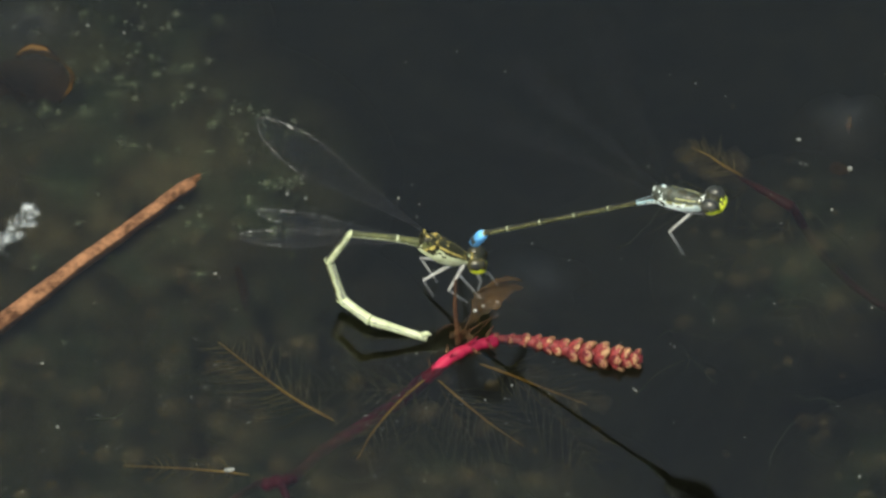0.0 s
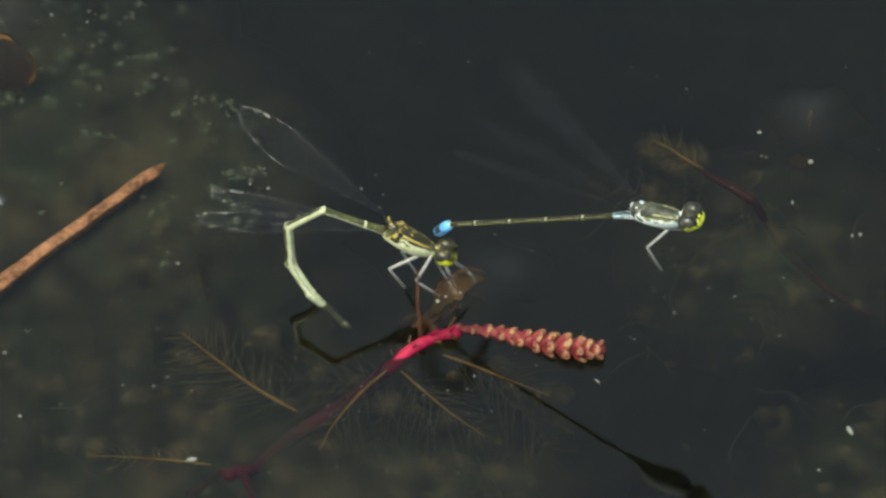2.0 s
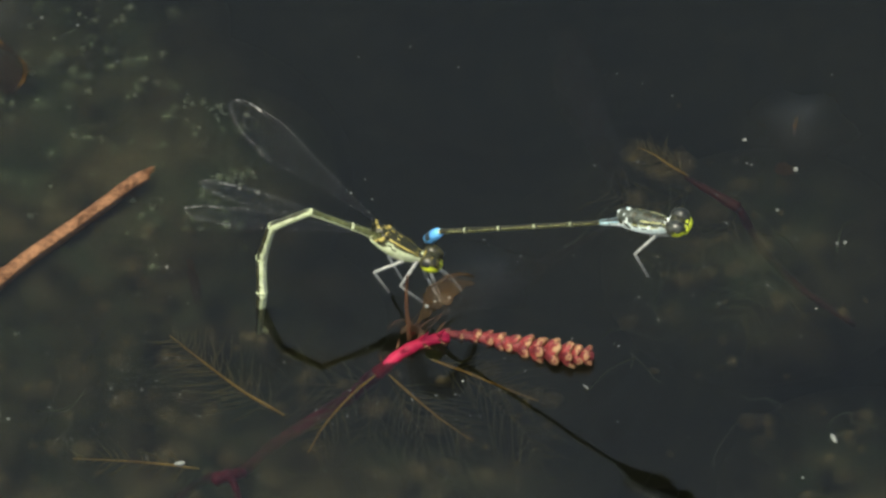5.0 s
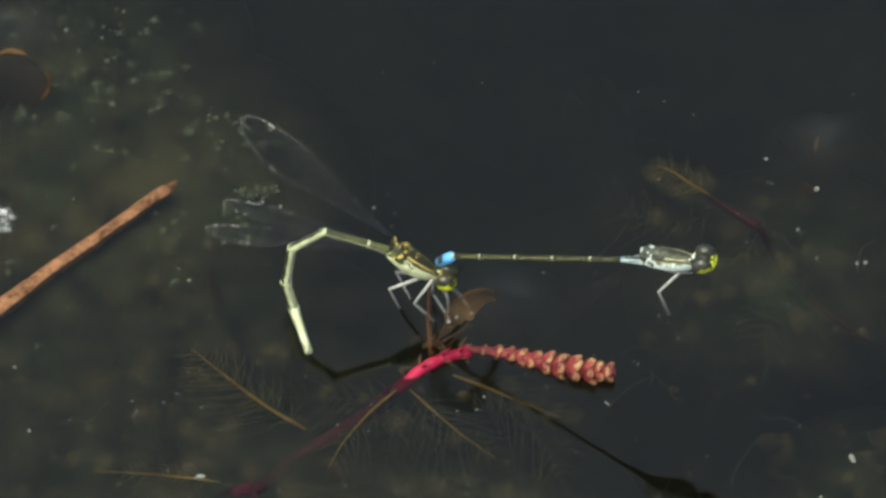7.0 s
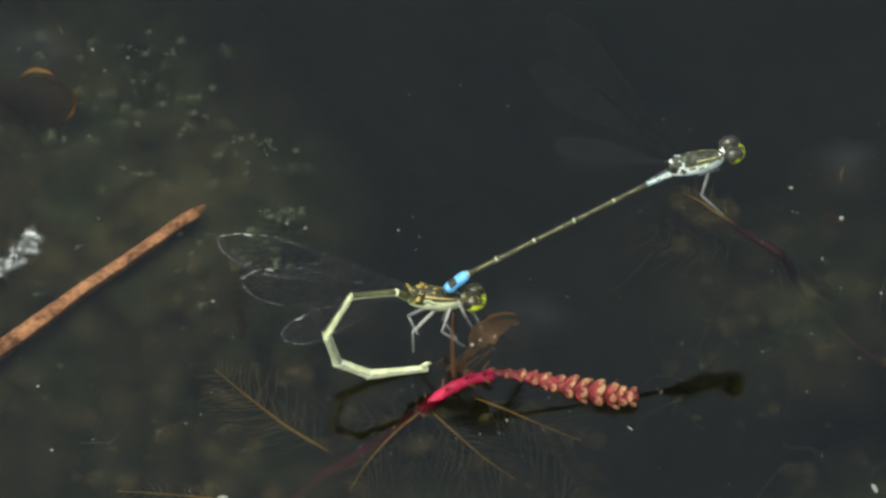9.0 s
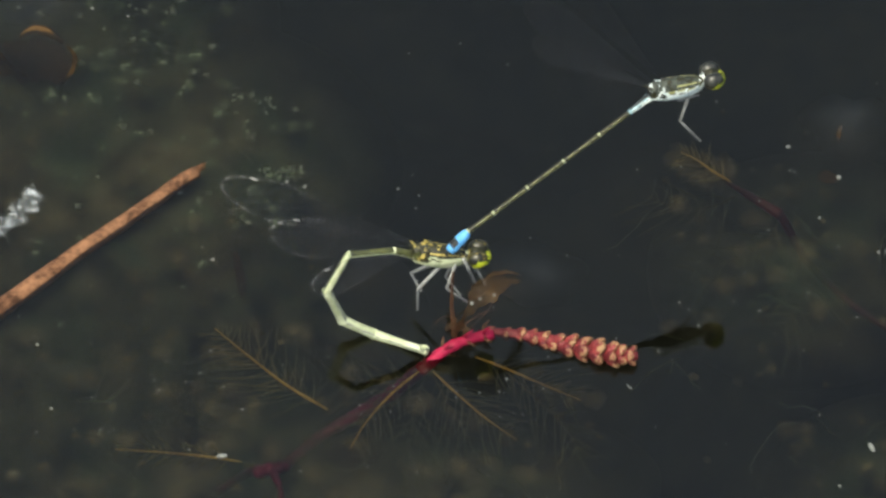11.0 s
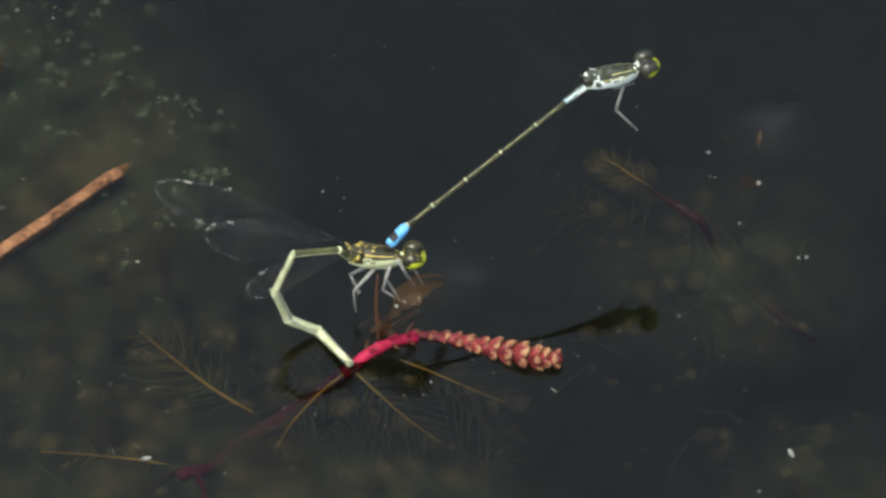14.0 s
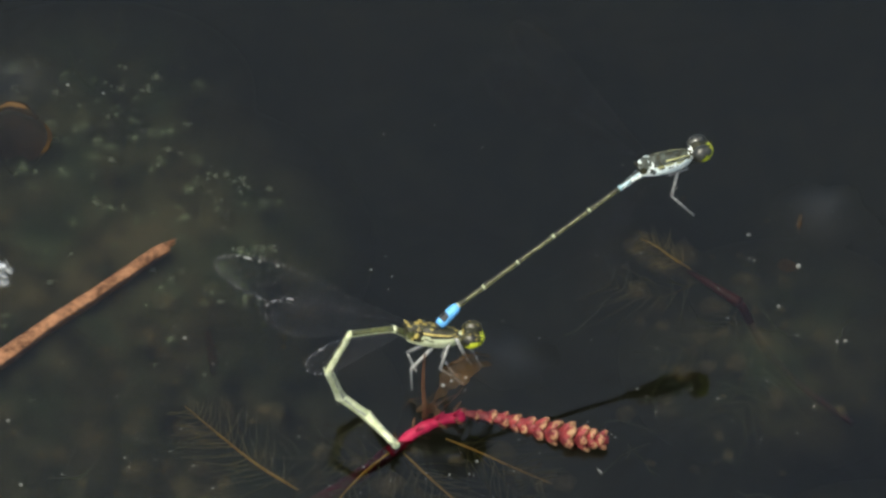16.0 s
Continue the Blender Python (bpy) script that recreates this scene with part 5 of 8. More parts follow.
    walk(female_segments[0], [
        (0, pose(-0.00000, -0.00000, -0.00000, -0.3, 12.6, 178.8)),
        (0.125, pose(0.00000, 0.00000, -0.00000, -0.3, 12.7, 178.6)),
        (0.25, pose(0.00000, 0.00000, -0.00000, -0.4, 13.0, 178.3)),
        (0.375, pose(0.00000, 0.00000, 0.00000, -0.5, 13.5, 178.0)),
        (0.5, pose(0.00000, 0.00000, 0.00000, -0.6, 14.4, 177.8)),
        (0.625, pose(-0.00000, 0.00000, 0.00000, -0.6, 16.2, 177.9)),
        (0.75, pose(-0.00000, -0.00000, 0.00000, -0.6, 18.8, 178.0)),
        (0.875, pose(0.00000, 0.00000, -0.00000, -0.6, 21.2, 178.3)),
        (1, pose(0.00000, 0.00000, 0.00000, -0.6, 22.5, 178.5)),
        (1.125, pose(0.00000, 0.00000, 0.00000, -0.5, 22.6, 178.7)),
        (1.25, pose(0.00000, 0.00000, 0.00000, -0.5, 22.3, 178.9)),
        (1.375, pose(0.00000, 0.00000, -0.00000, -0.4, 21.5, 179.2)),
        (1.5, pose(0.00000, -0.00000, 0.00000, -0.3, 20.2, 179.7)),
        (1.625, pose(0.00000, 0.00000, 0.00000, -0.0, 15.1, -177.6)),
        (1.75, pose(-0.00000, 0.00000, 0.00000, 0.1, 5.3, -172.5)),
        (1.875, pose(0.00000, 0.00000, 0.00000, -0.2, -5.1, -167.4)),
        (2, pose(-0.00000, 0.00000, 0.00000, -0.4, -11.6, -165.2)),
        (2.125, pose(0.00000, 0.00000, 0.00000, -0.5, -14.2, -165.9)),
        (2.25, pose(0.00000, -0.00000, 0.00000, -0.3, -15.9, -167.6)),
        (2.375, pose(-0.00000, -0.00000, 0.00000, -0.1, -16.6, -169.6)),
        (2.5, pose(0.00000, 0.00000, 0.00000, 0.1, -15.9, -171.2)),
        (2.625, pose(0.00000, -0.00000, 0.00000, 0.1, -13.8, -172.6)),
        (2.75, pose(-0.00000, 0.00000, 0.00000, 0.1, -11.0, -174.2)),
        (2.875, pose(-0.00000, 0.00000, 0.00000, 0.1, -8.4, -175.6)),
        (3, pose(0.00000, 0.00000, 0.00000, 0.1, -6.8, -176.3)),
        (3.125, pose(0.00000, 0.00000, 0.00000, 0.1, -6.5, -176.9)),
        (3.25, pose(0.00000, -0.00000, 0.00000, 0.2, -6.8, -177.7)),
        (3.375, pose(-0.00000, 0.00000, 0.00000, 0.3, -7.3, -178.4)),
        (3.5, pose(0.00000, 0.00000, -0.00000, 0.4, -7.7, -178.6)),
        (3.75, pose(-0.00000, 0.00000, -0.00000, 0.4, -8.4, -177.5)),
        (4, pose(-0.00000, 0.00000, 0.00000, 0.3, -9.1, -175.4)),
        (4.25, pose(0.00000, 0.00000, 0.00000, 0.2, -10.0, -172.5)),
        (4.5, pose(0.00000, 0.00000, 0.00000, 0.1, -10.8, -169.2)),
        (4.75, pose(-0.00000, 0.00000, 0.00000, -0.1, -11.6, -165.8)),
        (5, pose(0.00000, 0.00000, 0.00000, -0.3, -12.3, -162.6)),
        (5.25, pose(0.00000, -0.00000, 0.00000, -0.5, -12.9, -159.9)),
        (5.5, pose(0.00000, 0.00000, 0.00000, -0.6, -13.3, -157.9)),
        (5.8, pose(-0.00000, 0.00000, 0.00000, -0.7, -13.5, -157.0)),
        (5.875, pose(0.00000, 0.00000, 0.00000, -0.4, -9.4, -160.6)),
        (6, pose(-0.00000, 0.00000, 0.00000, -0.0, -2.9, -169.3)),
        (6.125, pose(-0.00000, 0.00000, 0.00000, -0.3, -9.5, -169.7)),
        (6.25, pose(0.00000, 0.00000, -0.00000, -1.5, -17.2, -167.8)),
        (6.375, pose(0.00000, 0.00000, 0.00000, -3.5, -23.7, -165.1)),
        (6.5, pose(0.00000, 0.00000, 0.00000, -4.8, -27.1, -163.6)),
        (6.625, pose(0.00000, 0.00000, 0.00000, -3.2, -23.5, -165.2)),
        (6.75, pose(0.00000, 0.00000, 0.00000, -0.7, -13.5, -168.3)),
        (6.875, pose(0.00000, -0.00000, 0.00000, 0.1, -2.7, -171.1)),
        (7, pose(0.00000, 0.00000, -0.00000, -0.2, 3.1, -172.3)),
        (7.125, pose(-0.00000, 0.00000, -0.00000, -0.3, 5.0, -172.9)),
        (7.25, pose(-0.00000, 0.00000, 0.00000, -0.4, 7.1, -174.2)),
        (7.375, pose(-0.00000, -0.00000, 0.00000, -0.4, 8.7, -175.8)),
        (7.5, pose(0.00000, -0.00000, 0.00000, -0.3, 9.0, -177.4)),
        (7.625, pose(0.00000, 0.00000, 0.00000, -0.4, 8.0, -179.5)),
        (7.75, pose(0.00000, 0.00000, -0.00000, -0.4, 6.0, 177.8)),
        (7.875, pose(-0.00000, -0.00000, 0.00000, -0.2, 3.2, 175.3)),
        (8, pose(0.00000, -0.00000, 0.00000, 0.0, -0.4, 174.2)),
        (8.125, pose(0.00000, 0.00000, 0.00000, 0.5, -9.1, 176.0)),
        (8.25, pose(0.00000, 0.00000, 0.00000, 0.2, -21.8, 179.3)),
        (8.375, pose(0.00000, 0.00000, 0.00000, -6.0, -42.3, -170.1)),
        (8.5, pose(0.00000, 0.00000, 0.00000, -11.4, -48.7, -163.1)),
        (8.625, pose(0.00000, 0.00000, 0.00000, -16.7, -48.8, -155.9)),
        (8.75, pose(0.00000, 0.00000, 0.00000, -21.5, -50.4, -149.7)),
        (8.875, pose(0.00000, 0.00000, 0.00000, -24.9, -50.9, -146.0)),
        (9, pose(0.00000, 0.00000, 0.00000, -28.7, -52.5, -141.6)),
        (9.125, pose(0.00000, 0.00000, 0.00000, -18.0, -43.4, -151.9)),
        (9.25, pose(0.00000, 0.00000, 0.00000, -2.0, -16.1, -166.9)),
        (9.375, pose(0.00000, 0.00000, 0.00000, 2.3, -13.8, -152.2)),
        (9.5, pose(0.00000, 0.00000, 0.00000, 4.3, -16.5, -146.0)),
        (9.75, pose(0.00000, 0.00000, 0.00000, 3.5, -16.3, -147.2)),
        (10, pose(0.00000, 0.00000, 0.00000, 2.0, -15.4, -150.7)),
        (10.25, pose(0.00000, 0.00000, 0.00000, 0.3, -14.3, -156.2)),
        (10.5, pose(0.00000, 0.00000, 0.00000, -1.1, -14.7, -163.3)),
        (10.75, pose(0.00000, 0.00000, 0.00000, -3.3, -21.9, -166.3)),
        (11, pose(0.00000, 0.00000, 0.00000, -7.6, -33.1, -164.8)),
        (11.25, pose(0.00000, 0.00000, 0.00000, -17.3, -47.5, -155.1)),
        (11.5, pose(0.00000, 0.00000, 0.00000, -30.8, -58.2, -142.0)),
        (11.75, pose(0.00000, 0.00000, 0.00000, -42.3, -63.4, -131.0)),
        (12, pose(0.00000, 0.00000, 0.00000, -46.2, -64.8, -127.1)),
        (12.25, pose(0.00000, 0.00000, 0.00000, -42.9, -63.3, -129.9)),
        (12.5, pose(0.00000, 0.00000, 0.00000, -38.5, -61.5, -134.1)),
        (12.75, pose(0.00000, 0.00000, 0.00000, -37.8, -63.0, -135.5)),
        (13, pose(0.00000, 0.00000, 0.00000, -36.5, -64.7, -137.3)),
        (13.25, pose(0.00000, 0.00000, 0.00000, -23.3, -56.2, -149.8)),
        (13.5, pose(0.00000, 0.00000, 0.00000, -14.6, -45.4, -157.6)),
        (13.75, pose(0.00000, 0.00000, 0.00000, -26.3, -55.7, -145.7)),
        (14, pose(0.00000, 0.00000, 0.00000, -40.6, -62.3, -132.0)),
        (14.25, pose(0.00000, 0.00000, 0.00000, -35.7, -61.1, -137.5)),
        (14.5, pose(0.00000, 0.00000, 0.00000, -33.9, -61.5, -139.4)),
        (14.75, pose(0.00000, 0.00000, 0.00000, -36.5, -63.0, -137.4)),
        (15, pose(0.00000, 0.00000, 0.00000, -43.8, -65.9, -130.1)),
        (15.25, pose(0.00000, 0.00000, 0.00000, -34.2, -60.2, -138.1)),
        (15.5, pose(0.00000, 0.00000, 0.00000, -25.3, -51.8, -145.0)),
        (15.75, pose(0.00000, 0.00000, 0.00000, -25.4, -51.6, -144.8)),
        (16, pose(0.00000, 0.00000, 0.00000, -26.0, -52.1, -144.3)),
    ])
    walk(female_segments[1], [
        (0, pose(-0.00222, 0.00005, -0.00050, 0.1, 17.9, -179.7)),
        (0.125, pose(-0.00222, 0.00005, -0.00050, 0.4, 16.4, -178.6)),
        (0.25, pose(-0.00222, 0.00007, -0.00051, 0.9, 13.0, -176.2)),
        (0.375, pose(-0.00221, 0.00008, -0.00053, 1.0, 9.5, -173.9)),
        (0.5, pose(-0.00220, 0.00008, -0.00057, 1.0, 7.7, -172.8)),
        (0.625, pose(-0.00219, 0.00008, -0.00064, 1.2, 13.0, -174.6)),
        (0.75, pose(-0.00215, 0.00007, -0.00073, 0.3, 25.8, -179.3)),
        (0.875, pose(-0.00212, 0.00006, -0.00082, -3.1, 38.5, 174.9)),
        (1, pose(-0.00210, 0.00006, -0.00087, -5.7, 44.1, 171.8)),
        (1.125, pose(-0.00210, 0.00005, -0.00088, -3.9, 42.6, 174.2)),
        (1.25, pose(-0.00211, 0.00004, -0.00086, -0.4, 37.9, 179.4)),
        (1.375, pose(-0.00212, 0.00003, -0.00083, 1.9, 31.8, -176.1)),
        (1.5, pose(-0.00214, 0.00001, -0.00079, 2.3, 26.2, -174.2)),
        (1.625, pose(-0.00220, -0.00009, -0.00059, 1.3, 18.1, -173.3)),
        (1.75, pose(-0.00225, -0.00030, -0.00021, 0.2, 6.0, -171.1)),
        (1.875, pose(-0.00221, -0.00050, 0.00020, -0.0, -5.6, -168.8)),
        (2, pose(-0.00216, -0.00057, 0.00046, 0.1, -12.0, -167.8)),
        (2.125, pose(-0.00214, -0.00054, 0.00056, 0.1, -13.6, -168.2)),
        (2.25, pose(-0.00214, -0.00047, 0.00063, 0.1, -14.2, -169.0)),
        (2.375, pose(-0.00215, -0.00039, 0.00065, 0.1, -13.8, -170.1)),
        (2.5, pose(-0.00216, -0.00034, 0.00062, 0.0, -12.7, -171.1)),
        (2.625, pose(-0.00219, -0.00029, 0.00054, -0.0, -11.1, -172.0)),
        (2.75, pose(-0.00222, -0.00023, 0.00044, -0.1, -9.2, -172.9)),
        (2.875, pose(-0.00225, -0.00017, 0.00033, -0.2, -7.6, -173.6)),
        (3, pose(-0.00226, -0.00015, 0.00027, -0.2, -6.6, -173.9)),
        (3.125, pose(-0.00226, -0.00012, 0.00026, -0.1, -6.2, -174.9)),
        (3.25, pose(-0.00226, -0.00009, 0.00027, 0.1, -6.1, -176.8)),
        (3.375, pose(-0.00226, -0.00006, 0.00029, 0.3, -6.2, -178.6)),
        (3.5, pose(-0.00226, -0.00006, 0.00031, 0.4, -6.3, -179.3)),
        (3.75, pose(-0.00225, -0.00010, 0.00033, 0.4, -6.7, -178.3)),
        (4, pose(-0.00224, -0.00018, 0.00036, 0.4, -7.2, -176.6)),
        (4.25, pose(-0.00222, -0.00029, 0.00039, 0.4, -7.8, -174.2)),
        (4.5, pose(-0.00220, -0.00042, 0.00043, 0.4, -8.4, -171.4)),
        (4.75, pose(-0.00216, -0.00055, 0.00046, 0.3, -9.0, -168.4)),
        (5, pose(-0.00212, -0.00067, 0.00049, 0.3, -9.5, -165.5)),
        (5.25, pose(-0.00208, -0.00076, 0.00051, 0.1, -10.0, -162.9)),
        (5.5, pose(-0.00205, -0.00083, 0.00052, 0.0, -10.3, -160.8)),
        (5.8, pose(-0.00204, -0.00087, 0.00053, -0.2, -10.5, -159.1)),
        (5.875, pose(-0.00212, -0.00075, 0.00037, -0.4, -7.9, -159.5)),
        (6, pose(-0.00224, -0.00042, 0.00012, -0.6, -4.5, -161.9)),
        (6.125, pose(-0.00221, -0.00040, 0.00037, -0.4, -4.5, -166.3)),
        (6.25, pose(-0.00213, -0.00046, 0.00067, -0.0, 1.8, -174.0)),
        (6.375, pose(-0.00202, -0.00053, 0.00092, -1.2, 8.9, 178.9)),
        (6.5, pose(-0.00195, -0.00057, 0.00104, -2.0, 11.4, 175.9)),
        (6.625, pose(-0.00202, -0.00053, 0.00091, -1.5, 9.6, 178.0)),
        (6.75, pose(-0.00217, -0.00045, 0.00053, -0.7, 7.2, -177.2)),
        (6.875, pose(-0.00225, -0.00035, 0.00011, -0.2, 5.0, -172.0)),
        (7, pose(-0.00225, -0.00030, -0.00012, 0.0, 3.5, -168.7)),
        (7.125, pose(-0.00225, -0.00028, -0.00020, 0.1, 3.2, -167.6)),
        (7.25, pose(-0.00225, -0.00023, -0.00028, 0.2, 3.8, -167.6)),
        (7.375, pose(-0.00225, -0.00017, -0.00035, 0.4, 4.2, -168.4)),
        (7.5, pose(-0.00225, -0.00010, -0.00036, 0.3, 3.4, -169.7)),
        (7.625, pose(-0.00226, -0.00002, -0.00032, -0.1, -1.3, -171.7)),
        (7.75, pose(-0.00226, 0.00009, -0.00024, -0.8, -10.1, -174.4)),
        (7.875, pose(-0.00227, 0.00019, -0.00013, -1.1, -19.2, -177.1)),
        (8, pose(-0.00227, 0.00023, 0.00002, -1.0, -25.2, -178.9)),
        (8.125, pose(-0.00225, 0.00016, 0.00036, -0.4, -28.9, 179.8)),
        (8.25, pose(-0.00211, 0.00002, 0.00085, 1.4, -32.2, 177.4)),
        (8.375, pose(-0.00166, -0.00029, 0.00153, 2.5, -38.7, 177.0)),
        (8.5, pose(-0.00144, -0.00044, 0.00172, 1.2, -43.2, 179.8)),
        (8.625, pose(-0.00137, -0.00061, 0.00171, 3.2, -35.3, 176.4)),
        (8.75, pose(-0.00126, -0.00073, 0.00176, -0.2, -17.3, -177.2)),
        (8.875, pose(-0.00119, -0.00080, 0.00177, -3.1, -20.4, -161.3)),
        (9, pose(-0.00109, -0.00086, 0.00181, -1.3, -13.5, -160.2)),
        (9.125, pose(-0.00146, -0.00078, 0.00157, -0.8, -12.2, -162.0)),
        (9.25, pose(-0.00214, -0.00050, 0.00064, -0.3, -10.6, -164.5)),
        (9.375, pose(-0.00196, -0.00103, 0.00055, -0.6, -6.9, -166.5)),
        (9.5, pose(-0.00181, -0.00122, 0.00065, -1.1, -5.6, -167.2)),
        (9.75, pose(-0.00184, -0.00119, 0.00064, -1.1, -6.4, -166.7)),
        (10, pose(-0.00192, -0.00108, 0.00060, -1.1, -8.0, -165.8)),
        (10.25, pose(-0.00203, -0.00089, 0.00056, -1.1, -9.7, -164.8)),
        (10.5, pose(-0.00212, -0.00064, 0.00058, -1.0, -11.4, -164.1)),
        (10.75, pose(-0.00207, -0.00050, 0.00086, -0.9, -11.8, -164.2)),
        (11, pose(-0.00185, -0.00050, 0.00125, -1.0, -12.9, -162.7)),
        (11.25, pose(-0.00140, -0.00065, 0.00168, -0.9, -12.4, -163.0)),
        (11.5, pose(-0.00095, -0.00074, 0.00194, -1.0, -13.0, -162.5)),
        (11.75, pose(-0.00067, -0.00077, 0.00204, -1.5, -14.4, -161.1)),
        (12, pose(-0.00059, -0.00077, 0.00206, -2.0, -16.1, -159.2)),
        (12.25, pose(-0.00066, -0.00079, 0.00203, -1.8, -15.0, -158.4)),
        (12.5, pose(-0.00075, -0.00078, 0.00200, -1.4, -13.0, -158.2)),
        (12.75, pose(-0.00074, -0.00072, 0.00203, -1.2, -11.4, -160.6)),
        (13, pose(-0.00072, -0.00066, 0.00206, -0.9, -8.9, -163.2)),
        (13.25, pose(-0.00109, -0.00064, 0.00189, -1.5, -12.7, -159.8)),
        (13.5, pose(-0.00148, -0.00061, 0.00162, -2.1, -15.7, -157.9)),
        (13.75, pose(-0.00106, -0.00072, 0.00188, -2.0, -14.7, -160.4)),
        (14, pose(-0.00071, -0.00079, 0.00202, -2.0, -15.1, -161.2)),
        (14.25, pose(-0.00081, -0.00075, 0.00200, -3.4, -20.5, -157.3)),
        (14.5, pose(-0.00082, -0.00071, 0.00200, -1.6, -13.0, -162.8)),
        (14.75, pose(-0.00076, -0.00070, 0.00203, -4.9, -23.5, -157.0)),
        (15, pose(-0.00060, -0.00071, 0.00208, -4.5, -21.8, -159.6)),
        (15.25, pose(-0.00084, -0.00076, 0.00198, -3.7, -19.8, -157.1)),
        (15.5, pose(-0.00116, -0.00081, 0.00179, -2.0, -17.3, -154.3)),
        (15.75, pose(-0.00116, -0.00082, 0.00179, -1.8, -17.0, -154.4)),
        (16, pose(-0.00114, -0.00082, 0.00180, -1.9, -17.2, -154.9)),
    ])
    walk(female_segments[2], [
        (0, pose(-0.00656, 0.00002, -0.00190, 162.4, 87.7, -17.7)),
        (0.125, pose(-0.00659, -0.00006, -0.00179, 133.9, 87.8, -46.2)),
        (0.25, pose(-0.00665, -0.00023, -0.00154, 93.7, 86.3, -86.3)),
        (0.375, pose(-0.00668, -0.00040, -0.00128, 80.9, 84.2, -99.0)),
        (0.5, pose(-0.00668, -0.00048, -0.00117, 82.4, 83.3, -97.5)),
        (0.625, pose(-0.00660, -0.00033, -0.00166, 101.1, 83.3, -79.0)),
        (0.75, pose(-0.00626, 0.00002, -0.00272, 126.9, 81.9, -53.3)),
        (0.875, pose(-0.00567, 0.00038, -0.00366, 142.8, 79.6, -37.7)),
        (1, pose(-0.00534, 0.00052, -0.00404, 148.7, 78.3, -31.9)),
        (1.125, pose(-0.00544, 0.00039, -0.00396, 150.1, 78.2, -30.4)),
        (1.25, pose(-0.00570, 0.00008, -0.00367, 150.8, 78.5, -29.6)),
        (1.375, pose(-0.00598, -0.00024, -0.00324, 150.9, 79.2, -29.3)),
        (1.5, pose(-0.00621, -0.00040, -0.00280, 150.1, 80.4, -29.7)),
        (1.625, pose(-0.00650, -0.00059, -0.00201, 122.8, 86.4, -54.8)),
        (1.75, pose(-0.00672, -0.00100, -0.00069, -2.0, 79.4, -175.3)),
        (1.875, pose(-0.00666, -0.00138, 0.00065, -8.8, 66.7, -178.7)),
        (2, pose(-0.00651, -0.00151, 0.00141, -10.0, 60.9, -178.8)),
        (2.125, pose(-0.00647, -0.00145, 0.00163, -11.4, 62.0, 179.4)),
        (2.25, pose(-0.00647, -0.00131, 0.00174, -13.8, 64.9, 176.1)),
        (2.375, pose(-0.00650, -0.00116, 0.00174, -16.8, 68.2, 172.2)),
        (2.5, pose(-0.00655, -0.00103, 0.00163, -19.2, 70.4, 168.7)),
        (2.625, pose(-0.00662, -0.00091, 0.00142, -19.9, 71.7, 166.9)),
        (2.75, pose(-0.00669, -0.00079, 0.00117, -19.0, 72.6, 166.4)),
        (2.875, pose(-0.00673, -0.00068, 0.00094, -17.2, 73.1, 167.0)),
        (3, pose(-0.00676, -0.00062, 0.00079, -15.0, 73.2, 168.6)),
        (3.125, pose(-0.00677, -0.00053, 0.00075, -12.7, 72.6, 170.9)),
        (3.25, pose(-0.00678, -0.00035, 0.00075, -10.1, 71.5, 173.4)),
        (3.375, pose(-0.00679, -0.00018, 0.00078, -8.1, 70.3, 175.5)),
        (3.5, pose(-0.00678, -0.00012, 0.00081, -7.1, 69.1, 176.6)),
        (3.75, pose(-0.00677, -0.00023, 0.00087, -6.6, 67.0, 178.0)),
        (4, pose(-0.00675, -0.00045, 0.00094, -6.3, 64.7, 179.7)),
        (4.25, pose(-0.00671, -0.00075, 0.00101, -6.2, 62.4, -178.1)),
        (4.5, pose(-0.00665, -0.00109, 0.00109, -6.1, 60.1, -175.9)),
        (4.75, pose(-0.00657, -0.00145, 0.00117, -6.1, 57.9, -173.5)),
        (5, pose(-0.00647, -0.00179, 0.00124, -6.1, 55.8, -171.4)),
        (5.25, pose(-0.00637, -0.00208, 0.00130, -6.1, 53.8, -169.6)),
        (5.5, pose(-0.00629, -0.00231, 0.00134, -6.0, 52.1, -168.3)),
        (5.8, pose(-0.00622, -0.00246, 0.00136, -5.8, 50.5, -167.6)),
        (5.875, pose(-0.00635, -0.00233, 0.00099, -0.8, 54.6, -163.7)),
        (6, pose(-0.00655, -0.00183, 0.00048, 15.1, 59.9, -152.5)),
        (6.125, pose(-0.00662, -0.00148, 0.00073, 9.6, 57.4, -160.1)),
        (6.25, pose(-0.00666, -0.00094, 0.00053, 0.8, 56.8, -171.9)),
        (6.375, pose(-0.00652, -0.00045, 0.00021, -7.6, 56.4, 177.1)),
        (6.5, pose(-0.00640, -0.00025, 0.00014, -11.2, 55.7, 172.5)),
        (6.625, pose(-0.00651, -0.00038, 0.00015, -12.1, 58.0, 172.7)),
        (6.75, pose(-0.00668, -0.00067, -0.00004, -15.1, 63.9, 171.9)),
        (6.875, pose(-0.00674, -0.00098, -0.00029, -19.9, 69.9, 169.3)),
        (7, pose(-0.00671, -0.00119, -0.00040, -22.9, 72.6, 167.3)),
        (7.125, pose(-0.00669, -0.00126, -0.00045, -23.0, 73.0, 166.5)),
        (7.25, pose(-0.00669, -0.00120, -0.00058, -23.8, 73.8, 164.0)),
        (7.375, pose(-0.00670, -0.00108, -0.00068, -24.2, 74.4, 161.7)),
        (7.5, pose(-0.00672, -0.00092, -0.00063, -22.9, 74.0, 161.1)),
        (7.625, pose(-0.00676, -0.00068, -0.00021, -15.6, 68.1, 166.3)),
        (7.75, pose(-0.00673, -0.00035, 0.00056, -8.5, 55.1, 170.8)),
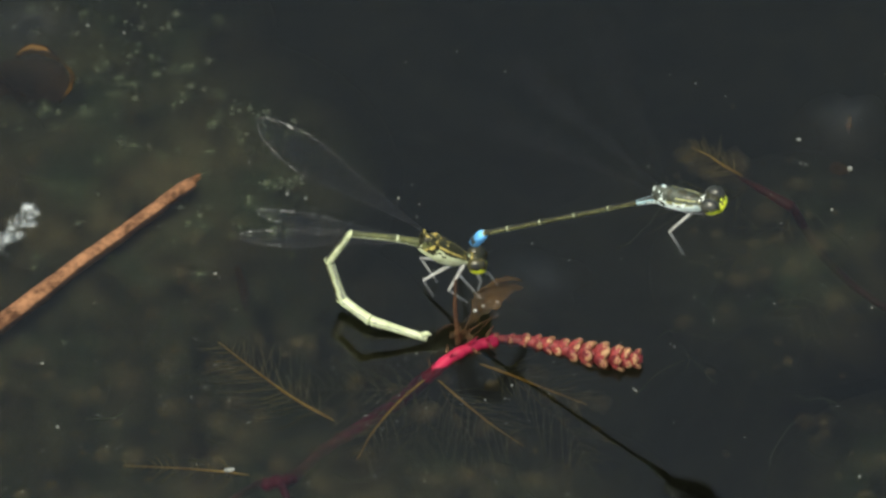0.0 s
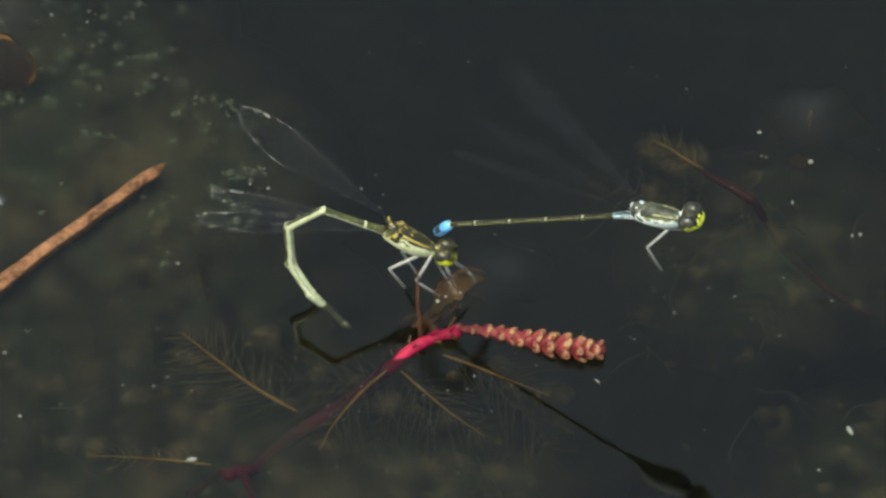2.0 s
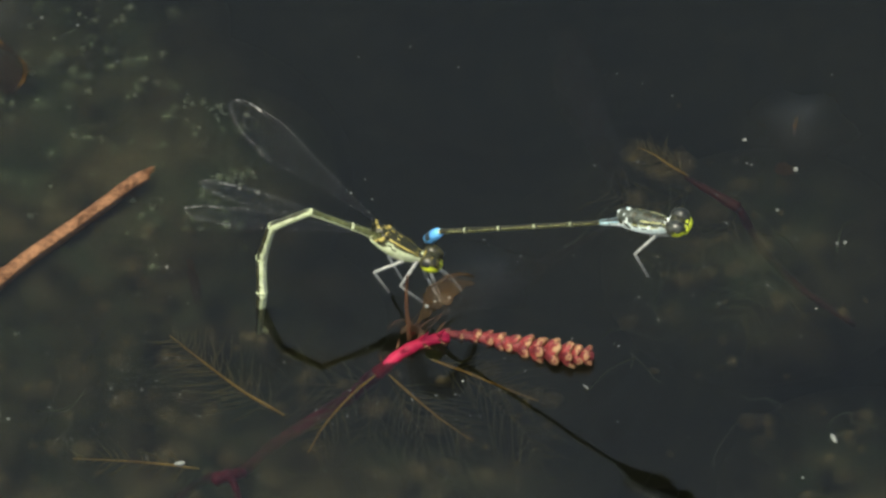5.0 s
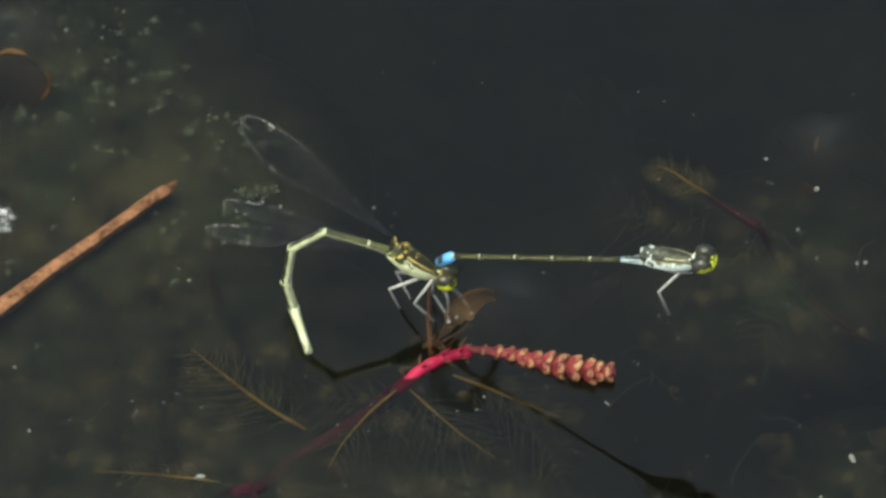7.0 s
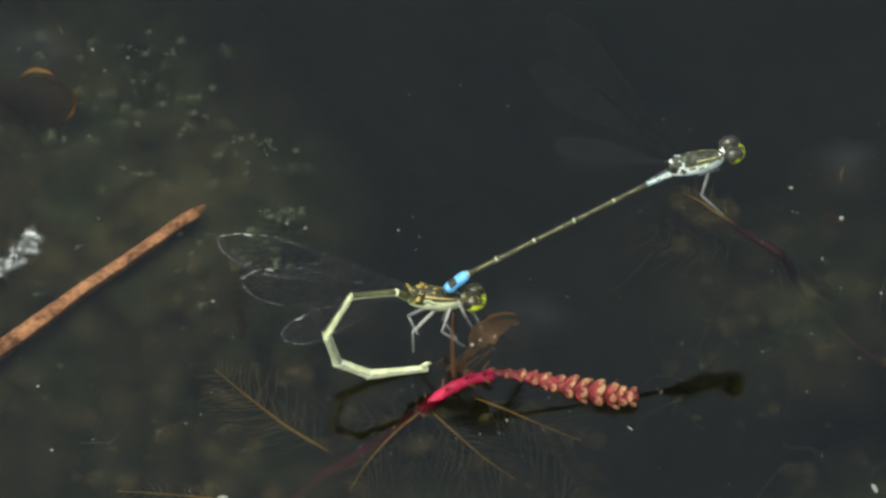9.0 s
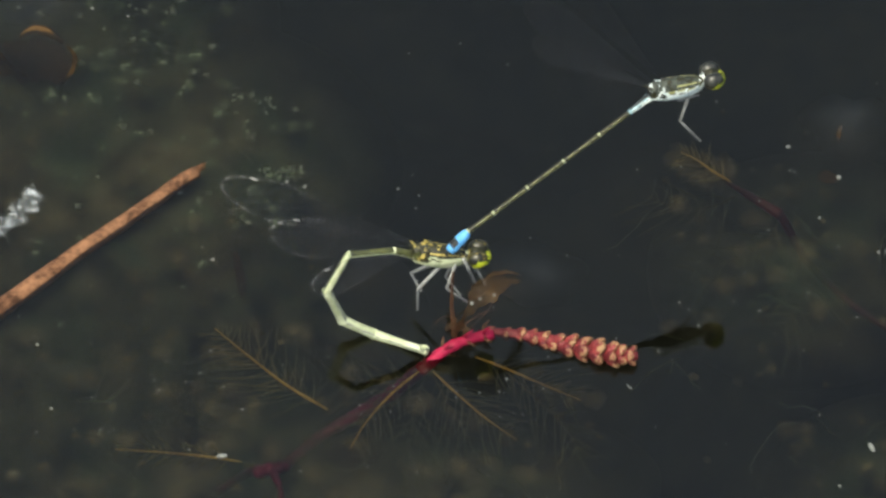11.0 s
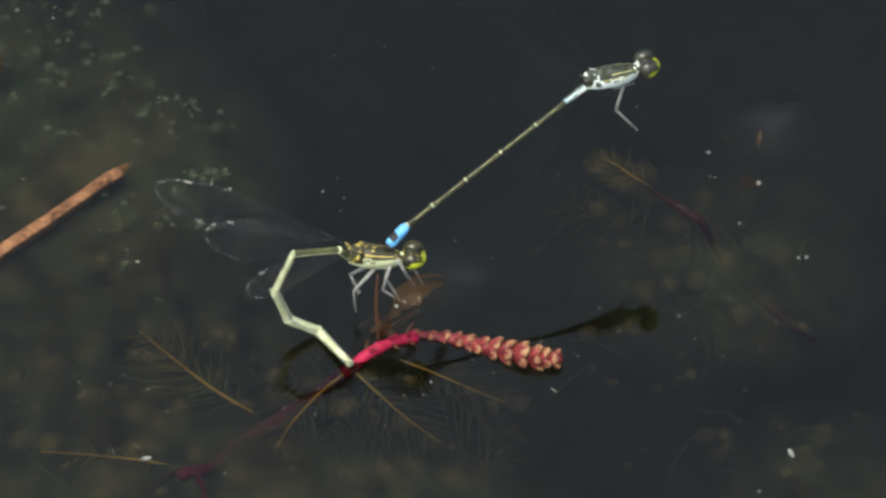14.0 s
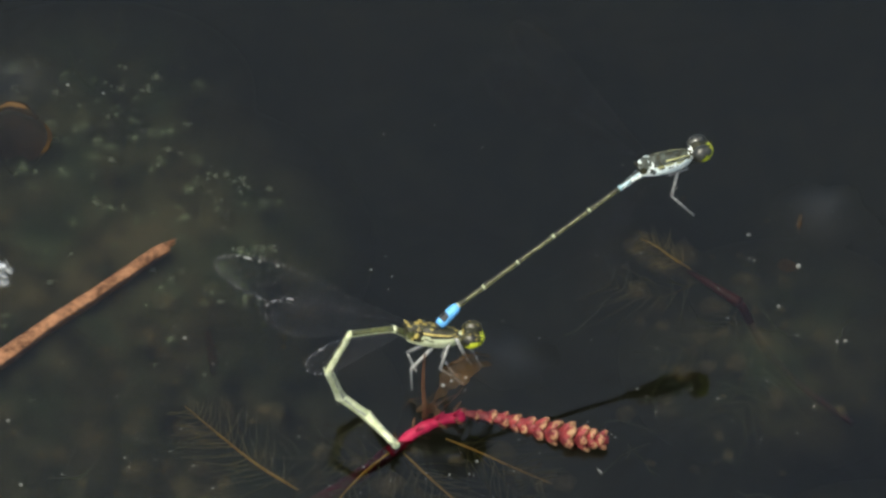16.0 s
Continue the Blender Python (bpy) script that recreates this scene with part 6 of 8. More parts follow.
        (7.875, pose(-0.00656, -0.00003, 0.00137, -4.8, 41.3, 172.3)),
        (8, pose(-0.00639, 0.00015, 0.00195, -3.4, 33.4, 172.6)),
        (8.125, pose(-0.00624, 0.00017, 0.00256, -4.2, 31.1, 170.6)),
        (8.25, pose(-0.00596, 0.00020, 0.00328, -5.2, 29.6, 168.1)),
        (8.375, pose(-0.00521, -0.00011, 0.00439, -5.5, 23.9, 167.1)),
        (8.5, pose(-0.00477, -0.00043, 0.00484, -4.7, 18.4, 170.5)),
        (8.625, pose(-0.00508, -0.00038, 0.00434, 1.5, -4.8, -158.9)),
        (8.75, pose(-0.00560, -0.00094, 0.00311, 17.8, 1.9, -137.7)),
        (8.875, pose(-0.00525, -0.00217, 0.00337, 26.0, 36.4, -140.6)),
        (9, pose(-0.00526, -0.00236, 0.00287, 27.7, 49.8, -141.2)),
        (9.125, pose(-0.00570, -0.00215, 0.00253, 30.2, 52.0, -140.7)),
        (9.25, pose(-0.00647, -0.00170, 0.00148, 35.4, 54.9, -138.8)),
        (9.375, pose(-0.00637, -0.00209, 0.00109, 38.2, 65.2, -140.9)),
        (9.5, pose(-0.00624, -0.00223, 0.00109, 39.9, 69.0, -140.6)),
        (9.75, pose(-0.00625, -0.00223, 0.00115, 39.2, 68.1, -141.1)),
        (10, pose(-0.00630, -0.00219, 0.00124, 37.6, 66.0, -141.8)),
        (10.25, pose(-0.00637, -0.00207, 0.00134, 36.0, 62.9, -142.5)),
        (10.5, pose(-0.00643, -0.00186, 0.00148, 34.0, 59.1, -143.1)),
        (10.75, pose(-0.00638, -0.00172, 0.00179, 31.4, 57.3, -144.2)),
        (11, pose(-0.00610, -0.00182, 0.00227, 28.2, 56.5, -146.2)),
        (11.25, pose(-0.00566, -0.00195, 0.00266, 26.1, 55.8, -147.2)),
        (11.5, pose(-0.00518, -0.00208, 0.00296, 24.1, 54.8, -148.0)),
        (11.75, pose(-0.00485, -0.00220, 0.00317, 23.1, 54.0, -148.2)),
        (12, pose(-0.00468, -0.00233, 0.00332, 22.7, 54.0, -148.4)),
        (12.25, pose(-0.00475, -0.00241, 0.00321, 24.9, 55.9, -146.2)),
        (12.5, pose(-0.00487, -0.00242, 0.00302, 27.5, 58.0, -143.8)),
        (12.75, pose(-0.00494, -0.00221, 0.00293, 28.3, 59.1, -143.6)),
        (13, pose(-0.00502, -0.00196, 0.00276, 29.5, 59.8, -142.8)),
        (13.25, pose(-0.00526, -0.00217, 0.00289, 26.9, 60.2, -146.1)),
        (13.5, pose(-0.00554, -0.00226, 0.00285, 24.5, 59.8, -149.0)),
        (13.75, pose(-0.00521, -0.00220, 0.00304, 25.2, 58.4, -147.1)),
        (14, pose(-0.00487, -0.00221, 0.00321, 26.6, 56.9, -144.7)),
        (14.25, pose(-0.00476, -0.00239, 0.00360, 30.2, 53.0, -140.7)),
        (14.5, pose(-0.00506, -0.00202, 0.00303, 30.1, 56.6, -141.6)),
        (14.75, pose(-0.00461, -0.00233, 0.00385, 27.9, 51.8, -143.2)),
        (15, pose(-0.00457, -0.00218, 0.00377, 22.0, 54.0, -149.6)),
        (15.25, pose(-0.00479, -0.00243, 0.00352, 22.1, 55.0, -149.5)),
        (15.5, pose(-0.00508, -0.00269, 0.00314, 23.9, 56.3, -147.7)),
        (15.75, pose(-0.00509, -0.00270, 0.00312, 24.9, 56.2, -146.5)),
        (16, pose(-0.00508, -0.00267, 0.00315, 25.2, 55.5, -146.1)),
    ])
    walk(female_segments[3], [
        (0, pose(-0.00638, -0.00003, -0.00667, 163.9, 44.2, -22.5)),
        (0.125, pose(-0.00646, -0.00019, -0.00656, 164.7, 44.8, -21.2)),
        (0.25, pose(-0.00663, -0.00053, -0.00631, 166.7, 46.1, -18.2)),
        (0.375, pose(-0.00676, -0.00087, -0.00604, 168.9, 47.1, -14.9)),
        (0.5, pose(-0.00676, -0.00103, -0.00592, 170.4, 46.6, -13.1)),
        (0.625, pose(-0.00650, -0.00088, -0.00641, 166.0, 38.5, -21.8)),
        (0.75, pose(-0.00586, -0.00051, -0.00745, 166.7, 16.2, -40.3)),
        (0.875, pose(-0.00499, -0.00014, -0.00836, -170.3, -6.7, -55.8)),
        (1, pose(-0.00452, 0.00001, -0.00872, -154.5, -14.9, -61.8)),
        (1.125, pose(-0.00460, -0.00011, -0.00864, -168.3, -8.2, -55.4)),
        (1.25, pose(-0.00487, -0.00039, -0.00835, 171.4, 11.3, -37.5)),
        (1.375, pose(-0.00520, -0.00068, -0.00793, 171.4, 30.1, -16.5)),
        (1.5, pose(-0.00551, -0.00080, -0.00751, 175.3, 37.0, -7.3)),
        (1.625, pose(-0.00624, -0.00083, -0.00686, 173.8, 42.7, -6.9)),
        (1.75, pose(-0.00778, -0.00112, -0.00514, 167.0, 55.7, -8.4)),
        (1.875, pose(-0.00858, -0.00144, -0.00366, 157.0, 63.0, -14.4)),
        (2, pose(-0.00884, -0.00156, -0.00277, 150.8, 66.4, -18.6)),
        (2.125, pose(-0.00873, -0.00143, -0.00259, 153.9, 66.0, -15.7)),
        (2.25, pose(-0.00853, -0.00122, -0.00259, 160.8, 65.0, -9.5)),
        (2.375, pose(-0.00824, -0.00090, -0.00271, 169.4, 62.6, -1.8)),
        (2.5, pose(-0.00812, -0.00071, -0.00288, 173.4, 61.0, 1.6)),
        (2.625, pose(-0.00808, -0.00058, -0.00310, 176.1, 60.3, 3.4)),
        (2.75, pose(-0.00807, -0.00043, -0.00343, 179.2, 60.0, 5.1)),
        (2.875, pose(-0.00808, -0.00037, -0.00365, -179.0, 60.1, 6.0)),
        (3, pose(-0.00811, -0.00035, -0.00378, -178.3, 60.7, 6.2)),
        (3.125, pose(-0.00817, -0.00031, -0.00381, -179.0, 61.6, 5.3)),
        (3.25, pose(-0.00827, -0.00019, -0.00379, 179.2, 62.8, 3.2)),
        (3.375, pose(-0.00840, -0.00004, -0.00372, 176.6, 64.8, 0.3)),
        (3.5, pose(-0.00849, -0.00001, -0.00365, 175.2, 65.9, -1.0)),
        (3.75, pose(-0.00865, -0.00018, -0.00352, 174.0, 68.8, -1.4)),
        (4, pose(-0.00879, -0.00044, -0.00339, 173.4, 71.7, -0.2)),
        (4.25, pose(-0.00891, -0.00079, -0.00323, 172.5, 74.9, 0.8)),
        (4.5, pose(-0.00903, -0.00127, -0.00305, 169.8, 78.1, 0.9)),
        (4.75, pose(-0.00910, -0.00177, -0.00287, 164.0, 81.0, -2.4)),
        (5, pose(-0.00913, -0.00219, -0.00271, 155.3, 83.3, -8.9)),
        (5.25, pose(-0.00915, -0.00257, -0.00257, 145.9, 85.0, -16.4)),
        (5.5, pose(-0.00916, -0.00290, -0.00243, 130.0, 86.3, -30.7)),
        (5.8, pose(-0.00919, -0.00312, -0.00232, 122.2, 86.8, -37.9)),
        (5.875, pose(-0.00901, -0.00310, -0.00290, 156.5, 83.4, -6.4)),
        (6, pose(-0.00868, -0.00294, -0.00366, 169.5, 76.3, -0.5)),
        (6.125, pose(-0.00904, -0.00235, -0.00329, 118.7, 75.2, -53.6)),
        (6.25, pose(-0.00925, -0.00131, -0.00347, 81.4, 39.6, -88.4)),
        (6.375, pose(-0.00916, -0.00031, -0.00377, 10.1, 1.5, -92.1)),
        (6.5, pose(-0.00907, 0.00010, -0.00381, -50.9, -9.5, -91.7)),
        (6.625, pose(-0.00902, -0.00005, -0.00390, 10.5, 1.3, -90.0)),
        (6.75, pose(-0.00877, -0.00037, -0.00433, 93.0, 36.5, -79.5)),
        (6.875, pose(-0.00836, -0.00068, -0.00478, 132.3, 66.6, -39.7)),
        (7, pose(-0.00811, -0.00088, -0.00496, 164.4, 69.6, -5.4)),
        (7.125, pose(-0.00805, -0.00093, -0.00502, 170.2, 69.5, 0.0)),
        (7.25, pose(-0.00797, -0.00084, -0.00517, 174.8, 68.7, 3.2)),
        (7.375, pose(-0.00792, -0.00067, -0.00528, 177.6, 67.9, 4.0)),
        (7.5, pose(-0.00797, -0.00049, -0.00522, 178.5, 67.9, 3.2)),
        (7.625, pose(-0.00850, -0.00026, -0.00464, 178.0, 71.7, 1.0)),
        (7.75, pose(-0.00943, 0.00009, -0.00336, 175.7, 79.9, -3.2)),
        (7.875, pose(-0.01012, 0.00045, -0.00178, 135.7, 88.6, -44.8)),
        (8, pose(-0.01034, 0.00066, -0.00068, 11.4, 83.8, -169.8)),
        (8.125, pose(-0.01028, 0.00084, 0.00010, 30.1, 72.9, -149.7)),
        (8.25, pose(-0.01003, 0.00106, 0.00091, 38.0, 53.3, -135.2)),
        (8.375, pose(-0.00947, 0.00087, 0.00245, 10.1, 54.3, -139.7)),
        (8.5, pose(-0.00924, 0.00032, 0.00333, -17.2, 61.7, -149.8)),
        (8.625, pose(-0.00951, -0.00209, 0.00474, -43.8, 70.8, -158.1)),
        (8.75, pose(-0.00914, -0.00415, 0.00296, -132.0, 84.4, -167.6)),
        (8.875, pose(-0.00821, -0.00461, 0.00054, -11.4, 84.3, 36.6)),
        (9, pose(-0.00766, -0.00430, -0.00078, -54.9, 81.1, 23.4)),
        (9.125, pose(-0.00798, -0.00401, -0.00124, -70.2, 78.4, 14.8)),
        (9.25, pose(-0.00853, -0.00351, -0.00243, -83.4, 73.1, 6.0)),
        (9.375, pose(-0.00792, -0.00336, -0.00325, -95.3, 65.7, -2.8)),
        (9.5, pose(-0.00756, -0.00332, -0.00337, -98.1, 63.5, -4.8)),
        (9.75, pose(-0.00764, -0.00335, -0.00328, -98.7, 63.9, -4.5)),
        (10, pose(-0.00783, -0.00339, -0.00312, -98.9, 65.1, -3.8)),
        (10.25, pose(-0.00809, -0.00340, -0.00292, -98.8, 66.8, -2.4)),
        (10.5, pose(-0.00839, -0.00333, -0.00261, -98.4, 69.3, -0.8)),
        (10.75, pose(-0.00847, -0.00323, -0.00223, -98.3, 72.1, 0.5)),
        (11, pose(-0.00829, -0.00329, -0.00172, -99.1, 74.4, 0.7)),
        (11.25, pose(-0.00792, -0.00340, -0.00129, -98.1, 76.6, 2.6)),
        (11.5, pose(-0.00752, -0.00354, -0.00094, -96.5, 78.9, 4.8)),
        (11.75, pose(-0.00724, -0.00368, -0.00070, -96.2, 80.1, 5.7)),
        (12, pose(-0.00707, -0.00381, -0.00055, -93.7, 80.7, 8.2)),
        (12.25, pose(-0.00697, -0.00390, -0.00076, -86.8, 79.0, 13.6)),
        (12.5, pose(-0.00692, -0.00392, -0.00104, -81.0, 76.5, 17.8)),
        (12.75, pose(-0.00692, -0.00367, -0.00118, -83.5, 76.7, 14.4)),
        (13, pose(-0.00693, -0.00342, -0.00138, -87.7, 76.6, 10.4)),
        (13.25, pose(-0.00723, -0.00349, -0.00126, -95.7, 75.5, 6.3)),
        (13.5, pose(-0.00760, -0.00350, -0.00128, -102.6, 73.9, 3.9)),
        (13.75, pose(-0.00732, -0.00356, -0.00103, -93.1, 77.1, 7.8)),
        (14, pose(-0.00700, -0.00371, -0.00080, -79.1, 79.9, 14.4)),
        (14.25, pose(-0.00698, -0.00421, -0.00022, -70.6, 80.4, 17.5)),
        (14.5, pose(-0.00713, -0.00366, -0.00097, -64.6, 80.3, 19.2)),
        (14.75, pose(-0.00698, -0.00410, 0.00010, -71.2, 81.9, 17.0)),
        (15, pose(-0.00699, -0.00360, -0.00010, -81.5, 83.5, 9.9)),
        (15.25, pose(-0.00716, -0.00382, -0.00039, -69.7, 81.9, 19.5)),
        (15.5, pose(-0.00732, -0.00411, -0.00083, -59.9, 79.2, 26.6)),
        (15.75, pose(-0.00731, -0.00416, -0.00085, -56.6, 79.0, 28.9)),
        (16, pose(-0.00733, -0.00418, -0.00079, -54.9, 79.2, 30.3)),
    ])
    walk(female_segments[4], [
        (0, pose(-0.00321, -0.00135, -0.01000, -163.0, -18.5, -44.0)),
        (0.125, pose(-0.00330, -0.00142, -0.00993, -162.9, -18.6, -44.0)),
        (0.25, pose(-0.00348, -0.00157, -0.00975, -162.8, -18.7, -44.0)),
        (0.375, pose(-0.00361, -0.00171, -0.00954, -162.8, -18.7, -43.9)),
        (0.5, pose(-0.00356, -0.00177, -0.00939, -162.9, -18.6, -43.8)),
        (0.625, pose(-0.00303, -0.00227, -0.00938, -170.7, -13.1, -35.9)),
        (0.75, pose(-0.00235, -0.00348, -0.00878, 179.2, 3.4, -14.0)),
        (0.875, pose(-0.00232, -0.00407, -0.00780, -177.1, 18.9, 8.8)),
        (1, pose(-0.00234, -0.00405, -0.00750, -172.9, 23.4, 17.4)),
        (1.125, pose(-0.00192, -0.00400, -0.00796, -177.4, 16.0, 9.5)),
        (1.25, pose(-0.00116, -0.00325, -0.00929, -178.7, -6.0, -11.8)),
        (1.375, pose(-0.00123, -0.00185, -0.01032, -162.2, -27.0, -35.0)),
        (1.5, pose(-0.00173, -0.00128, -0.01038, -150.9, -33.6, -44.7)),
        (1.625, pose(-0.00275, -0.00125, -0.01010, -157.9, -25.6, -39.4)),
        (1.75, pose(-0.00511, -0.00151, -0.00909, -179.1, 4.1, -26.0)),
        (1.875, pose(-0.00648, -0.00197, -0.00792, 170.3, 27.7, -17.0)),
        (2, pose(-0.00702, -0.00217, -0.00716, 165.9, 34.7, -16.0)),
        (2.125, pose(-0.00686, -0.00196, -0.00696, 166.7, 34.3, -15.4)),
        (2.25, pose(-0.00653, -0.00155, -0.00693, 168.1, 32.6, -15.2)),
        (2.375, pose(-0.00604, -0.00097, -0.00696, 169.9, 29.8, -15.4)),
        (2.5, pose(-0.00580, -0.00065, -0.00707, 170.9, 28.0, -15.8)),
        (2.625, pose(-0.00571, -0.00044, -0.00726, 169.9, 28.3, -17.8)),
        (2.75, pose(-0.00569, -0.00022, -0.00758, 165.2, 31.7, -23.2)),
        (2.875, pose(-0.00571, -0.00012, -0.00780, 161.5, 34.7, -27.1)),
        (3, pose(-0.00578, -0.00010, -0.00795, 159.8, 36.1, -28.8)),
        (3.125, pose(-0.00591, -0.00010, -0.00802, 159.9, 36.2, -28.7)),
        (3.25, pose(-0.00609, -0.00007, -0.00804, 160.2, 36.6, -28.2)),
        (3.375, pose(-0.00636, -0.00003, -0.00804, 160.0, 37.2, -28.1)),
        (3.5, pose(-0.00654, -0.00005, -0.00802, 160.0, 37.7, -27.9)),
        (3.75, pose(-0.00692, -0.00022, -0.00798, 158.5, 39.7, -27.9)),
        (4, pose(-0.00729, -0.00045, -0.00793, 154.2, 40.7, -30.4)),
        (4.25, pose(-0.00766, -0.00077, -0.00785, 148.4, 42.4, -33.8)),
        (4.5, pose(-0.00804, -0.00126, -0.00773, 141.3, 46.4, -36.5)),
        (4.75, pose(-0.00836, -0.00180, -0.00759, 134.8, 52.8, -37.9)),
        (5, pose(-0.00857, -0.00228, -0.00746, 127.6, 56.8, -41.3)),
        (5.25, pose(-0.00875, -0.00268, -0.00733, 119.5, 59.2, -46.4)),
        (5.5, pose(-0.00889, -0.00306, -0.00720, 112.6, 60.9, -50.8)),
        (5.8, pose(-0.00898, -0.00328, -0.00709, 109.5, 61.5, -52.8)),
        (5.875, pose(-0.00846, -0.00317, -0.00764, 128.2, 66.9, -36.9)),
        (6, pose(-0.00754, -0.00295, -0.00830, 179.7, 67.3, 9.9)),
        (6.125, pose(-0.00832, -0.00334, -0.00791, 178.7, 70.4, 7.1)),
        (6.25, pose(-0.00914, -0.00499, -0.00651, 175.8, 73.0, 2.8)),
        (6.375, pose(-0.00933, -0.00509, -0.00390, 171.8, 74.4, -2.3)),
        (6.5, pose(-0.00920, -0.00462, -0.00302, 168.3, 74.4, -6.2)),
        (6.625, pose(-0.00902, -0.00483, -0.00401, 168.3, 70.4, -5.5)),
        (6.75, pose(-0.00807, -0.00415, -0.00717, 170.2, 62.7, -2.3)),
        (6.875, pose(-0.00690, -0.00189, -0.00916, 171.3, 55.1, -0.2)),
        (7, pose(-0.00645, -0.00104, -0.00944, 170.8, 51.6, -0.5)),
        (7.125, pose(-0.00638, -0.00093, -0.00950, 169.1, 51.0, -3.5)),
        (7.25, pose(-0.00623, -0.00074, -0.00962, 167.2, 50.1, -7.7)),
        (7.375, pose(-0.00612, -0.00055, -0.00971, 164.9, 49.4, -12.9)),
        (7.5, pose(-0.00617, -0.00039, -0.00965, 161.9, 49.2, -18.5)),
        (7.625, pose(-0.00700, -0.00023, -0.00918, 156.7, 49.2, -26.5)),
        (7.75, pose(-0.00859, 0.00004, -0.00806, 149.4, 48.6, -37.1)),
        (7.875, pose(-0.01004, 0.00037, -0.00656, 141.8, 47.7, -47.3)),
        (8, pose(-0.01085, 0.00057, -0.00543, 135.2, 47.3, -54.8)),
        (8.125, pose(-0.01149, 0.00013, -0.00447, 129.2, 49.6, -59.5)),
        (8.25, pose(-0.01206, -0.00095, -0.00293, 120.5, 53.0, -66.4)),
        (8.375, pose(-0.01160, -0.00094, -0.00144, 111.5, 54.2, -72.2)),
        (8.5, pose(-0.01120, -0.00081, -0.00088, 110.0, 54.9, -72.2)),
        (8.625, pose(-0.01098, -0.00268, 0.00022, 124.8, 59.4, -57.9)),
        (8.75, pose(-0.00959, -0.00425, -0.00180, 161.7, 51.7, -20.4)),
        (8.875, pose(-0.00783, -0.00433, -0.00422, 176.5, 41.5, -1.7)),
        (9, pose(-0.00698, -0.00400, -0.00550, -178.7, 36.8, 6.0)),
        (9.125, pose(-0.00705, -0.00377, -0.00592, 179.9, 32.0, 2.6)),
        (9.25, pose(-0.00715, -0.00336, -0.00700, 177.5, 21.7, -6.2)),
        (9.375, pose(-0.00596, -0.00345, -0.00760, 179.1, 16.0, -12.1)),
        (9.5, pose(-0.00543, -0.00350, -0.00765, -179.7, 15.4, -13.2)),
        (9.75, pose(-0.00554, -0.00351, -0.00758, -179.9, 15.4, -13.1)),
        (10, pose(-0.00582, -0.00352, -0.00746, 179.7, 16.5, -12.9)),
        (10.25, pose(-0.00621, -0.00348, -0.00731, 179.0, 18.3, -12.5)),
        (10.5, pose(-0.00670, -0.00335, -0.00709, 178.9, 23.1, -10.0)),
        (10.75, pose(-0.00700, -0.00322, -0.00678, -179.9, 30.0, -5.0)),
        (11, pose(-0.00700, -0.00327, -0.00632, -178.8, 35.0, -1.2)),
        (11.25, pose(-0.00681, -0.00335, -0.00594, -178.1, 38.7, 1.7)),
        (11.5, pose(-0.00661, -0.00346, -0.00564, -177.3, 41.7, 4.3)),
        (11.75, pose(-0.00642, -0.00360, -0.00541, -176.5, 43.6, 6.5)),
        (12, pose(-0.00630, -0.00370, -0.00527, -176.0, 44.0, 7.9)),
        (12.25, pose(-0.00609, -0.00368, -0.00546, -175.0, 41.8, 10.2)),
        (12.5, pose(-0.00586, -0.00358, -0.00570, -174.2, 39.1, 12.7)),
        (12.75, pose(-0.00585, -0.00339, -0.00584, -173.7, 40.0, 13.2)),
        (13, pose(-0.00584, -0.00322, -0.00604, -173.4, 40.8, 13.5)),
        (13.25, pose(-0.00604, -0.00336, -0.00590, -174.7, 40.8, 10.9)),
        (13.5, pose(-0.00628, -0.00341, -0.00588, -176.3, 40.3, 7.4)),
        (13.75, pose(-0.00626, -0.00342, -0.00570, -175.7, 42.2, 9.4)),
        (14, pose(-0.00619, -0.00351, -0.00551, -175.4, 43.8, 10.7)),
        (14.25, pose(-0.00622, -0.00397, -0.00493, 177.7, 33.9, -7.9)),
        (14.5, pose(-0.00637, -0.00339, -0.00568, -154.0, 52.7, 9.3)),
        (14.75, pose(-0.00633, -0.00391, -0.00463, 177.1, 39.5, -15.3)),
        (15, pose(-0.00646, -0.00351, -0.00485, 174.9, 51.2, -7.7)),
        (15.25, pose(-0.00652, -0.00360, -0.00513, 175.9, 50.0, -4.7)),
        (15.5, pose(-0.00652, -0.00371, -0.00553, 177.1, 47.8, -2.3)),
        (15.75, pose(-0.00651, -0.00372, -0.00555, 176.9, 48.6, -2.1)),
        (16, pose(-0.00655, -0.00372, -0.00549, 176.2, 49.5, -2.6)),
    ])
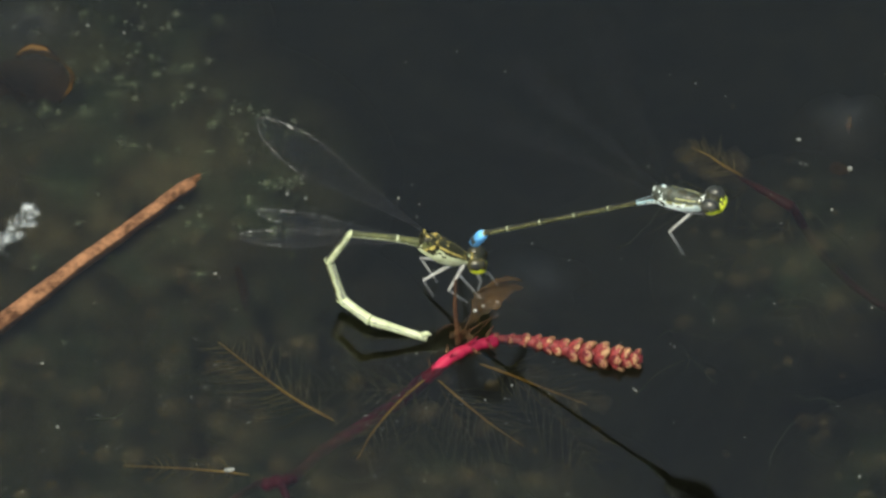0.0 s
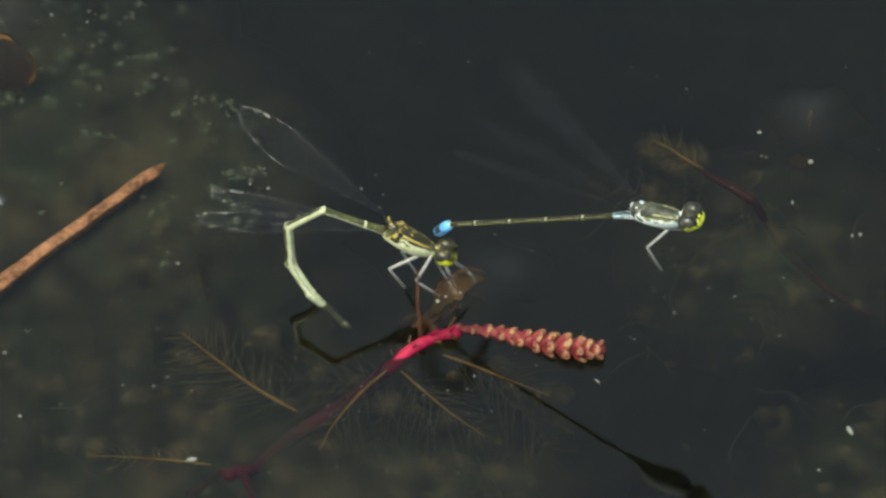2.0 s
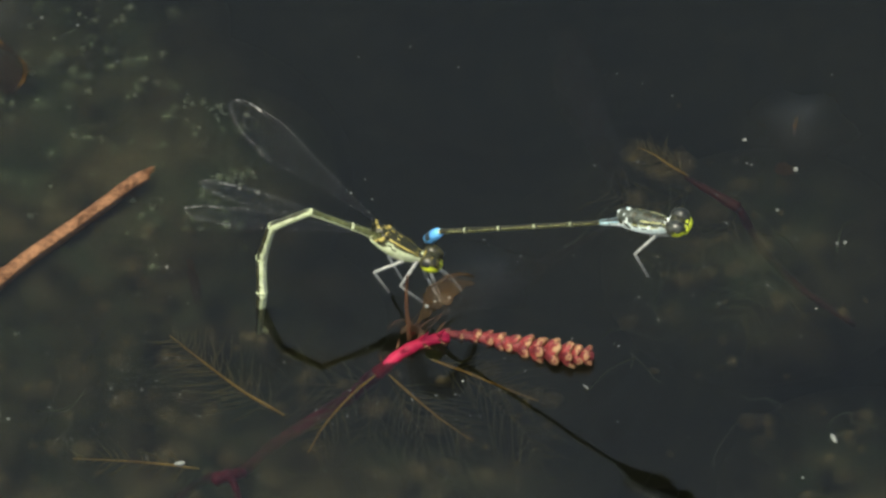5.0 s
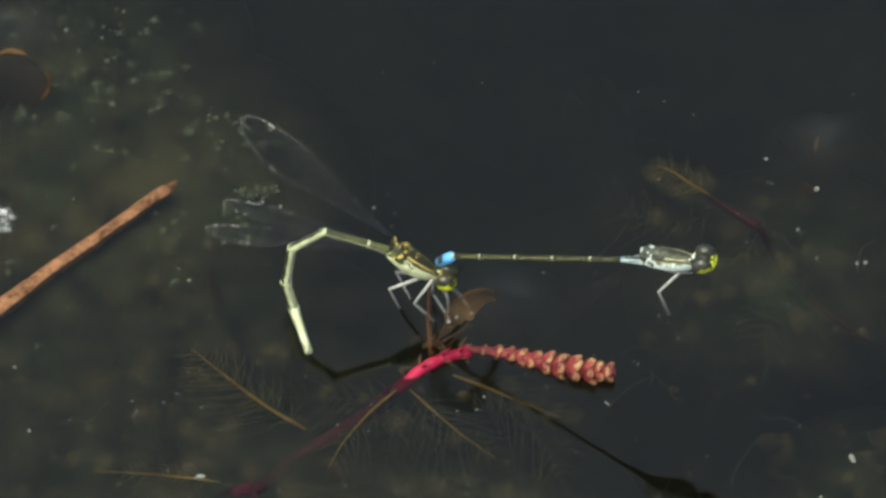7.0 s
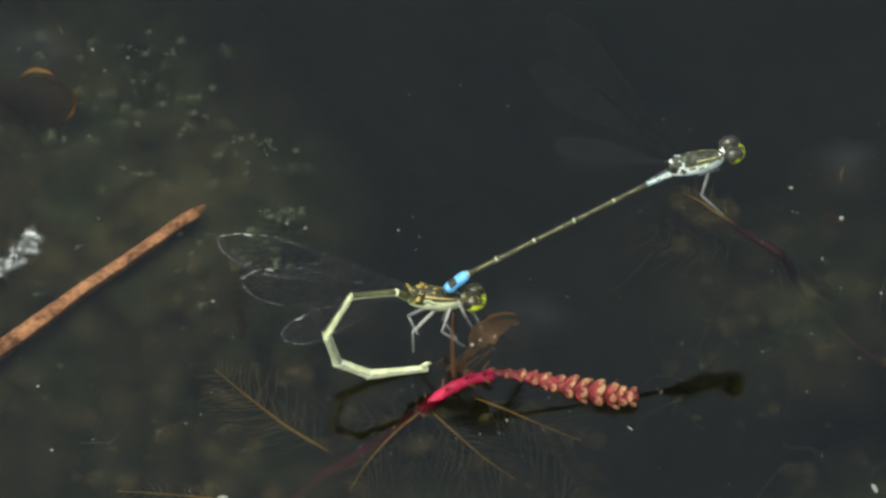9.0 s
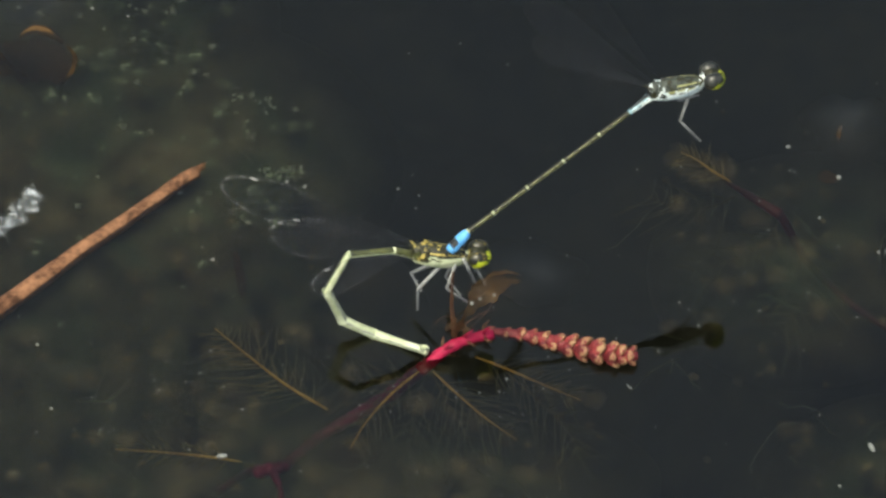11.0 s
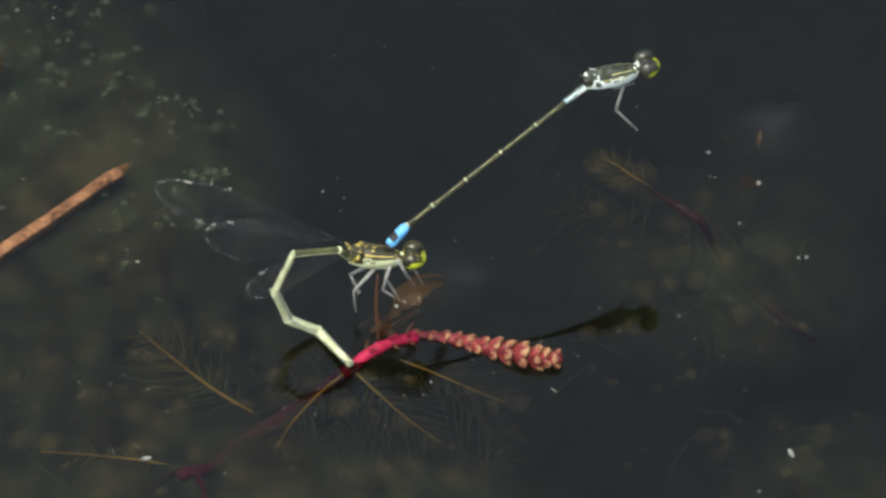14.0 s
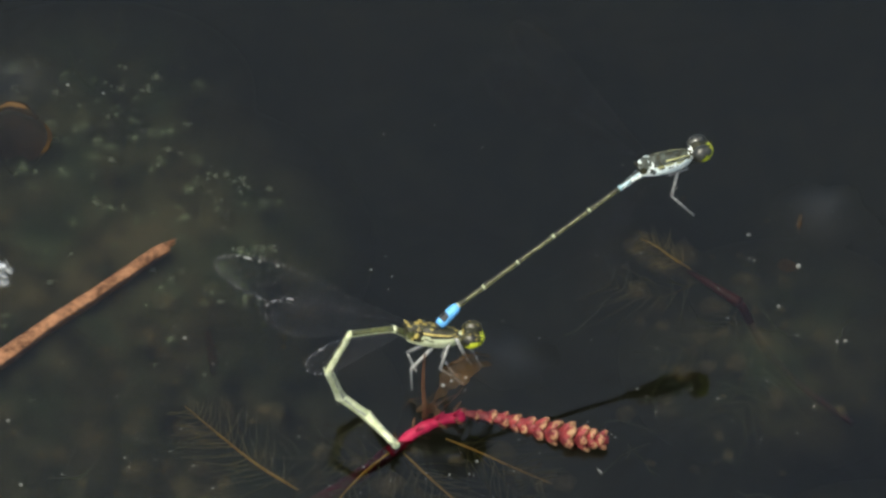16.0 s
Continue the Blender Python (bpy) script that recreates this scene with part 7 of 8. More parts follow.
    walk(female_segments[5], [
        (0, pose(-0.00071, -0.00376, -0.00884, -175.5, -16.9, -15.2)),
        (0.125, pose(-0.00080, -0.00383, -0.00877, -175.7, -16.2, -15.0)),
        (0.25, pose(-0.00098, -0.00398, -0.00858, -176.3, -14.7, -14.5)),
        (0.375, pose(-0.00111, -0.00412, -0.00836, -176.7, -13.3, -14.0)),
        (0.5, pose(-0.00105, -0.00418, -0.00822, -176.7, -13.3, -13.9)),
        (0.625, pose(-0.00013, -0.00436, -0.00855, -174.1, -19.4, -17.2)),
        (0.75, pose(0.00120, -0.00436, -0.00900, -165.6, -32.0, -25.9)),
        (0.875, pose(0.00110, -0.00354, -0.00899, -152.3, -43.3, -37.5)),
        (1, pose(0.00087, -0.00305, -0.00895, -144.4, -47.8, -44.0)),
        (1.125, pose(0.00156, -0.00342, -0.00897, -151.1, -44.2, -38.4)),
        (1.25, pose(0.00241, -0.00399, -0.00890, -163.8, -34.4, -27.1)),
        (1.375, pose(0.00144, -0.00372, -0.00866, -172.3, -24.1, -18.0)),
        (1.5, pose(0.00045, -0.00343, -0.00836, -174.8, -20.2, -14.4)),
        (1.625, pose(-0.00020, -0.00335, -0.00851, -175.5, -9.8, -6.9)),
        (1.75, pose(-0.00183, -0.00312, -0.00935, -167.5, 10.6, 0.9)),
        (1.875, pose(-0.00337, -0.00293, -0.00963, -151.8, 28.7, 7.9)),
        (2, pose(-0.00411, -0.00301, -0.00925, -135.7, 39.2, 12.3)),
        (2.125, pose(-0.00393, -0.00277, -0.00904, -124.8, 43.1, 13.8)),
        (2.25, pose(-0.00354, -0.00236, -0.00891, -113.5, 45.8, 14.9)),
        (2.375, pose(-0.00297, -0.00182, -0.00879, -100.9, 47.5, 15.7)),
        (2.5, pose(-0.00268, -0.00153, -0.00879, -97.5, 47.0, 14.9)),
        (2.625, pose(-0.00263, -0.00143, -0.00900, -102.4, 44.7, 14.1)),
        (2.75, pose(-0.00286, -0.00173, -0.00924, -118.8, 37.4, 14.3)),
        (2.875, pose(-0.00306, -0.00169, -0.00971, -126.1, 35.3, 14.8)),
        (3, pose(-0.00321, -0.00168, -0.00998, -128.3, 35.3, 16.1)),
        (3.125, pose(-0.00334, -0.00168, -0.01005, -124.3, 35.5, 16.1)),
        (3.25, pose(-0.00353, -0.00164, -0.01008, -114.7, 36.0, 16.1)),
        (3.375, pose(-0.00381, -0.00159, -0.01010, -97.8, 37.0, 16.1)),
        (3.5, pose(-0.00400, -0.00159, -0.01010, -89.1, 37.5, 16.3)),
        (3.75, pose(-0.00444, -0.00173, -0.01016, -78.9, 38.5, 17.6)),
        (4, pose(-0.00490, -0.00195, -0.01023, -70.5, 39.7, 19.5)),
        (4.25, pose(-0.00541, -0.00226, -0.01032, -59.7, 45.6, 19.8)),
        (4.5, pose(-0.00601, -0.00272, -0.01041, 172.5, 54.0, 8.4)),
        (4.75, pose(-0.00661, -0.00323, -0.01046, 150.1, 62.3, -12.0)),
        (5, pose(-0.00706, -0.00369, -0.01046, 164.5, 74.7, 0.7)),
        (5.25, pose(-0.00745, -0.00405, -0.01049, -149.3, 74.3, 48.8)),
        (5.5, pose(-0.00776, -0.00444, -0.01041, -131.3, 73.9, 68.5)),
        (5.8, pose(-0.00792, -0.00467, -0.01032, -121.8, 75.0, 79.0)),
        (5.875, pose(-0.00730, -0.00403, -0.01102, -141.0, 73.0, 57.5)),
        (6, pose(-0.00615, -0.00271, -0.01168, -164.6, 65.5, 27.1)),
        (6.125, pose(-0.00709, -0.00318, -0.01136, -162.7, 64.8, 27.5)),
        (6.25, pose(-0.00807, -0.00493, -0.01002, -160.1, 62.3, 29.4)),
        (6.375, pose(-0.00834, -0.00513, -0.00743, -158.2, 59.6, 31.1)),
        (6.5, pose(-0.00822, -0.00472, -0.00655, -156.9, 58.6, 32.5)),
        (6.625, pose(-0.00779, -0.00495, -0.00746, -175.2, 56.2, 12.6)),
        (6.75, pose(-0.00639, -0.00422, -0.01043, 155.6, 30.9, -32.8)),
        (6.875, pose(-0.00480, -0.00190, -0.01217, -178.6, -0.6, -58.1)),
        (7, pose(-0.00417, -0.00106, -0.01231, -143.6, -9.9, -65.6)),
        (7.125, pose(-0.00407, -0.00107, -0.01235, -138.8, -13.0, -65.2)),
        (7.25, pose(-0.00390, -0.00106, -0.01244, -138.8, -17.1, -62.7)),
        (7.375, pose(-0.00380, -0.00108, -0.01249, -140.8, -21.0, -59.6)),
        (7.5, pose(-0.00390, -0.00115, -0.01243, -143.4, -23.5, -57.0)),
        (7.625, pose(-0.00485, -0.00130, -0.01195, -156.1, -18.2, -51.6)),
        (7.75, pose(-0.00665, -0.00142, -0.01081, -177.0, -3.1, -42.6)),
        (7.875, pose(-0.00836, -0.00145, -0.00927, 171.5, 12.9, -34.3)),
        (8, pose(-0.00942, -0.00146, -0.00812, 169.4, 21.1, -28.6)),
        (8.125, pose(-0.01028, -0.00192, -0.00727, 168.9, 22.6, -26.5)),
        (8.25, pose(-0.01118, -0.00298, -0.00586, 168.9, 27.5, -22.6)),
        (8.375, pose(-0.01094, -0.00298, -0.00442, 170.0, 32.8, -16.7)),
        (8.5, pose(-0.01055, -0.00283, -0.00389, 172.9, 35.0, -10.8)),
        (8.625, pose(-0.00998, -0.00427, -0.00295, 177.8, 33.9, -2.3)),
        (8.75, pose(-0.00745, -0.00505, -0.00469, -178.1, 21.7, 9.2)),
        (8.875, pose(-0.00508, -0.00441, -0.00665, -178.4, 12.6, 14.9)),
        (9, pose(-0.00405, -0.00369, -0.00770, -179.0, 9.5, 17.0)),
        (9.125, pose(-0.00394, -0.00363, -0.00787, -179.2, 8.2, 15.3)),
        (9.25, pose(-0.00376, -0.00373, -0.00837, 180.0, 3.5, 11.5)),
        (9.375, pose(-0.00251, -0.00419, -0.00862, 179.2, -1.9, 7.1)),
        (9.5, pose(-0.00198, -0.00430, -0.00862, 179.1, -3.5, 5.3)),
        (9.75, pose(-0.00209, -0.00431, -0.00856, 179.5, -2.5, 2.9)),
        (10, pose(-0.00239, -0.00431, -0.00850, 179.9, -0.8, 0.8)),
        (10.25, pose(-0.00281, -0.00423, -0.00846, -179.4, 1.4, -1.6)),
        (10.5, pose(-0.00338, -0.00394, -0.00853, -178.1, 1.8, -7.0)),
        (10.75, pose(-0.00383, -0.00350, -0.00862, -176.3, -2.7, -17.0)),
        (11, pose(-0.00399, -0.00334, -0.00843, -174.1, -4.6, -24.2)),
        (11.25, pose(-0.00394, -0.00327, -0.00824, -171.5, -6.3, -30.6)),
        (11.5, pose(-0.00387, -0.00325, -0.00809, -168.1, -8.0, -36.9)),
        (11.75, pose(-0.00377, -0.00329, -0.00795, -165.0, -9.1, -41.7)),
        (12, pose(-0.00368, -0.00333, -0.00783, -162.9, -9.5, -44.9)),
        (12.25, pose(-0.00339, -0.00319, -0.00791, -160.0, -10.5, -47.6)),
        (12.5, pose(-0.00307, -0.00295, -0.00802, -156.7, -11.8, -50.4)),
        (12.75, pose(-0.00311, -0.00275, -0.00821, -151.9, -14.3, -53.6)),
        (13, pose(-0.00313, -0.00257, -0.00844, -148.5, -16.3, -55.4)),
        (13.25, pose(-0.00330, -0.00284, -0.00831, -150.7, -14.5, -54.8)),
        (13.5, pose(-0.00349, -0.00305, -0.00826, -154.9, -11.6, -53.7)),
        (13.75, pose(-0.00357, -0.00297, -0.00817, -158.7, -9.4, -52.2)),
        (14, pose(-0.00358, -0.00301, -0.00806, -162.6, -6.9, -51.1)),
        (14.25, pose(-0.00320, -0.00439, -0.00698, 161.4, 21.8, -33.9)),
        (14.5, pose(-0.00417, -0.00303, -0.00861, 162.2, -17.5, -47.8)),
        (14.75, pose(-0.00360, -0.00466, -0.00697, 159.5, 21.4, -35.9)),
        (15, pose(-0.00417, -0.00382, -0.00772, -166.0, -4.1, -51.7)),
        (15.25, pose(-0.00417, -0.00379, -0.00795, -160.0, -8.6, -52.0)),
        (15.5, pose(-0.00405, -0.00381, -0.00826, -155.3, -12.0, -52.8)),
        (15.75, pose(-0.00408, -0.00381, -0.00831, -154.6, -13.0, -52.6)),
        (16, pose(-0.00417, -0.00383, -0.00829, -154.8, -13.0, -52.4)),
    ])
    walk(female_legs[0][0], [
        (0, pose(0.00406, -0.00060, -0.00083, -159.7, 30.0, -143.6)),
        (8.2, pose(0.00406, -0.00060, -0.00083, -159.7, 30.0, -143.6)),
        (9, pose(0.00266, -0.00068, -0.00083, -158.9, 32.7, -144.4)),
        (16, pose(0.00266, -0.00068, -0.00083, -158.9, 32.7, -144.4)),
    ])
    walk(female_legs[0][1], [
        (0, pose(0.00328, 0.00000, -0.00000, -139.3, -76.8, 169.5)),
        (8.2, pose(0.00328, 0.00000, -0.00000, -139.3, -76.8, 169.5)),
        (9, pose(0.00328, 0.00000, -0.00000, 0.9, -49.2, 31.7)),
        (16, pose(0.00328, 0.00000, -0.00000, 0.9, -49.2, 31.7)),
    ])
    walk(female_legs[1][0], [
        (0, pose(0.00513, -0.00060, -0.00027, -108.1, 52.5, -104.6)),
        (8.2, pose(0.00513, -0.00060, -0.00027, -108.1, 52.5, -104.6)),
        (9, pose(0.00420, -0.00062, -0.00019, -128.3, 53.7, -122.5)),
        (16, pose(0.00420, -0.00062, -0.00019, -128.3, 53.7, -122.5)),
    ])
    walk(female_legs[1][1], [
        (0, pose(0.00300, 0.00000, -0.00000, -32.6, -68.6, 70.7)),
        (8.2, pose(0.00300, 0.00000, -0.00000, -32.6, -68.6, 70.7)),
        (9, pose(0.00300, -0.00000, 0.00000, -11.8, -56.0, 44.2)),
        (16, pose(0.00300, -0.00000, 0.00000, -11.8, -56.0, 44.2)),
    ])
    walk(female_legs[2][0], [
        (0, pose(0.00597, -0.00050, 0.00003, -17.2, 35.0, -28.4)),
        (8.2, pose(0.00597, -0.00050, 0.00003, -17.2, 35.0, -28.4)),
        (9, pose(0.00483, -0.00050, 0.00028, -33.5, 61.2, -37.0)),
        (16, pose(0.00483, -0.00050, 0.00028, -33.5, 61.2, -37.0)),
    ])
    walk(female_legs[2][1], [
        (0, pose(0.00205, 0.00000, -0.00000, 12.4, 25.8, 49.7)),
        (8.2, pose(0.00205, 0.00000, -0.00000, 12.4, 25.8, 49.7)),
        (9, pose(0.00205, -0.00000, 0.00000, 7.1, 17.1, 39.8)),
        (16, pose(0.00205, -0.00000, 0.00000, 7.1, 17.1, 39.8)),
    ])
    walk(female_legs[3][0], [
        (0, pose(0.00414, 0.00050, -0.00158, 130.3, 54.2, 124.5)),
        (8.2, pose(0.00414, 0.00050, -0.00158, 130.3, 54.2, 124.5)),
        (9, pose(0.00196, 0.00039, -0.00177, 161.2, 49.0, 155.7)),
        (16, pose(0.00196, 0.00039, -0.00177, 161.2, 49.0, 155.7)),
    ])
    walk(female_legs[3][1], [
        (0, pose(0.00412, -0.00000, -0.00000, 79.5, -67.1, -109.2)),
        (8.2, pose(0.00412, -0.00000, -0.00000, 79.5, -67.1, -109.2)),
        (9, pose(0.00412, -0.00000, 0.00000, 157.5, -10.6, -129.6)),
        (16, pose(0.00412, -0.00000, 0.00000, 157.5, -10.6, -129.6)),
    ])
    walk(female_legs[4][0], [
        (0, pose(0.00557, 0.00050, -0.00133, 46.1, 59.2, 50.4)),
        (8.2, pose(0.00557, 0.00050, -0.00133, 46.1, 59.2, 50.4)),
        (9, pose(0.00372, 0.00046, -0.00185, 125.9, 67.8, 123.9)),
        (16, pose(0.00372, 0.00046, -0.00185, 125.9, 67.8, 123.9)),
    ])
    walk(female_legs[4][1], [
        (0, pose(0.00423, -0.00000, 0.00000, 88.3, -38.1, -112.2)),
        (8.2, pose(0.00423, -0.00000, 0.00000, 88.3, -38.1, -112.2)),
        (9, pose(0.00423, -0.00000, -0.00000, 137.8, -22.5, -131.2)),
        (16, pose(0.00423, -0.00000, -0.00000, 137.8, -22.5, -131.2)),
    ])
    walk(female_legs[5][0], [
        (0, pose(0.00649, 0.00050, -0.00094, 9.0, 31.2, 17.0)),
        (8.2, pose(0.00649, 0.00050, -0.00094, 9.0, 31.2, 17.0)),
        (9, pose(0.00489, 0.00051, -0.00101, 28.3, 65.4, 30.6)),
        (16, pose(0.00489, 0.00051, -0.00101, 28.3, 65.4, 30.6)),
    ])
    walk(female_legs[5][1], [
        (0, pose(0.00316, 0.00000, 0.00000, 0.0, -0.1, -19.2)),
        (8.2, pose(0.00316, 0.00000, 0.00000, 0.0, -0.1, -19.2)),
        (9, pose(0.00316, 0.00000, -0.00000, 5.9, -10.4, -41.8)),
        (16, pose(0.00316, 0.00000, -0.00000, 5.9, -10.4, -41.8)),
    ])
    walk(female_wings[0], [
        (0, pose(0.00110, 0.00040, 0.00100, 108.8, 8.1, 150.8)),
        (1.5, pose(0.00110, 0.00040, 0.00100, 107.8, 9.8, 151.2)),
        (3.5, pose(0.00110, 0.00040, 0.00100, 110.5, 5.0, 155.3)),
        (7.5, pose(0.00110, 0.00040, 0.00100, 108.6, 8.4, 155.7)),
        (8.5, pose(0.00110, 0.00040, 0.00100, 122.3, -5.7, 169.7)),
        (9.5, pose(0.00110, 0.00040, 0.00100, 121.3, -1.0, 165.6)),
        (12, pose(0.00110, 0.00040, 0.00100, 125.3, -19.3, 170.9)),
        (14, pose(0.00110, 0.00040, 0.00100, 124.6, -16.4, 171.3)),
        (16, pose(0.00110, 0.00040, 0.00100, 124.3, -15.1, 171.5)),
    ])
    walk(female_wings[1], [
        (0, pose(0.00110, -0.00040, 0.00100, 79.7, 13.7, -172.0)),
        (1.5, pose(0.00110, -0.00040, 0.00100, 80.0, 15.7, -171.3)),
        (3.5, pose(0.00110, -0.00040, 0.00100, 79.2, 10.2, -167.8)),
        (7.5, pose(0.00110, -0.00040, 0.00100, 79.8, 14.1, -167.0)),
        (8.5, pose(0.00110, -0.00040, 0.00100, 122.8, -31.7, -154.8)),
        (9.5, pose(0.00110, -0.00040, 0.00100, 124.9, -27.3, -160.0)),
        (12, pose(0.00110, -0.00040, 0.00100, 115.1, -44.2, -148.2)),
        (14, pose(0.00110, -0.00040, 0.00100, 117.0, -41.6, -149.3)),
        (16, pose(0.00110, -0.00040, 0.00100, 117.8, -40.4, -149.6)),
    ])
    walk(female_wings[2], [
        (0, pose(0.00050, -0.00040, 0.00100, 78.4, 3.1, -173.1)),
        (1.5, pose(0.00050, -0.00040, 0.00100, 78.6, 5.1, -172.5)),
        (3.5, pose(0.00050, -0.00040, 0.00100, 78.0, -0.4, -168.8)),
        (7.5, pose(0.00050, -0.00040, 0.00100, 78.4, 3.4, -168.2)),
        (8.5, pose(0.00050, -0.00040, 0.00100, 113.5, -29.4, -129.5)),
        (9.5, pose(0.00050, -0.00040, 0.00100, 117.5, -26.2, -135.6)),
        (12, pose(0.00050, -0.00040, 0.00100, 100.2, -37.9, -120.3)),
        (14, pose(0.00050, -0.00040, 0.00100, 103.2, -36.2, -122.0)),
        (16, pose(0.00050, -0.00040, 0.00100, 104.6, -35.4, -122.6)),
    ])
    walk(female_wings[3], [
        (0, pose(0.00050, 0.00040, 0.00100, 105.4, 11.1, 146.6)),
        (1.5, pose(0.00050, 0.00040, 0.00100, 104.3, 12.8, 147.0)),
        (3.5, pose(0.00050, 0.00040, 0.00100, 107.4, 8.2, 151.2)),
        (7.5, pose(0.00050, 0.00040, 0.00100, 105.2, 11.4, 151.5)),
        (8.5, pose(0.00050, 0.00040, 0.00100, 120.8, 5.1, 167.1)),
        (9.5, pose(0.00050, 0.00040, 0.00100, 119.6, 9.7, 162.8)),
        (12, pose(0.00050, 0.00040, 0.00100, 124.3, -8.4, 168.8)),
        (14, pose(0.00050, 0.00040, 0.00100, 123.6, -5.5, 169.1)),
        (16, pose(0.00050, 0.00040, 0.00100, 123.2, -4.2, 169.3)),
    ])
    walk(male, [
        (0, pose(0.02078, -0.01324, 0.02241, 7.5, -17.6, -26.9)),
        (0.5, pose(0.02092, -0.01261, 0.02319, 8.9, -19.2, -28.8)),
        (1, pose(0.02190, -0.01384, 0.02140, 6.9, -16.9, -26.0)),
        (1.5, pose(0.02130, -0.01470, 0.02131, 6.3, -17.7, -23.4)),
        (2, pose(0.02204, -0.01459, 0.02016, 7.7, -18.0, -26.9)),
        (2.5, pose(0.02078, -0.01504, 0.02141, 9.1, -19.7, -28.6)),
        (3, pose(0.02028, -0.01397, 0.02261, 5.3, -16.9, -21.1)),
        (3.5, pose(0.02132, -0.01456, 0.02147, 7.4, -18.4, -26.0)),
        (5.8, pose(0.02182, -0.01468, 0.02007, 6.5, -17.3, -24.3)),
        (6, pose(0.02099, -0.01405, 0.02045, 7.9, -20.6, -25.0)),
        (6.5, pose(0.02124, -0.01401, 0.02027, 3.9, -14.2, -19.0)),
        (7, pose(0.02166, -0.01532, 0.01762, 4.0, -14.6, -19.0)),
        (7.5, pose(0.02144, -0.01363, 0.01797, 3.9, -14.5, -18.8)),
        (8, pose(0.02065, -0.01019, 0.01861, 4.0, -13.5, -19.4)),
        (8.5, pose(0.02089, -0.00441, 0.01927, -0.1, -13.9, -2.9)),
        (9, pose(0.02260, -0.00140, 0.01743, 0.5, -5.8, 13.5)),
        (9.5, pose(0.02181, -0.00078, 0.01894, 0.7, -3.6, 14.4)),
        (12, pose(0.02074, 0.00285, 0.01970, -0.1, -4.1, 13.9)),
        (12.5, pose(0.02133, 0.00338, 0.01881, -0.1, -5.8, 16.4)),
        (13, pose(0.02203, 0.00319, 0.01792, -0.1, -2.0, 11.4)),
        (13.5, pose(0.02206, 0.00294, 0.01853, -0.4, -3.0, 12.4)),
        (14, pose(0.02189, 0.00333, 0.01907, -1.4, -4.8, 14.4)),
        (14.5, pose(0.02223, 0.00225, 0.01873, -2.5, -6.4, 17.3)),
        (15, pose(0.02207, 0.00361, 0.01829, -1.5, -7.6, 19.1)),
        (15.5, pose(0.02189, 0.00427, 0.01790, -1.2, -5.3, 15.9)),
        (16, pose(0.02243, 0.00385, 0.01746, -2.3, -6.6, 17.2)),
    ])
    walk(male_abdomen, [
        (0, pose(0.00000, -0.00000, 0.00000, -4.8, 16.2, -174.1)),
        (0.5, pose(-0.00000, 0.00000, 0.00000, -3.9, 14.8, -170.7)),
        (1, pose(0.00000, 0.00000, 0.00000, -3.7, 12.4, -174.7)),
        (1.5, pose(-0.00000, -0.00000, -0.00000, -4.2, 12.0, 179.9)),
        (2, pose(0.00000, 0.00000, 0.00000, -3.3, 9.1, -177.0)),
        (2.5, pose(0.00000, 0.00000, 0.00000, -4.1, 11.1, -176.7)),
        (3, pose(0.00000, 0.00000, 0.00000, -6.1, 18.3, 178.5)),
        (3.5, pose(0.00000, 0.00000, 0.00000, -4.1, 11.9, -177.4)),
        (5.8, pose(0.00000, 0.00000, 0.00000, -3.6, 9.9, 179.9)),
        (6, pose(0.00000, 0.00000, 0.00000, -2.6, 8.6, -176.4)),
        (6.5, pose(0.00000, 0.00000, 0.00000, -3.9, 13.6, 179.3)),
        (7, pose(0.00000, 0.00000, 0.00000, -3.6, 9.6, 174.7)),
        (7.5, pose(0.00000, 0.00000, 0.00000, -3.6, 11.5, 177.8)),
        (8, pose(0.00000, 0.00000, 0.00000, -1.9, 13.6, -173.0)),
        (8.5, pose(0.00000, 0.00000, 0.00000, 2.5, 8.1, -169.6)),
        (9, pose(0.00000, 0.00000, 0.00000, 9.5, 8.9, -174.3)),
        (9.5, pose(0.00000, 0.00000, 0.00000, 11.4, 18.6, -175.8)),
        (12, pose(0.00000, 0.00000, 0.00000, 16.9, 17.3, -163.1)),
        (12.5, pose(0.00000, 0.00000, 0.00000, 16.5, 12.9, -165.3)),
        (13, pose(0.00000, 0.00000, 0.00000, 16.5, 14.3, -161.2)),
        (13.5, pose(0.00000, 0.00000, 0.00000, 15.0, 15.2, -163.5)),
        (14, pose(0.00000, 0.00000, 0.00000, 14.4, 15.1, -164.6)),
        (14.5, pose(0.00000, 0.00000, 0.00000, 12.6, 14.0, -170.9)),
        (15, pose(0.00000, 0.00000, 0.00000, 14.9, 12.1, -169.8)),
        (15.5, pose(0.00000, 0.00000, 0.00000, 16.0, 14.4, -165.6)),
        (16, pose(0.00000, 0.00000, 0.00000, 13.8, 10.7, -167.3)),
    ])
    walk(male_tail, [
        (0, pose(0.02194, 0.00000, 0.00000, 0.0, 28.0, 0.0)),
        (8, pose(0.02194, 0.00000, 0.00000, 0.0, 27.0, 0.0)),
        (8.5, pose(0.02194, 0.00000, 0.00000, 0.0, 20.0, 0.0)),
        (9, pose(0.02194, 0.00000, 0.00000, 0.0, 14.0, 0.0)),
        (16, pose(0.02194, 0.00000, 0.00000, 0.0, 12.0, 0.0)),
    ])
    walk(male_leg, [
        (0, pose(0.00356, -0.00056, -0.00092, -170.4, 7.6, -128.1)),
        (8.1, pose(0.00356, -0.00056, -0.00092, -170.4, 7.6, -128.1)),
        (8.9, pose(0.00356, -0.00056, -0.00092, -153.6, 61.7, -150.5)),
        (16, pose(0.00356, -0.00056, -0.00092, -153.6, 61.7, -150.5)),
    ])
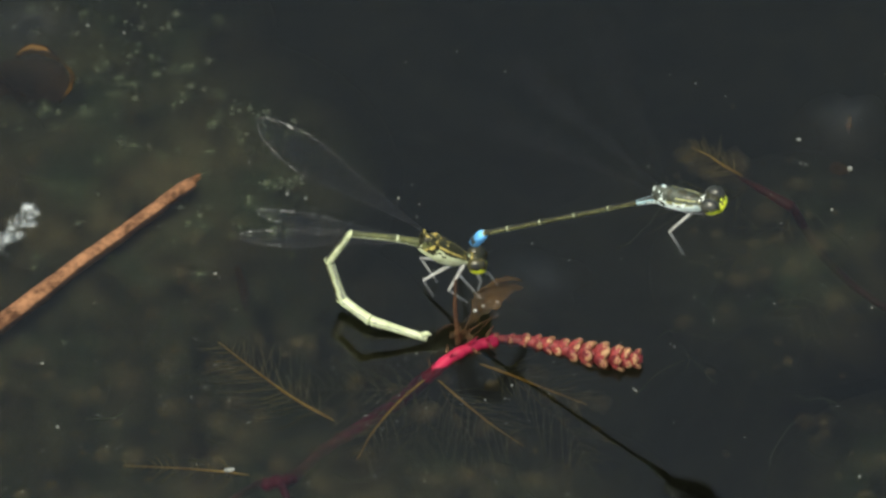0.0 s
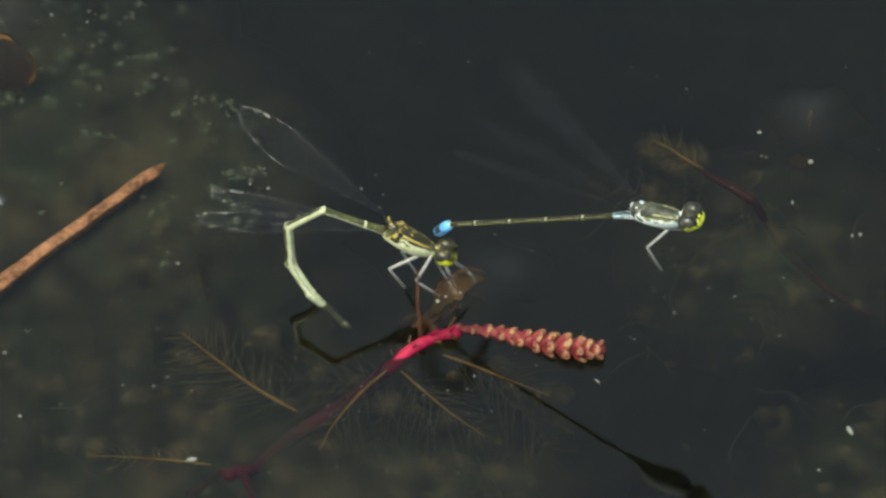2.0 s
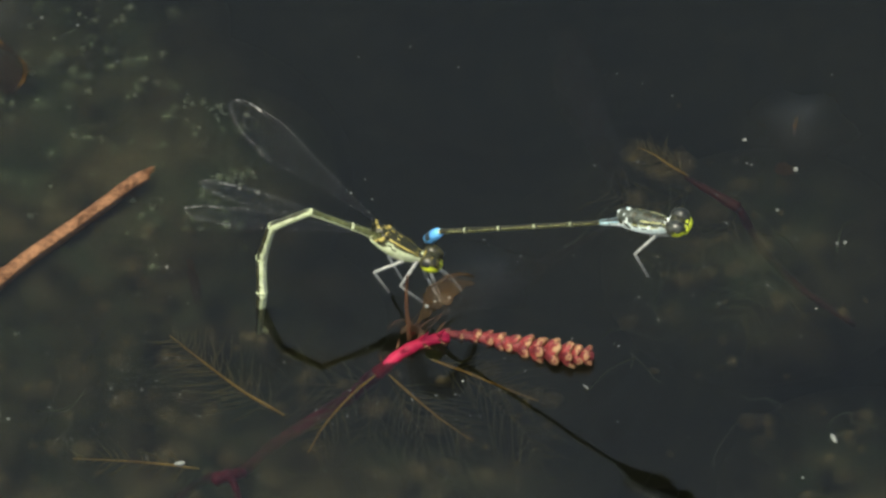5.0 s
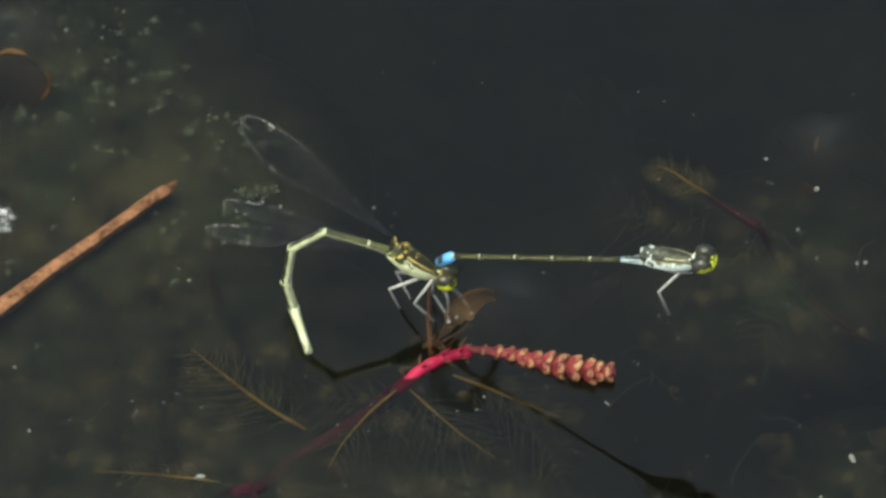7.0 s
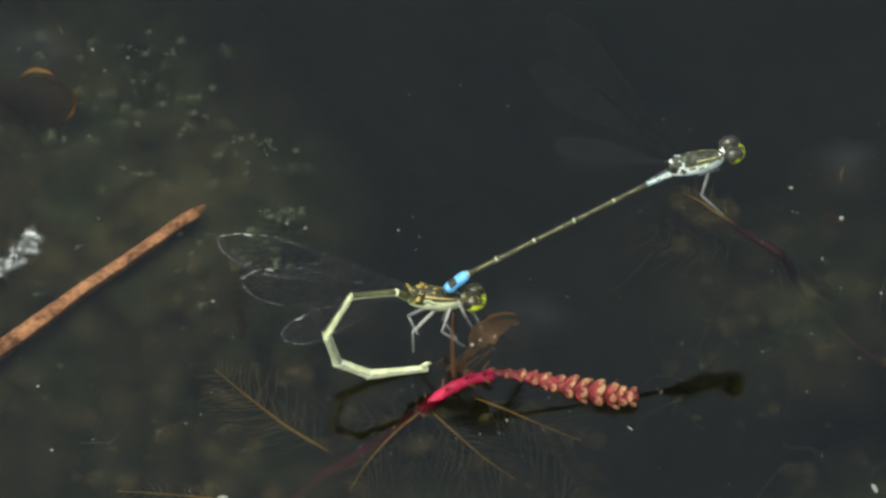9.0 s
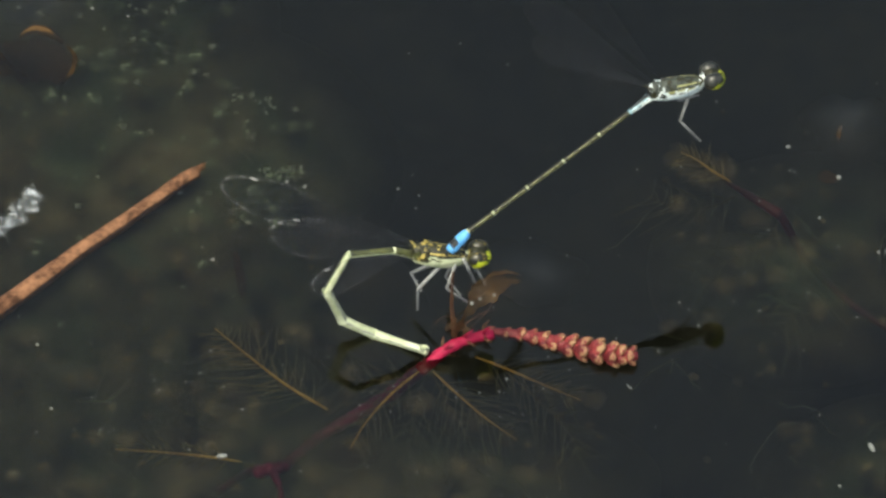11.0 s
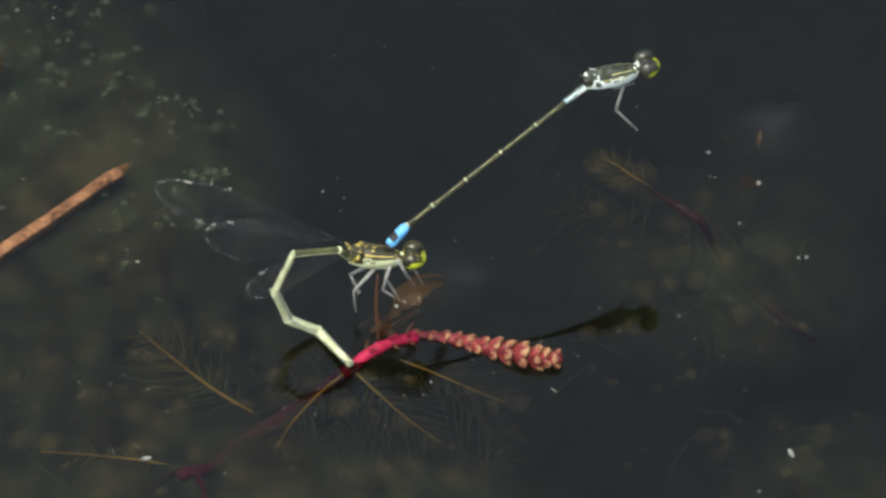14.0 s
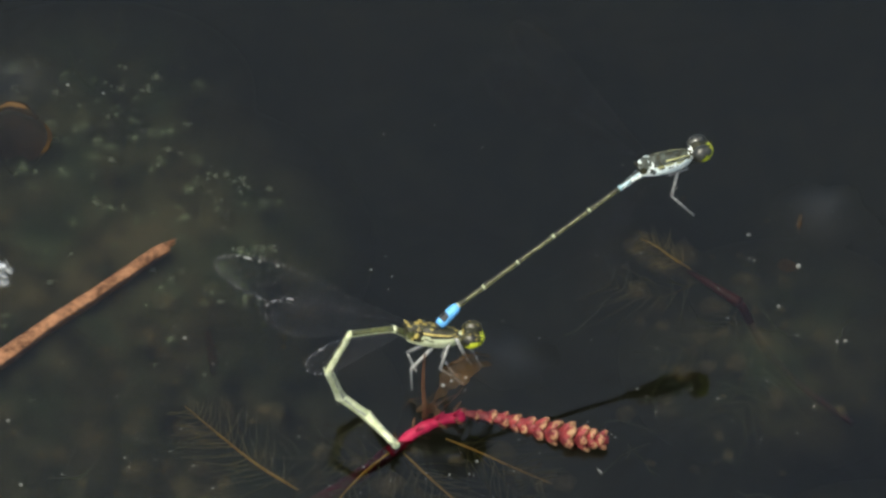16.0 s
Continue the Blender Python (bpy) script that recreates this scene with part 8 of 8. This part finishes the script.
    walk(male_leg.children[0], [
        (0, pose(0.00284, 0.00000, 0.00000, -2.5, -79.0, 53.8)),
        (8.1, pose(0.00284, 0.00000, 0.00000, -2.5, -79.0, 53.8)),
        (8.9, pose(0.00284, 0.00000, 0.00000, 11.7, -52.2, -1.3)),
        (16, pose(0.00284, 0.00000, 0.00000, 11.7, -52.2, -1.3)),
    ])
    # wing beats of the hovering male
    for i, flap in enumerate(male_wings):
        side, back, lag = (-1, 1)[i % 2], (0.42, 0.62)[i // 2], (0.0, 1.1)[i // 2]
        beats = []
        for k in range(481):
            a = radians(48 + 36 * math.sin(2 * math.pi * 9.1 * k / 30 + lag + 0.4 * math.sin(k * 0.05)))
            way = Vector((-back, side * 0.85 * math.cos(a), 0.85 * math.sin(a))).normalized()
            up = Vector((1, 0, 0.15 * math.cos(a)))
            z = way.cross(up).normalized()
            m = Matrix((way, z.cross(way), z)).transposed().to_4x4()
            beats.append((k / 30, Matrix.Translation(((1.5 - 0.7 * (i // 2)) * MM, side * 0.4 * MM, 1.15 * MM)) @ m))
        walk(flap, beats)
    # the western litter shifts a little
    for adrift in west_bits:
        place = adrift.matrix_basis.copy()
        walk(adrift, [(t, Matrix.Translation((x * MM, y * MM, 0)) @ place) for t, x, y in ((0, 0, 0), (6, 0.1, 0.1), (7, 0, -0.1), (8.5, 0.25, -0.45), (9.5, 0.4, -0.5), (12, 0.4, -0.6), (13, 0.3, -0.7), (13.5, 0.3, -0.3), (16, 0.1, -0.2))])
    # the eastern weed drifts a little
    for adrift in (sunken_shoot, east_filaments, east_specks, east_floc, *east_bits):
        place = adrift.matrix_basis.copy()
        walk(adrift, [(0, Matrix.Translation((0 * MM, 0 * MM, 0)) @ place), (3.5, Matrix.Translation((-0.45 * MM, -0.2 * MM, 0)) @ place), (7, Matrix.Translation((-0.9 * MM, -0.35 * MM, 0)) @ place), (9.5, Matrix.Translation((-0.95 * MM, -0.75 * MM, 0)) @ place), (12, Matrix.Translation((-1.35 * MM, -0.7 * MM, 0)) @ place), (14, Matrix.Translation((-1.65 * MM, -0.95 * MM, 0)) @ place), (16, Matrix.Translation((-2.5 * MM, -0.88 * MM, 0)) @ place)])


motions()
